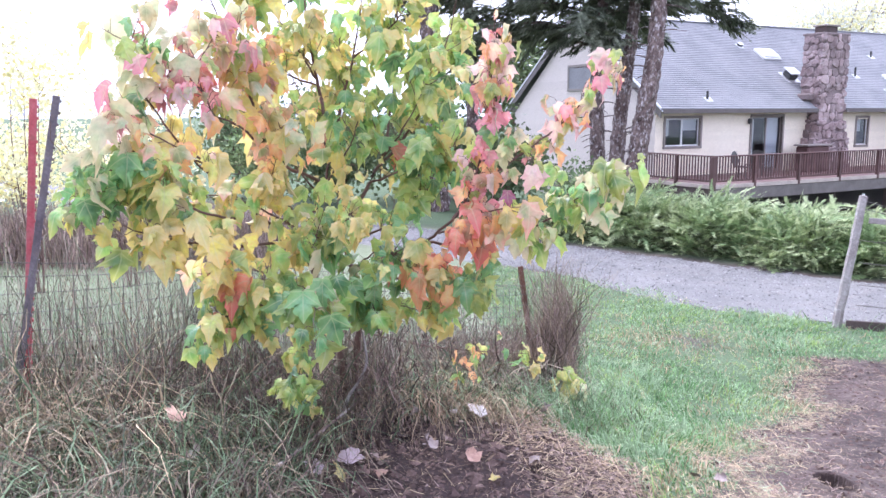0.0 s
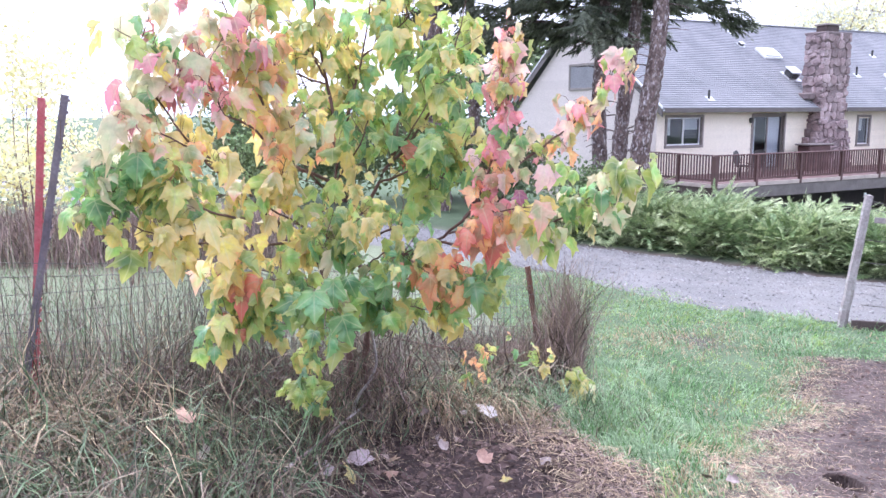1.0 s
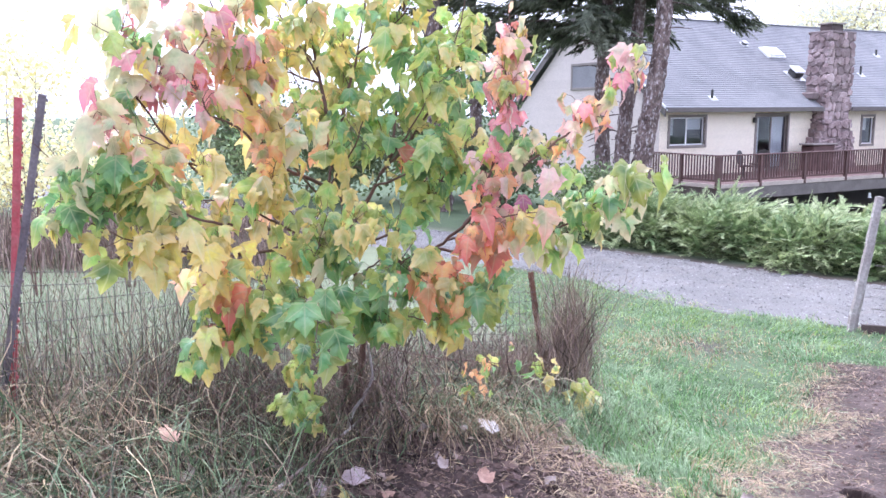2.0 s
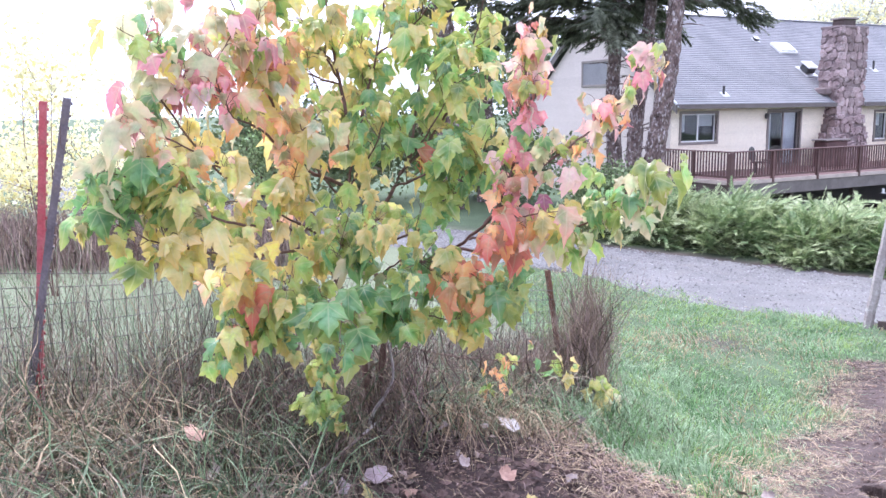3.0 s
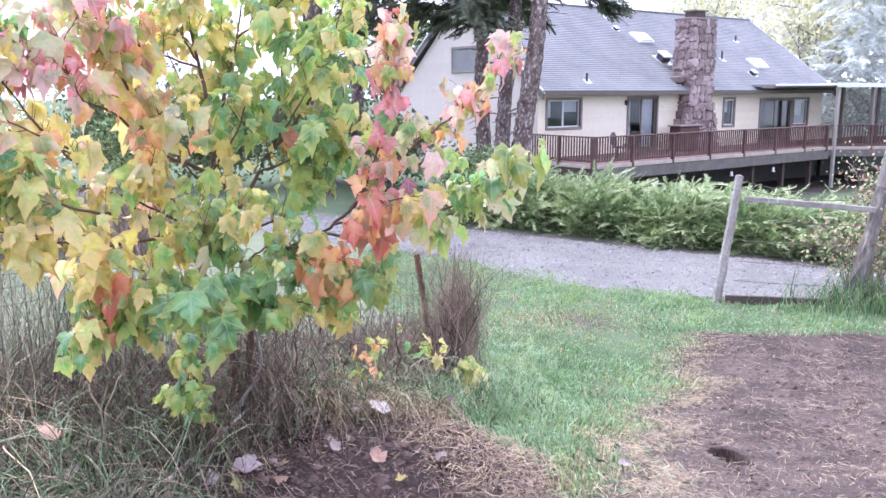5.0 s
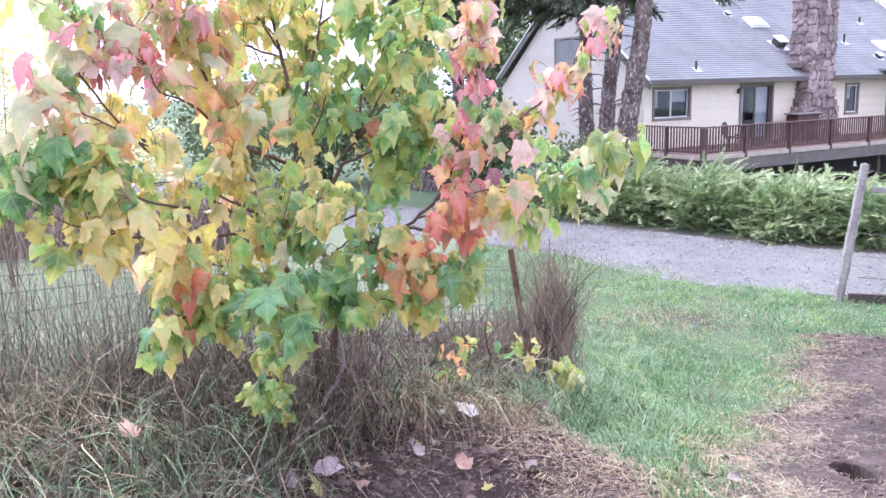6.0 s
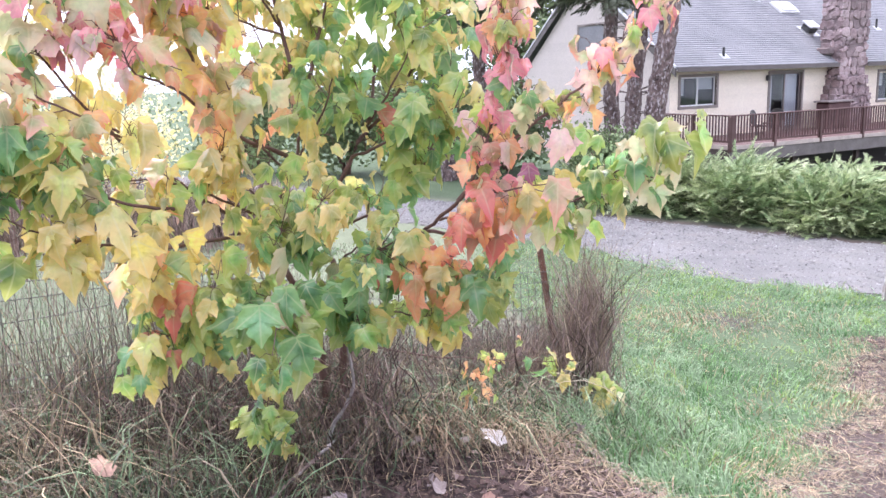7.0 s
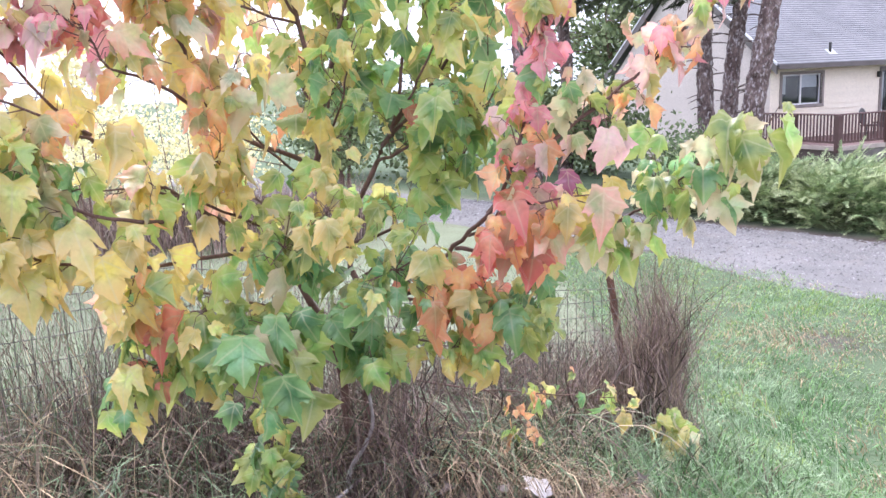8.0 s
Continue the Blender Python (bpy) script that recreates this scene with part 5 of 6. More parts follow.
def clumps(rng, variants, at, out, size, roll=0.6):
    """Copies of the variants at the points, each pointing along out."""
    blocks = []
    for p, o, s in zip(at, out, size):
        v, f = variants[int(rng.integers(len(variants)))]
        x = o / np.linalg.norm(o)
        z = np.array([0, 0, 1.0]) + rng.normal(0, roll * 0.5, 3)
        y = np.cross(z, x)
        y /= np.linalg.norm(y) + 1e-9
        z = np.cross(x, y)
        blocks.append((p + s * (v[:, :1] * x + v[:, 1:2] * y + v[:, 2:] * z), f))
    return joined(blocks)


frng = np.random.default_rng(40)
FRONDS = [frond_arrays(frng) for _ in range(8)]


def juniper(x, y, rx, ry, h, n, seed, label):
    """A spreading juniper: twiggy heart, dark to stand for inner shade, and arching feathery sprays in layers."""
    rng = np.random.default_rng(seed)
    gz = float(ground_z(x, y))
    top = thing("juniper_shrub", (x, y, gz), label, "shrub", "junipers along the drive")
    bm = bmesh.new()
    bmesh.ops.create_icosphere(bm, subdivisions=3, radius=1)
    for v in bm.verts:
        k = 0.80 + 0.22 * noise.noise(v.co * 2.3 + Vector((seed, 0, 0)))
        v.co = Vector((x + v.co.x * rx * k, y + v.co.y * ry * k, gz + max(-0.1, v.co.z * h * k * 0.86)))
    part("inner_growth", bm, SHADED_TWIG, top, smooth=True)
    az, el = rng.uniform(0, 2 * np.pi, n), np.arcsin(rng.uniform(0.0, 1.0, n))
    d = np.stack([np.cos(az) * np.cos(el), np.sin(az) * np.cos(el), np.sin(el)], -1)
    lump = 0.80 + 0.62 * np.array([noise.noise(Vector(q) * 3.4 + Vector((seed, 0, 0))) for q in d])
    at = np.array([x, y, gz]) + d * lump[:, None] * np.array([rx, ry, h]) * rng.uniform(0.84, 1.0, (n, 1))
    out = d * [0.6, 0.6, 0.16] + [0.32, -0.18, 0.02] + rng.normal(0, 0.30, (n, 3)) * [1, 1, 0.6]
    v, f = clumps(rng, FRONDS, at, out, rng.uniform(0.26, 0.58, n) * (0.85 + 0.55 * (rng.random(n) < 0.10)))
    per = len(FRONDS[0][1])
    fresh = (np.tile(np.arange(per) >= per * 0.6, n) & np.repeat(rng.random(n) < 0.75, per)).astype(int)
    part("foliage", fast_mesh("foliage", v, f, [JUNIPER, JUNIPER_TIP], fresh), None, top)
    return top


JL = "low spreading feathery green juniper shrub beside the gravel drive"
for k, (s, off, rx, h) in enumerate([(2.0, 15.2, 1.5, 0.60), (3.9, 15.1, 1.4, 0.58), (5.6, 15.2, 1.4, 0.68), (7.2, 15.1, 1.35, 0.76), (8.8, 15.2, 1.35, 0.78), (10.3, 15.2, 1.3, 0.76), (11.8, 15.3, 1.3, 0.75), (5.0, 17.0, 1.7, 0.42), (7.5, 17.0, 1.7, 0.58), (9.7, 17.0, 1.6, 0.74), (11.6, 17.0, 1.5, 0.78)]):
    jx, jy = 9.9 - 0.73 * s + 0.68 * (off - 12.29), 7.62 + 0.68 * s + 0.73 * (off - 12.29)
    juniper(jx, jy, rx, rx, h + (1.0 + float(ground_z(jx, jy))) * -0.9, 2100 if off < 16 else 1000, 60 + k, JL if off < 16 else "tall green juniper shrub behind the front row")


def needle_spray(rng):
    """A flat drooping conifer spray along +x."""
    vs, fs = [], []
    for k in range(16):
        s = k / 15
        for sgn in (-1, 1):
            p = np.array([s, 0, -0.25 * s**2])
            ln = (0.42 - 0.25 * s) * rng.uniform(0.6, 1.2)
            tip = p + np.array([0.6 * ln, sgn * 0.8 * ln, -ln * rng.uniform(0.1, 0.7)])
            w = 0.05
            i = len(vs)
            vs += [p + [w, 0, 0.0], tip, p - [w, 0, 0.0]]
            fs.append((i, i + 1, i + 2))
    return np.array(vs), np.array(fs)


SPRAYS = [needle_spray(frng) for _ in range(6)]


def conifer(foot, lean_to, r, height, label, seed, first=3.2, reach=3.6, limbs=34, needle=NEEDLE, stubs=30):
    """A tall bare-trunked conifer with drooping limbs of needle sprays."""
    rng = np.random.default_rng(seed)
    foot = np.array([foot[0], foot[1], float(ground_z(foot[0], foot[1])) - 0.1])
    top = thing("conifer_tree", foot, label, "tree")
    lean_to = np.array(lean_to, float)
    way = (lean_to - foot) / (lean_to[2] - foot[2])
    s = np.linspace(0, height, 100 if needle is NEEDLE else 30)
    line = foot + way * s[:, None] * np.array([1, 1, 1]) + np.column_stack([0.06 * np.sin(s * 1.1 + seed), 0.06 * np.cos(s * 0.9), 0 * s])
    part("trunk", tube("trunk", line, r * 1.12, r * 0.25, FIRBARK if needle is NEEDLE else FARHAZE, 22, 0.085, seed, False), None, top)

    def trunk_at(z):
        return foot + way * (z - foot[2])

    for k in range(stubs):
        z = rng.uniform(0.6, first + 0.6)
        p, az = trunk_at(z), rng.uniform(0, 6.28)
        q = p + np.array([math.cos(az), math.sin(az), rng.uniform(-0.25, 0.15)]) * rng.uniform(0.35, 0.9)
        part("dead_branch", tube("dead_branch", spline([p, (p + q) / 2 + [0, 0, 0.05], q], 4), 0.022, 0.006, FIRBARK, 5), None, top)
    wood, at, out, size = [], [], [], []
    for k in range(limbs):
        az = k * 2.4 + rng.normal(0, 0.3)
        z = first + (height - 1.2 - first) * (k / limbs) ** 1.25 + 0.9 * max(0.0, math.cos(az))
        p = trunk_at(z)
        ln = reach * (1 - 0.72 * (z - first) / (height - first)) * rng.uniform(0.75, 1.1)
        ln *= 1 - 0.5 * max(0.0, -math.sin(az))
        d = np.array([math.cos(az), math.sin(az), 0])
        pts = [p, p + d * ln * 0.5 + [0, 0, 0.10 * ln], p + d * ln - [0, 0, 0.05 * ln]]
        ls = spline(pts, 6)
        wood.append(tube_arrays(ls, 0.05, 0.01, 5))
        for _ in range(int((38 if needle is NEEDLE else 11) * ln)):
            i = rng.uniform(0.15, 1) ** 0.8 * (len(ls) - 1)
            q = ls[int(i)]
            at.append(q + rng.normal(0, 0.16, 3) * [1, 1, 0.7])
            sd = np.array([-d[1], d[0], 0]) * rng.normal(0, 0.8)
            out.append(d * 0.8 + sd + [0, 0, rng.normal(-0.15, 0.25)])
            size.append(rng.uniform(0.32, 0.70) if needle is NEEDLE else rng.uniform(0.5, 1.0))
    if needle is NEEDLE:
        for v, f in wood:
            part("limb", fast_mesh("limb", v, f, [FIRBARK], smooth=True), None, top)
    else:
        tagged(part("far_limbs", fast_mesh("far_limbs", *joined(wood), [FARHAZE], smooth=True), None, top), kind="stuff")
    v, f = clumps(rng, SPRAYS, at, out, size)
    tagged(part("needles", fast_mesh("needles", v, f, [needle]), None, top), kind="stuff")
    return top


CL = "tall conifer with bare grey trunk and dark drooping boughs"
conifer((4.05, 22.0), (4.06, 22.0, 3.1), 0.20, 11, CL, 1, 3.25, 4.2, 46)
conifer((4.31, 21.0), (4.66, 21.0, 4.38), 0.19, 12, "tall conifer with furrowed brown trunk in a close pair", 2, 5.0, 2.3, 24)
conifer((4.58, 20.0), (5.02, 20.0, 4.25), 0.235, 12, "leaning tall conifer with pale lichened trunk", 3, 5.3, 1.6, 22)
conifer((-0.20, 23.0), (-0.40, 23.0, 4.6), 0.34, 13, "thick-trunked conifer across the drive", 4, 5.2, 3.6, 30)
conifer((0.80, 25.0), (0.76, 25.0, 4.6), 0.19, 12, "slim grey conifer trunk across the drive", 5, 4.6, 3.0, 26)


def leafy(name, x, y, h, r, crown_at, n, leaf, mats, label, category, seed, trunk=0.05, stems=4, base=None, wood_mat=BARK):
    """A tree or bush: stems, limbs and a crown of many small leaves in uneven clumps."""
    rng = np.random.default_rng(seed)
    gz = float(ground_z(x, y)) if base is None else base
    top = thing(name, (x, y, gz), label, category)
    ends = []
    wood = []
    for k in range(stems):
        a = k * 2.4 + rng.normal(0, 0.3)
        e = np.array([x + r * rng.uniform(0.2, 0.75) * math.cos(a), y + r * rng.uniform(0.2, 0.75) * math.sin(a), gz + h * rng.uniform(0.72, 1.0)])
        f0 = np.array([x + 0.05 * math.cos(a), y + 0.05 * math.sin(a), gz - 0.05])
        mid = (f0 + e) / 2 + np.array([*rng.normal(0, 0.08 * r, 2), 0.1 * h])
        ls = spline([f0, mid, e], 8)
        wood.append(tube_arrays(ls, trunk, trunk * 0.15, 6))
        for j in range(5):
            i = int(rng.uniform(0.35, 0.95) * (len(ls) - 1))
            q = ls[i] + rng.normal(0, 0.45, 3) * r * [1, 1, 0.5] + [0, 0, 0.12 * h]
            wood.append(tube_arrays(spline([ls[i], (ls[i] + q) / 2 + [0, 0, 0.05], q], 4), trunk * 0.35, trunk * 0.06, 5))
            ends += [q, (ls[i] + q) / 2]
        ends.append(e)
    part("trunk", fast_mesh("trunk", *joined(wood), [wood_mat], smooth=True), None, top)
    ends = np.array([q for q in ends if q[2] > gz + crown_at * h] or ends)
    c = ends[rng.integers(len(ends), size=n)] + rng.normal(0, 1, (n, 3)) * r * np.array([0.26, 0.26, 0.20])
    c[:, 2] = np.maximum(c[:, 2], gz + 0.05)
    d1, d2 = rng.normal(0, 1, (n, 3)), rng.normal(0, 1, (n, 3))
    d1 /= np.linalg.norm(d1, axis=1)[:, None]
    d2 -= d1 * (d1 * d2).sum(1)[:, None]
    d2 /= np.linalg.norm(d2, axis=1)[:, None]
    ln = leaf * rng.uniform(0.6, 1.3, (n, 1))
    v = np.stack([c - d1 * ln / 2, c + d2 * ln * 0.32, c + d1 * ln / 2, c - d2 * ln * 0.32], 1).reshape(-1, 3)
    f = np.arange(4 * n).reshape(-1, 4)
    tagged(part("crown", fast_mesh("crown", v, f, mats, rng.integers(len(mats), size=n)), None, top), kind="stuff")
    return top


# behind the fence: sparse yellow saplings, bushes, brown weeds
leafy("yellow_sapling", -6.05, 12.0, 3.7, 0.8, 0.25, 1700, 0.085, [FARYELLOW, FARYELLOW, LIME], "thin sapling with sparse yellow leaves beyond the fence", "tree", 101, 0.014, 3)
leafy("yellow_sapling", -4.9, 12.6, 3.4, 0.7, 0.45, 420, 0.08, [FARYELLOW, DULL], "nearly bare tall sapling beyond the fence", "tree", 102, 0.012, 3)
for k, (bx, by, bh, br) in enumerate([(-11.0, 17.5, 2.2, 1.6), (-8.8, 17.0, 2.3, 1.5), (-6.8, 17.6, 2.1, 1.4)]):
    leafy("yellow_bush", bx, by, bh, br, 0.0, 3400, 0.10, [FARYELLOW, FARYELLOW, LIME], "autumn-yellow bush behind brown weeds", "bush", 110 + k, 0.014, 9)
n = 9000
wx, wy = rng.uniform(-13, -3.0, n), 15.2 + rng.normal(0, 0.7, n)
whole("brown_weeds", blades("brown_weeds", wx, wy, rng.uniform(0.5, 1.15, n), np.clip(rng.normal(0.3, 0.2, n), 0, 0.8), rng.uniform(0.012, 0.03, n), [WEED, STRAW], (rng.random(n) < 0.35).astype(int), 3, 31, crooked=0.03), "band of tall brown dead weeds across the pasture", "weeds", kind="stuff")
px_, py_ = rng.uniform(-9, 1.5, 26000), rng.uniform(6.0, 14.0, 26000)
k = drive_across(px_, py_) < 10.6
px_, py_ = px_[k], py_[k]
n = len(px_)
whole("pasture_grass", blades("pasture_grass", px_, py_, rng.uniform(0.03, 0.09, n), rng.uniform(0.3, 0.9, n), rng.uniform(0.006, 0.012, n), [PASTURE, LAWN, STRAW], rng.choice(3, n, p=[0.6, 0.2, 0.2]), 2, 33), "short pale pasture grass behind the fence", "grass", kind="stuff")

# trees across the drive
leafy("dark_tree", 4.6, 49.0, 9.0, 3.4, 0.1, 6200, 0.32, [FARGREEN], "dense green tree behind the house gable", "tree", 120, 0.12, 8)
leafy("green_bush", -4.2, 19.0, 2.5, 0.8, 0.05, 3600, 0.11, [FARGREEN, JUNIPER], "narrow green bush beyond the pasture", "bush", 136, 0.03, 7)
for k, (bx, by, bh, br) in enumerate([(-3.2, 25.5, 2.3, 1.8), (-0.6, 27.0, 2.6, 1.9), (-6.5, 27.5, 2.6, 2.0), (1.6, 25.0, 1.8, 1.5)]):
    leafy("green_bush", bx, by, bh, br, 0.05, 5200, 0.16, [FARGREEN], "dark green bush across the drive", "bush", 130 + k, 0.06, 8)
leafy("round_shrub", 3.3, 18.6, 1.15, 0.9, 0.05, 7000, 0.085, [JUNIPER, FARGREEN, FARGREEN], "clipped green shrub at the foot of the conifers", "shrub", 140, 0.04, 8)

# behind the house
# The haze over these far trees and bushes lies in their pale colours.
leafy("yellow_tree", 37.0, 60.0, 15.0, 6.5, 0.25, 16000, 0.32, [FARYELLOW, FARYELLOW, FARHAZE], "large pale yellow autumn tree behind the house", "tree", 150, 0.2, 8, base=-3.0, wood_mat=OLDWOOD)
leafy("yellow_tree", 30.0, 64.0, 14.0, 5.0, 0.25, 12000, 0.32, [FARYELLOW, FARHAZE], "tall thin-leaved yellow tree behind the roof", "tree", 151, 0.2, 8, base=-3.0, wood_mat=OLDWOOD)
conifer((40.0, 56.0), (40.0, 56.0, 5.0), 0.4, 16, "grey-green conifer far behind the porch, haze painted in", 21, 0.5, 4.5, 60, FARHAZE, 0)
conifer((47.0, 58.0), (47.0, 58.0, 5.0), 0.4, 18, "grey-green conifer far behind the porch, haze painted in", 22, 0.5, 4.8, 60, FARHAZE, 0)

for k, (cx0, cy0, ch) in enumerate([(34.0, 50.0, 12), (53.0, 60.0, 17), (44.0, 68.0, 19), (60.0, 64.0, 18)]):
    conifer((cx0, cy0), (cx0, cy0, 5.0), 0.35, ch, "grey-green conifer far behind the porch, haze painted in", 24 + k, 0.5, 4.6, 54, FARHAZE, 0)

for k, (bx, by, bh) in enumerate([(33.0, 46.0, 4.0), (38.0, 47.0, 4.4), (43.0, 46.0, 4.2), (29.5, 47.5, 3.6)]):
    leafy("misty_bush", bx, by, bh, 3.0, 0.0, 2400, 0.30, [FARHAZE], "bush beyond the porch, paled by painted haze", "bush", 180 + k, 0.06, 9, base=-2.9, wood_mat=OLDWOOD)

# brambles by the old gate post
for k, (bx, by, bh) in enumerate([(6.75, 8.9, 1.5), (7.3, 8.6, 1.7), (6.35, 9.25, 0.9), (6.9, 9.6, 1.8)]):
    leafy("bramble", bx, by, bh, 0.6, 0.05, 1100, 0.05, [FARGREEN, JUNIPER, FALLEN_WARM, WEED, DULL], "thin tangled bramble with yellowing leaves at the gate post", "bush", 160 + k, 0.012, 11, wood_mat=WEED)

# far hill
hx = np.linspace(-900, 900, 61)
hz = 26 + 10 * np.sin(hx / 170 + 1.0) + 5 * np.sin(hx / 61)
hv = np.concatenate([np.column_stack([hx, np.full(61, 620.0) - np.abs(hx) * 0.2, np.full(61, -3.0)]), np.column_stack([hx, np.full(61, 760.0) - np.abs(hx) * 0.2, hz])])
i = np.arange(60)
whole("backdrop", fast_mesh("backdrop", hv, np.stack([i, i + 1, i + 62, i + 61], -1), [FARHILL], smooth=True), "wooded hill, mist painted into its pale colour", "hill", kind="structure")

# unseen wood to the side, added so the panes reflect grey haze
wy = np.linspace(-140, 90, 93)
wh = 9 + 4 * np.sin(wy / 9) + 3 * np.sin(wy / 3.7 + 1) + np.random.default_rng(71).uniform(-2, 2, 93)
wood_v = np.concatenate([np.column_stack([np.full(93, 95.0), wy, np.full(93, -4.0)]), np.column_stack([98 + 2 * np.sin(wy), wy, wh])])
i = np.arange(92)
whole("backdrop", fast_mesh("backdrop", wood_v, np.stack([i, i + 1, i + 94, i + 93], -1), [FARWOOD]), "unseen wood added for window reflections, haze in its colour", "wood", kind="structure")

# ---- house ----
AX, BX = Vector((0.875, 0.484, 0)).normalized(), Vector((-0.484, 0.875, 0)).normalized()
HOUSE = Matrix((AX, BX, Vector((0, 0, 1)))).transposed().to_4x4()
HOUSE.translation = (8.383, 31.677, 0)
house = thing("house", HOUSE @ Vector((0, 0, -2.6)), "single-storey cream house with grey shingle roof and stone chimney", "house")


def hbox(a, b, bevel=0.0, bm=None):
    return box(bm or bmesh.new(), a, b, HOUSE, bevel)


U0, U1, DEEP_B, EAVE, FLOOR = -0.52, 20.0, 9.5, 1.62, -0.84
OPEN = [(-0.02, 1.79, 0.31, 1.37), (4.68, 6.50, -0.78, 1.40), (11.36, 12.14, 0.11, 1.30), (14.35, 17.05, -0.78, 1.25), (17.3, 18.6, 0.0, 1.25)]


def pierced_wall(u0, u1, z0, z1, holes, b0, b1):
    """One wall with openings cut right through it."""
    us = sorted({u0, u1, *[h[0] for h in holes], *[h[1] for h in holes]})
    zs = sorted({z0, z1, *[h[2] for h in holes], *[h[3] for h in holes]})
    bm = bmesh.new()
    q = {(i, j, k): bm.verts.new(HOUSE @ Vector((u, b, z))) for i, u in enumerate(us) for j, z in enumerate(zs) for k, b in enumerate((b0, b1))}

    def solid(i, j):
        if not (0 <= i < len(us) - 1 and 0 <= j < len(zs) - 1):
            return False
        u, z = (us[i] + us[i + 1]) / 2, (zs[j] + zs[j + 1]) / 2
        return not any(h[0] < u < h[1] and h[2] < z < h[3] for h in holes)

    for i in range(len(us) - 1):
        for j in range(len(zs) - 1):
            if solid(i, j):
                for k in (0, 1):
                    bm.faces.new([q[i, j, k], q[i + 1, j, k], q[i + 1, j + 1, k], q[i, j + 1, k]])
                for di, dj, e in ((-1, 0, ((i, j), (i, j + 1))), (1, 0, ((i + 1, j), (i + 1, j + 1))), (0, -1, ((i, j), (i + 1, j))), (0, 1, ((i, j + 1), (i + 1, j + 1)))):
                    if not solid(i + di, j + dj):
                        bm.faces.new([q[(*e[0], 0)], q[(*e[1], 0)], q[(*e[1], 1)], q[(*e[0], 1)]])
    for v in [v for v in bm.verts if not v.link_faces]:
        bm.verts.remove(v)
    return bm


front = part("front_wall", pierced_wall(U0, U1, -2.8, EAVE, OPEN, 0.0, 0.15), UNDERDECK, house)
board_me = {}


def boards(parent, u0, u1, z0, z1, holes, step, mat):
    """Lapped siding boards between the openings."""
    z = z0
    while z < z1 - 0.02:
        spans, at = [], u0
        for h in sorted(h for h in holes if h[2] < z + step * 0.5 < h[3]):
            spans.append((at, h[0] - 0.0))
            at = h[1]
        spans.append((at, u1))
        for a, c in spans:
            if c - a > 0.05:
                key = (round(c - a, 3), mat.name)
                if key not in board_me:
                    me = bpy.data.meshes.new("siding_board")
                    L = c - a
                    v = [(0, -0.028, 0), (L, -0.028, 0), (L, -0.006, step + 0.01), (0, -0.006, step + 0.01), (0, 0.0, 0), (L, 0.0, 0), (L, 0, step + 0.01), (0, 0, step + 0.01)]
                    me.from_pydata(v, [], [(0, 1, 2, 3), (4, 5, 1, 0), (3, 2, 6, 7), (0, 3, 7, 4), (1, 5, 6, 2)])
                    me.materials.append(mat)
                    board_me[key] = me
                piece("siding_board", board_me[key], parent, HOUSE @ Matrix.Translation((a, 0, z)))
        z += step


boards(front, U0, U1, FLOOR, EAVE - 0.1, OPEN, 0.19, SIDING)
back = hbox((U0, DEEP_B - 0.15, -2.8), (U1, DEEP_B, EAVE))
part("back_wall", back, SIDING, house)
RIDGE_B, RIDGE = 5.0, 5.62
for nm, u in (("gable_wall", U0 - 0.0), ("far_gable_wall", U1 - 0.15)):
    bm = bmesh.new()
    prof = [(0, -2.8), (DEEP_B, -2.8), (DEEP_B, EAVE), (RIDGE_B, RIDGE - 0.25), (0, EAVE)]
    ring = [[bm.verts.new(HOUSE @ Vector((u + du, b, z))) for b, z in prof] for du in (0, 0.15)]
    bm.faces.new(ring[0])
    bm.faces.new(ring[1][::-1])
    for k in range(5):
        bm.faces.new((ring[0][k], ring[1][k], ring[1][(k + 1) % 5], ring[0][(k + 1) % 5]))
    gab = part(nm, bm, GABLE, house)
    if u < 0:
        gable = gab
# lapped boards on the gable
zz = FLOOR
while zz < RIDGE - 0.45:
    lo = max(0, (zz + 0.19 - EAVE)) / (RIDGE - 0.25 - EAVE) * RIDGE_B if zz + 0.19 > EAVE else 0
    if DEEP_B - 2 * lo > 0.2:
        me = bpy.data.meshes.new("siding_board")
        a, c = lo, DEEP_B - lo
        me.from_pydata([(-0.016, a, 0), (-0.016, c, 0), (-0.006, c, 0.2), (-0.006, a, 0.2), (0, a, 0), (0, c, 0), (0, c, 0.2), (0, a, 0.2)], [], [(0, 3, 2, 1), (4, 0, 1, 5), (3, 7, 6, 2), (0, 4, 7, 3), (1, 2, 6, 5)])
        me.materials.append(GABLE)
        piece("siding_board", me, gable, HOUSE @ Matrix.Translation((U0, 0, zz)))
    zz += 0.19
# Added wall behind the openings, its colour standing for the dimness indoors.
part("room_wall", hbox((U0 + 0.15, 3.2, FLOOR), (U1 - 0.15, 3.3, EAVE - 0.06)), DIM_ROOM, house)
part("floor_slab", hbox((U0 + 0.15, 0.15, FLOOR - 0.2), (U1 - 0.15, DEEP_B - 0.15, FLOOR)), BEAM, house)
part("room_ceiling", hbox((U0 + 0.15, 0.15, EAVE - 0.05), (U1 - 0.15, DEEP_B - 0.15, EAVE)), WHITE, house)


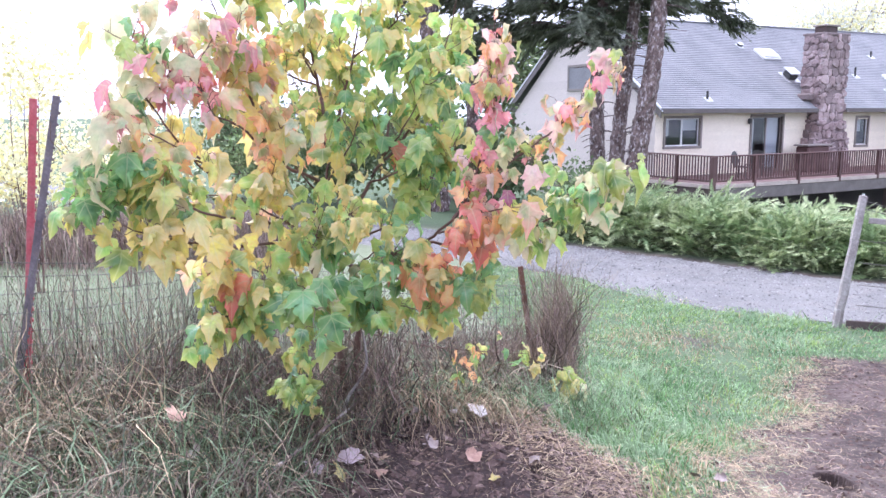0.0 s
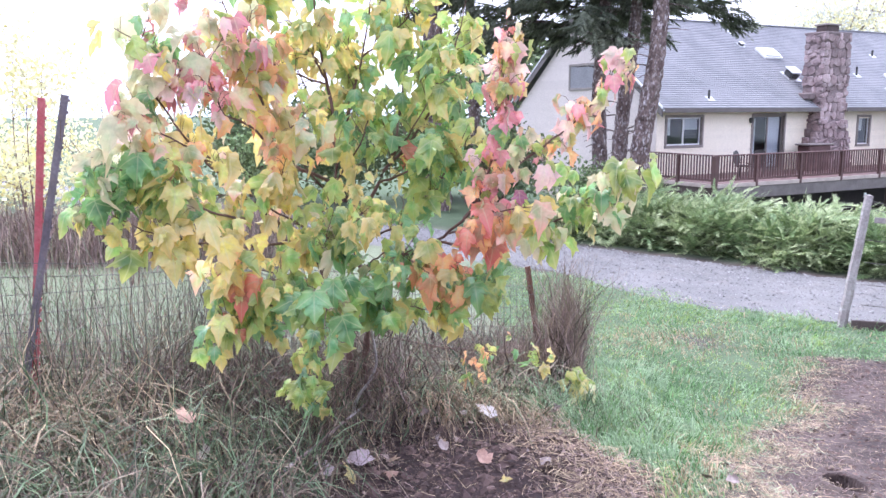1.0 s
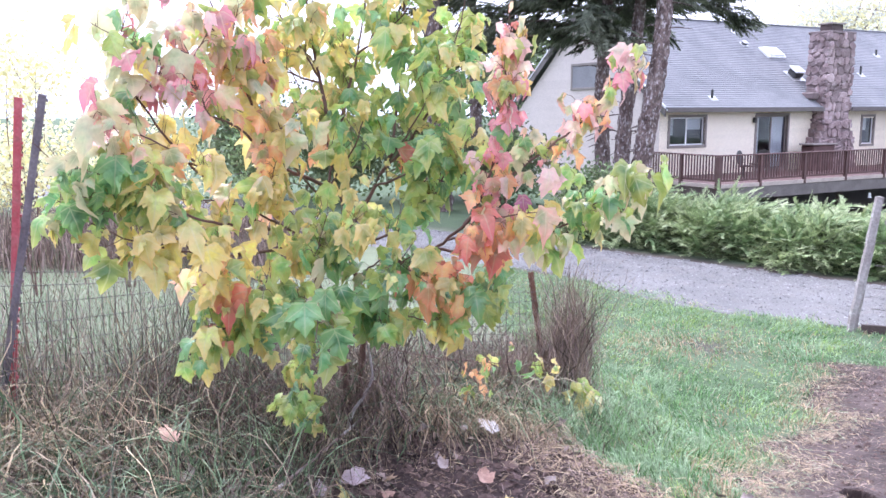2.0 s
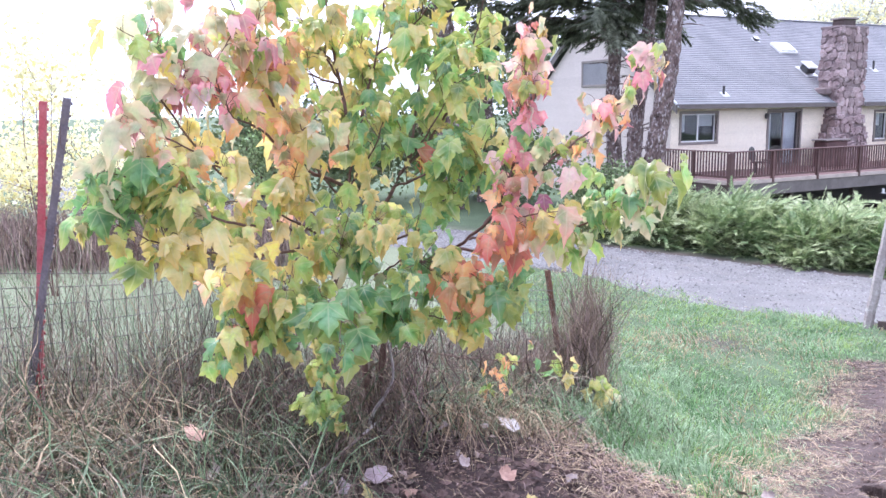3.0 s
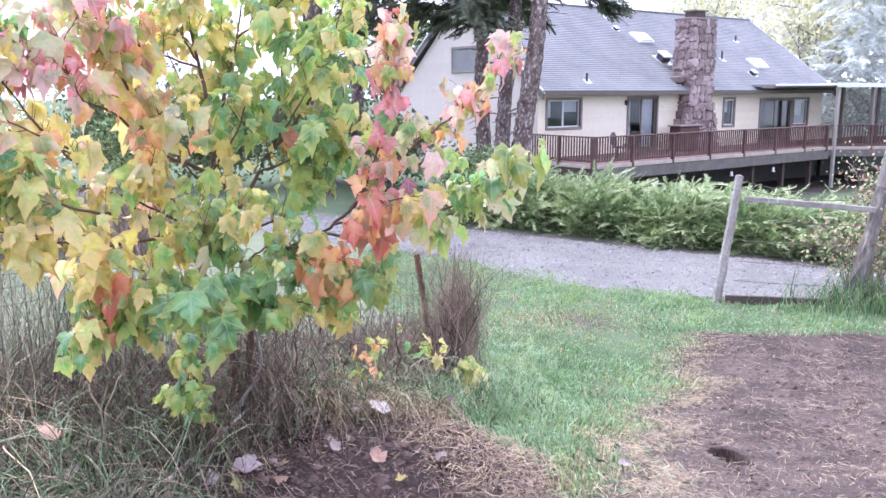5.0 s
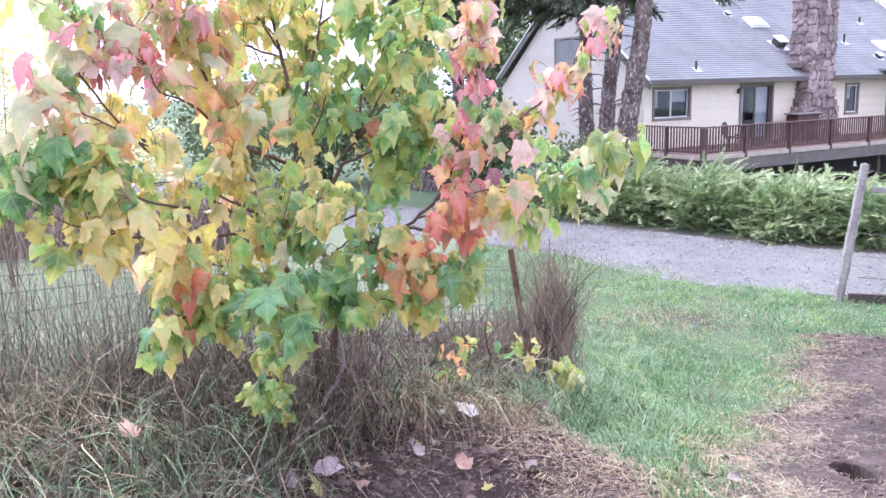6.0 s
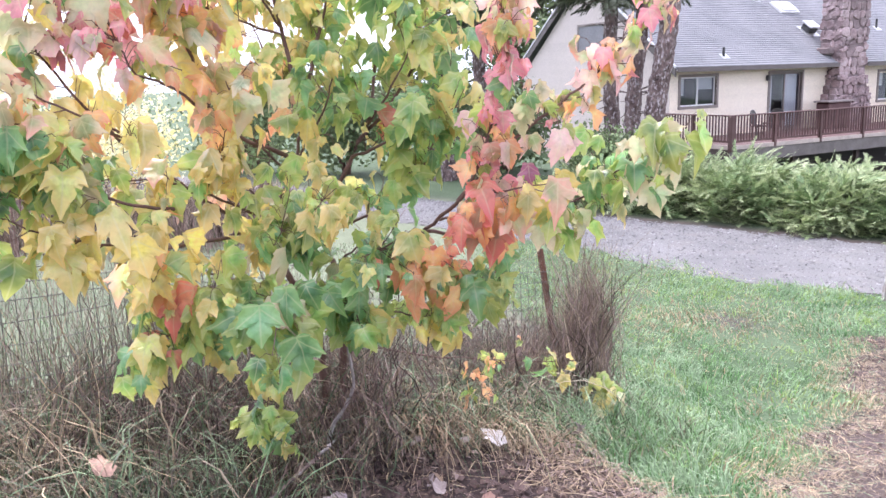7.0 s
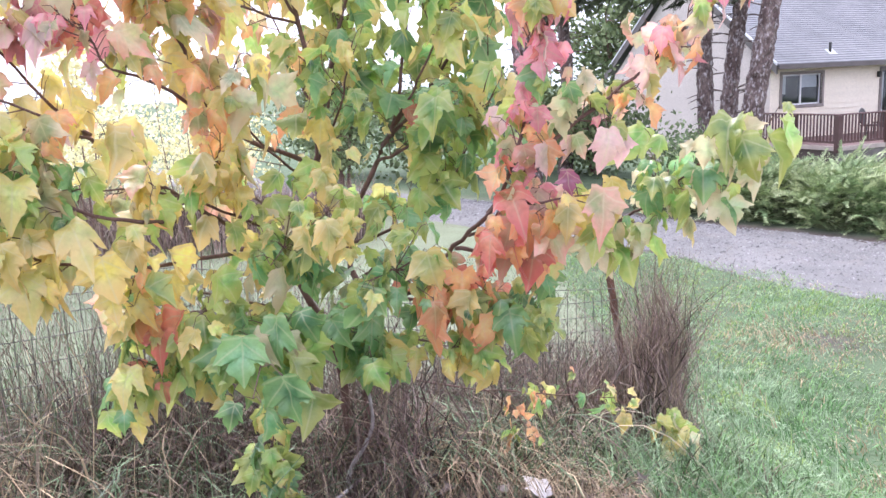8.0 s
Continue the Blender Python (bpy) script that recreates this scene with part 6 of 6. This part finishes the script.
# roof in lapped shingle courses
def slope(b_low, z_low, b_high, z_high, ua, ub):
    """The boarded roof slope under the shingles."""
    bm = bmesh.new()
    q = [[bm.verts.new(HOUSE @ Vector((u, b, z + d))) for b, z in ((b_low, z_low), (b_high, z_high))] for d in (0.0, -0.06) for u in (ua, ub)]
    for f in ((0, 1), (2, 3), (0, 2), (1, 3)):
        bm.faces.new((q[f[0]][0], q[f[1]][0], q[f[1]][1], q[f[0]][1]))
    return bm


def courses(parent, b_low, z_low, b_high, z_high, ua, ub, step=0.14):
    """Lapped shingle courses, each one piece with its row of tabs."""
    n = int(math.hypot(b_high - b_low, z_high - z_low) / step)
    db, dz = (b_high - b_low) / n, (z_high - z_low) / n
    made = []
    for odd in (0, 1):
        v, f = [], []
        cut = 62
        for j in range(cut + odd):
            a = ua + (ub - ua) * max(0, j - odd * 0.5) / cut
            c = ua + (ub - ua) * min(cut, j + 1 - odd * 0.5) / cut - 0.006
            i = len(v)
            v += [(u, b, z) for u in (a, c) for b, z in ((0, 0.034), (db * 1.05, dz * 1.05 + 0.006), (0, 0.002))]
            f += [(i, i + 3, i + 4, i + 1), (i + 2, i + 5, i + 3, i), (i, i + 1, i + 2), (i + 3, i + 5, i + 4)]
        me = bpy.data.meshes.new("shingle_course")
        me.from_pydata(v, [], f)
        me.materials.append(SHINGLE)
        made.append(me)
    for k in range(n):
        piece("shingle_course", made[k % 2], parent, HOUSE @ Matrix.Translation((0, b_low + db * k, z_low + dz * k)))


roof = part("roof", slope(-0.5, EAVE + 0.10, RIDGE_B, RIDGE + 0.05, U0 - 0.20, U1 + 0.4), SHINGLE, house)
courses(roof, -0.5, EAVE + 0.10, RIDGE_B, RIDGE + 0.05, U0 - 0.20, U1 + 0.4)
part("back_roof", slope(DEEP_B + 0.5, EAVE + 0.10, RIDGE_B, RIDGE + 0.05, U0 - 0.20, U1 + 0.4), SHINGLE, house)
part("ridge_cap", hbox((U0 - 0.20, RIDGE_B - 0.12, RIDGE + 0.03), (U1 + 0.4, RIDGE_B + 0.12, RIDGE + 0.09), 0.02), SHINGLE, house)
for a, b in ((U0 - 0.20, 7.98), (9.76, U1 + 0.4)):
    trough = hbox((a, -0.63, EAVE - 0.06), (b, -0.615, EAVE + 0.10))
    part("gutter", hbox((a, -0.615, EAVE - 0.06), (b, -0.50, EAVE - 0.045), 0.0, trough), GUTTER, house, "dark taupe rain gutter")
part("soffit", hbox((U0 - 0.20, -0.50, EAVE - 0.03), (U1 + 0.4, 0.0, EAVE)), TRIM, house)
# Rake boards coloured dark to stand for the shadow under the overhang.
for nm, u in (("bargeboard", U0 - 0.22), ("bargeboard", U1 + 0.40)):
    for sgn in (0, 1):
        bm = bmesh.new()
        e = (-0.5, EAVE) if not sgn else (DEEP_B + 0.5, EAVE)
        pr = [(e[0], e[1] - 0.22), (RIDGE_B, RIDGE - 0.28), (RIDGE_B, RIDGE + 0.02), (e[0], e[1] + 0.08)]
        ring = [[bm.verts.new(HOUSE @ Vector((u + du, b, z))) for b, z in pr] for du in (0, 0.05)]
        bm.faces.new(ring[0])
        bm.faces.new(ring[1][::-1])
        for k in range(4):
            bm.faces.new((ring[0][k], ring[1][k], ring[1][(k + 1) % 4], ring[0][(k + 1) % 4]))
        part(nm, bm, GUTTER, house)
        bm = bmesh.new()
        pr = [(e[0], e[1] + 0.085), (RIDGE_B, RIDGE + 0.025), (RIDGE_B, RIDGE + 0.10), (e[0], e[1] + 0.16)]
        ring = [[bm.verts.new(HOUSE @ Vector((u + du, b, z))) for b, z in pr] for du in (-0.02, 0.05)]
        bm.faces.new(ring[0])
        bm.faces.new(ring[1][::-1])
        for k in range(4):
            bm.faces.new((ring[0][k], ring[1][k], ring[1][(k + 1) % 4], ring[0][(k + 1) % 4]))
        part("drip_edge", bm, METAL, house, "pale metal drip edge")


def glazing(nm, u0, u1, z0, z1, panes, sash, trim=0.10, curtain=False):
    """A window or sliding door: taupe trim round the opening, sashes and panes inside it."""
    bm = bmesh.new()
    for a, b in (((u0 - trim, -0.06, z1), (u1 + trim, 0.04, z1 + trim)), ((u0 - trim, -0.07, z0 - trim), (u1 + trim, 0.04, z0)), ((u0 - trim, -0.06, z0), (u0, 0.04, z1)), ((u1, -0.06, z0), (u1 + trim, 0.04, z1))):
        hbox(a, b, 0.008, bm)
    win = part(nm, bm, TRIM, house, "taupe-trimmed " + nm.replace("_", " "))
    w = (u1 - u0) / panes
    for k in range(panes):
        a, c = u0 + k * w, u0 + (k + 1) * w
        s = 0.05
        bm = bmesh.new()
        off = 0.03 * (k % 2)
        for p, q in (((a, 0.02 + off, z0), (a + s, 0.07 + off, z1)), ((c - s, 0.02 + off, z0), (c, 0.07 + off, z1)), ((a + s, 0.02 + off, z0), (c - s, 0.07 + off, z0 + s)), ((a + s, 0.02 + off, z1 - s), (c - s, 0.07 + off, z1))):
            hbox(p, q, 0, bm)
        part("sash", bm, sash, win)
        pn = part("pane", hbox((a + s, 0.042 + off, z0 + s), (c - s, 0.048 + off, z1 - s)), GLASS, win)
        pn.visible_shadow = False
    return win


glazing("window", *OPEN[0], 2, WHITE)
glazing("sliding_door", *OPEN[1], 2, TRIM)
glazing("window", *OPEN[2], 1, WHITE)
glazing("sliding_door", *OPEN[3], 2, TRIM)
glazing("window", *OPEN[4], 1, WHITE)
# Pale cloths behind the glass; most stand for reflections in the panes.
part("curtain", hbox((5.66, 0.16, -0.7), (6.42, 0.20, 1.35)), CLOTH, house, "pale drape, also standing for pane reflections")
part("curtain", hbox((4.75, 0.16, -0.3), (5.0, 0.20, 1.30)), CLOTH, house, "pale drape, also standing for pane reflections")
part("curtain", hbox((0.05, 0.16, 0.70), (0.32, 0.20, 1.35)), CLOTH, house, "pale drape, also standing for pane reflections")
part("curtain", hbox((0.98, 0.16, 0.90), (1.74, 0.20, 1.35)), CLOTH, house, "pale drape, also standing for pane reflections")
part("blind", hbox((11.42, 0.30, 0.70), (12.08, 0.33, 1.28)), CLOTH, house, "pale sheet added behind the pane")
part("blind", hbox((17.4, 0.30, 0.45), (18.5, 0.33, 1.22)), CLOTH, house, "pale sheet added behind the pane")
# gable window
bm = bmesh.new()
for a, b in (((U0 - 0.07, 3.6, 3.5), (U0 + 0.0, 5.4, 3.6)), ((U0 - 0.07, 3.6, 2.5), (U0, 5.4, 2.6)), ((U0 - 0.07, 3.6, 2.6), (U0, 3.7, 3.5)), ((U0 - 0.07, 5.3, 2.6), (U0, 5.4, 3.5))):
    hbox(a, b, 0.008, bm)
gwin = part("window", bm, TRIM, house, "taupe-trimmed gable window")
part("pane", hbox((U0 - 0.045, 3.7, 2.6), (U0 - 0.035, 5.3, 3.5)), SHINGLE, gwin)
# wall lamp by the door
lamp = part("wall_lamp", hbox((4.40, -0.16, 1.12), (4.54, -0.03, 1.34), 0.03), DARKMETAL, house, "small dark wall lantern, unlit")


# chimney of rounded field stones
chim = part("chimney", hbox((8.05, -0.55, -1.2), (9.68, 0.40, 4.78), 0.03), MORTAR, house, "tall mottled field-stone chimney")
hbm = bmesh.new()
ring = [[hbm.verts.new(HOUSE @ Vector(q)) for q in ((a, -0.60 - out, z), (b, -0.60 - out, z), (b, 0.05, z), (a, 0.05, z))] for a, b, out, z in ((7.60, 10.10, 0.05, -1.2), (7.68, 10.02, 0.03, 0.05), (7.90, 9.80, 0.0, 0.65), (8.06, 9.67, -0.05, 1.25))]
for low, high in zip(ring, ring[1:]):
    for k in range(4):
        hbm.faces.new((low[k], low[(k + 1) % 4], high[(k + 1) % 4], high[k]))
hbm.faces.new(ring[-1])
part("chimney_foot", hbm, MORTAR, house)
crng = random.Random(8)
stone_me = []
for k in range(12):
    # an irregular slab with a flat split face and worn corners
    bm = bmesh.new()
    sides = crng.choice([6, 7, 8, 9])
    turned = crng.uniform(0, 6.28)
    for m in range(sides):
        a = turned + 6.283 * (m + crng.uniform(-0.28, 0.28)) / sides
        far = min(1 / max(abs(math.cos(a)), 0.01), 1 / max(abs(math.sin(a)), 0.01), 1.22) * crng.uniform(0.86, 1.06)
        for y, shrink in ((0.5, 1.0), (-0.25, 1.0), (-0.5 + crng.uniform(-0.08, 0.08), 0.86)):
            bm.verts.new((math.cos(a) * far * shrink, y, math.sin(a) * far * shrink))
    bmesh.ops.convex_hull(bm, input=bm.verts)
    me = bpy.data.meshes.new("stone")
    bmesh.ops.recalc_face_normals(bm, faces=bm.faces)
    bm.to_mesh(me)
    bm.free()
    me.materials.append(STONE)
    stone_me.append(me)


def stones(parent, start, along, width, z0, z1, depth):
    z = z0
    while z < z1 - 0.05:
        h = crng.uniform(0.15, 0.38)
        h = min(h, z1 - z)
        s = crng.uniform(-0.1, 0.0)
        while s < width - 0.05:
            w = min(crng.uniform(0.16, 0.55), width - s + 0.06)
            c = start + along * (s + w / 2)
            set_at = HOUSE @ Matrix.Translation((c.x, c.y, z + h / 2 + crng.uniform(-0.07, 0.07))) @ Euler((0, 0, math.atan2(along.y, along.x))).to_matrix().to_4x4() @ Euler((0, crng.uniform(-0.35, 0.35), 0)).to_matrix().to_4x4() @ Matrix.Diagonal((w * 0.53, depth * crng.uniform(0.8, 1.2), h * crng.uniform(0.50, 0.62), 1))
            piece("stone", crng.choice(stone_me), parent, set_at)
            s += w
        z += h


stones(chim, Vector((8.05, -0.55, 0)), Vector((1, 0, 0)), 1.63, 1.2, 4.75, 0.10)
stones(chim, Vector((8.05, 0.35, 0)), Vector((0, -1, 0)), 0.9, 1.2, 4.75, 0.10)
for a, b, z0, z1 in ((7.63, 10.07, -0.84, 0.1), (7.76, 9.93, 0.1, 0.45), (7.90, 9.80, 0.45, 0.80), (8.0, 9.72, 0.80, 1.2)):
    stones(chim, Vector((a, -0.61, 0)), Vector((1, 0, 0)), b - a, z0, z1, 0.14)
    stones(chim, Vector((a, 0.0, 0)), Vector((0, -1, 0)), 0.62, z0, z1, 0.14)
part("chimney_crown", hbox((8.01, -0.60, 4.74), (9.72, 0.44, 4.84), 0.02), MORTAR, house)
part("flue", hbox((8.42, -0.35, 4.84), (9.18, 0.2, 5.12), 0.02), BEAM, house, "square metal chimney cap")
part("flue_lid", hbox((8.36, -0.42, 5.12), (9.26, 0.27, 5.19), 0.01), TRIM, house)
part("chimney_shoulder", hbox((7.62, -0.30, 2.05), (8.05, 0.3, 2.35), 0.06), MORTAR, house)


# things on the roof
def roof_at(u, b, up=0.0):
    return HOUSE @ Matrix.Translation((u, b, EAVE + 0.10 + (b + 0.5) * (RIDGE + 0.05 - EAVE - 0.10) / (RIDGE_B + 0.5) + up)) @ Euler((math.atan2(RIDGE - EAVE, RIDGE_B + 0.5), 0, 0)).to_matrix().to_4x4()


for u, b in ((8.67, 2.82), (15.82, 1.30)):
    fr = part("skylight", box(bmesh.new(), (-0.55, -0.40, 0.0), (0.55, 0.40, 0.12), roof_at(u, b), 0.02), WHITE, house, "white-framed skylight")
    part("dome", box(bmesh.new(), (-0.48, -0.33, 0.12), (0.48, 0.33, 0.18), roof_at(u, b), 0.05), SKYLIGHT, fr)
for u, b, h in ((2.14, 0.0, 0.34), (7.8, 4.29, 0.28), (13.23, 1.55, 0.42), (16.4, 3.0, 0.3)):
    base = roof_at(u, b)
    p = base.translation
    vp = part("vent_pipe", tube("vent_pipe", [p, p + Vector((0, 0, h * 0.5)), p + Vector((0, 0, h))], 0.05, 0.05, DARKMETAL, 8), None, house)
    part("flashing", box(bmesh.new(), (-0.14, -0.16, 0.0), (0.22, 0.16, 0.03), base, 0.005), METAL, vp)
for u, b, s in ((8.48, 1.40, 0.95), (7.53, 3.41, 0.4), (14.37, 0.57, 0.55)):
    vp = part("roof_vent", box(bmesh.new(), (-0.28 * s, -0.24 * s, 0), (0.28 * s, 0.24 * s, 0.30 * s), roof_at(u, b), 0.05 * s), DARKMETAL, house)
    part("vent_hood", box(bmesh.new(), (-0.34 * s, -0.30 * s, 0.30 * s), (0.34 * s, 0.30 * s, 0.38 * s), roof_at(u, b), 0.03 * s), METAL, vp)
    part("flashing", box(bmesh.new(), (-0.42 * s, -0.45 * s, 0.0), (0.42 * s, 0.36 * s, 0.03), roof_at(u, b), 0.005), METAL, vp)

# porch roof on the far end
porch = thing("porch", HOUSE @ Vector((21, -1, FLOOR)), "flat-roofed covered porch at the end of the house", "porch")
part("porch_roof", hbox((13.2, -0.75, 1.86), (20.4, 4.0, 1.98), 0.01), SHINGLE, porch)
part("fascia", hbox((13.2, -0.82, 1.80), (20.4, -0.75, 2.0), 0.01), TRIM, porch)
part("wing_roof", hbox((14.2, -3.85, 1.90), (30.0, -0.83, 2.0), 0.01), WHITE, porch, "pale flat roof over the deck wing")
part("wing_roof", hbox((20.41, -0.83, 1.90), (30.0, 4.0, 2.0), 0.01), WHITE, porch)
part("fascia", hbox((14.2, -3.92, 1.83), (30.0, -3.853, 2.02), 0.01), WHITE, porch, "pale roof edge")
part("lower_wall", hbox((20.0, -0.2, -2.9), (30.0, 0.0, FLOOR - 0.11)), UNDERDECK, porch)
part("porch_post", hbox((14.49, -3.82, -2.75), (14.63, -3.68, 1.90), 0.01), PALEPOST, porch, "tall pale taupe post")
for u, b in ((17.8, -3.75), (22.5, -3.75), (21.0, -0.6), (24.9, -0.6), (28.8, -0.6)):
    part("porch_post", hbox((u - 0.08, b - 0.08, FLOOR), (u + 0.08, b + 0.08, 1.90), 0.01), TRIM, porch)

# ---- deck ----
DB, DL, DR = -3.60, -1.19, 14.4
deck = thing("deck", HOUSE @ Vector((DL, DB, -2.6)), "raised red-brown timber deck with baluster railing", "deck")
part("deck_floor", hbox((DL, DB, FLOOR - 0.10), (DR, -0.03, FLOOR)), DECKWOOD, deck)
part("edge_board", hbox((DL - 0.05, DB - 0.06, FLOOR - 0.14), (DR, DB - 0.003, FLOOR + 0.0), 0.008), DECKEDGE, deck, "pale edge board")
part("edge_board", hbox((DL - 0.05, DB, FLOOR - 0.14), (DL - 0.003, -0.03, FLOOR), 0.008), DECKEDGE, deck)
part("beam", hbox((DL, DB - 0.03, FLOOR - 0.56), (DR, DB + 0.07, FLOOR - 0.145), 0.008), RIMBEAM, deck, "weathered taupe rim beam")
part("beam", hbox((DL, DB + 0.08, FLOOR - 0.50), (DL + 0.08, -0.03, FLOOR - 0.145), 0.008), BEAM, deck)
RAIL = 0.10
part("top_rail", hbox((DL - 0.06, DB - 0.07, RAIL), (DR, DB + 0.07, RAIL + 0.045), 0.01), DECKWOOD, deck)
part("top_rail", hbox((DL - 0.06, DB + 0.07, RAIL), (DL + 0.08, -0.05, RAIL + 0.045), 0.01), DECKWOOD, deck)
part("bottom_rail", hbox((DL, DB - 0.02, FLOOR + 0.08), (DR, DB + 0.02, FLOOR + 0.15)), DECKWOOD, deck)
part("bottom_rail", hbox((DL - 0.02, DB, FLOOR + 0.08), (DL + 0.02, -0.05, FLOOR + 0.15)), DECKWOOD, deck)


def shared(nm, a, b, mat, bevel=0.0):
    bm = box(bmesh.new(), a, b, None, bevel)
    me = bpy.data.meshes.new(nm)
    bm.to_mesh(me)
    bm.free()
    me.materials.append(mat)
    return me


post_me = shared("rail_post", (-0.055, -0.055, -0.14), (0.055, 0.055, RAIL - FLOOR), DECKWOOD, 0.008)
bal_me = shared("baluster", (-0.02, -0.02, 0.15), (0.02, 0.02, RAIL - FLOOR), DECKWOOD)
corner_me = shared("corner_post", (-0.08, -0.08, -0.20), (0.08, 0.08, RAIL - FLOOR - 0.005), DECKWOOD, 0.01)
piece("corner_post", corner_me, deck, HOUSE @ Matrix.Translation((DL, DB, FLOOR)))
us = [DL + 2.0 + 2.29 * k for k in range(6)]
for u in us:
    piece("rail_post", post_me, deck, HOUSE @ Matrix.Translation((u, DB - 0.02, FLOOR)))
u = DL + 0.16
while u < DR - 0.1:
    if min(abs(u - q) for q in us) > 0.07:
        piece("baluster", bal_me, deck, HOUSE @ Matrix.Translation((u, DB, FLOOR)))
    u += 0.135
b = DB + 0.15
while b < -0.1:
    piece("baluster", bal_me, deck, HOUSE @ Matrix.Translation((DL, b, FLOOR)))
    b += 0.135
for b in (DB + 1.7, -0.1):
    piece("rail_post", post_me, deck, HOUSE @ Matrix.Translation((DL - 0.02, b, FLOOR)))
for u in (DL + 0.3, 2.2, 5.6, 8.9, 11.2, 13.4):
    part("support_post", hbox((u - 0.08, DB + 0.25, -2.75), (u + 0.08, DB + 0.41, FLOOR - 0.15), 0.01), BEAM, deck)


# the deck turns outwards at its far corner
WING = HOUSE @ Matrix.Translation((DR, DB, 0)) @ pose(0, 0, 0, 0, 0, -37.5)
bm = bmesh.new()
plan = [(DR + 0.004, DB + 0.02), (DR + 4.76, DB - 3.63), (25.0, DB - 3.63), (25.0, -0.03), (DR + 0.004, -0.03)]
ring = [[bm.verts.new(HOUSE @ Vector((u, b, z))) for u, b in plan] for z in (FLOOR - 0.10, FLOOR)]
bm.faces.new(ring[0])
bm.faces.new(ring[1])
for k in range(5):
    bm.faces.new((ring[0][k], ring[0][(k + 1) % 5], ring[1][(k + 1) % 5], ring[1][k]))
part("wing_floor", bm, DECKWOOD, deck)
part("edge_board", box(bmesh.new(), (0.0, -0.07, FLOOR - 0.14), (6.0, -0.01, FLOOR + 0.0), WING, 0.008), DECKEDGE, deck)
part("beam", box(bmesh.new(), (0.0, -0.04, FLOOR - 0.46), (6.0, 0.06, FLOOR - 0.145), WING, 0.008), RIMBEAM, deck)
part("top_rail", box(bmesh.new(), (0.06, -0.07, RAIL), (6.0, 0.07, RAIL + 0.045), WING, 0.01), DECKWOOD, deck)
part("bottom_rail", box(bmesh.new(), (0.0, -0.02, FLOOR + 0.08), (6.0, 0.02, FLOOR + 0.15), WING), DECKWOOD, deck)
for k in range(1, 4):
    piece("rail_post", post_me, deck, WING @ Matrix.Translation((1.9 * k, -0.02, FLOOR)))
for k in range(1, 44):
    if abs(0.135 * k % 1.9 - 0.95) < 0.88:
        piece("baluster", bal_me, deck, WING @ Matrix.Translation((0.135 * k, 0, FLOOR)))
piece("corner_post", corner_me, deck, HOUSE @ Matrix.Translation((DR - 0.3, DB - 0.01, FLOOR)))


# hanging feeders under the deck edge
def feeder(u, z):
    p = HOUSE @ Vector((u, DB - 0.05, z))
    top = thing("bird_feeder", p, "small pale feeder hanging under the deck edge", "bird feeder", "feeders under the deck")
    part("cord", tube("cord", [p + Vector((0, 0, 0.16)), p + Vector((0, 0, 0.25)), p + Vector((0, 0, 0.34))], 0.006, 0.006, WIRE, 4), None, top)
    part("tube", tube("tube", [p, p + Vector((0, 0, 0.08)), p + Vector((0, 0, 0.16))], 0.05, 0.05, WHITE, 10), None, top)
    bm = bmesh.new()
    bmesh.ops.create_cone(bm, cap_ends=True, segments=12, radius1=0.09, radius2=0.07, depth=0.03, matrix=Matrix.Translation(p))
    part("tray", bm, METAL, top)


feeder(6.9, -1.70)
feeder(9.9, -1.70)


# things on the deck
def deck_chair(u, b, turn):
    m = HOUSE @ Matrix.Translation((u, b, FLOOR)) @ pose(0, 0, 0, 0, 0, turn)
    top = thing("patio_chair", m.translation, "dark metal patio chair on the deck", "chair", "patio chairs")
    part("seat", box(bmesh.new(), (-0.26, -0.26, 0.40), (0.26, 0.26, 0.45), m, 0.015), BEAM, top)
    bm = bmesh.new()
    bmesh.ops.create_circle(bm, cap_ends=True, segments=14, radius=0.30, matrix=m @ Matrix.Translation((0, 0.27, 0.70)) @ pose(0, 0, 0, 80))
    bmesh.ops.solidify(bm, geom=bm.faces, thickness=0.03)
    part("backrest", bm, DARKMETAL, top)
    for sx, sy in ((-0.23, -0.23), (0.23, -0.23), (-0.23, 0.23), (0.23, 0.23)):
        part("leg", box(bmesh.new(), (sx - 0.015, sy - 0.015, 0), (sx + 0.015, sy + 0.015, 0.41), m), DARKMETAL, top)


deck_chair(3.3, -1.4, 160)
deck_chair(2.0, -2.0, 20)
grill = thing("covered_grill", HOUSE @ Vector((7.2, -1.0, FLOOR)), "dark reddish covered grill beside the chimney", "grill")
part("cabinet", hbox((6.55, -1.3, FLOOR), (7.9, -0.7, 0.20), 0.05), DECKWOOD, grill)
part("counter", hbox((6.45, -1.36, 0.20), (8.0, -0.66, 0.27), 0.02), TRIM, grill)
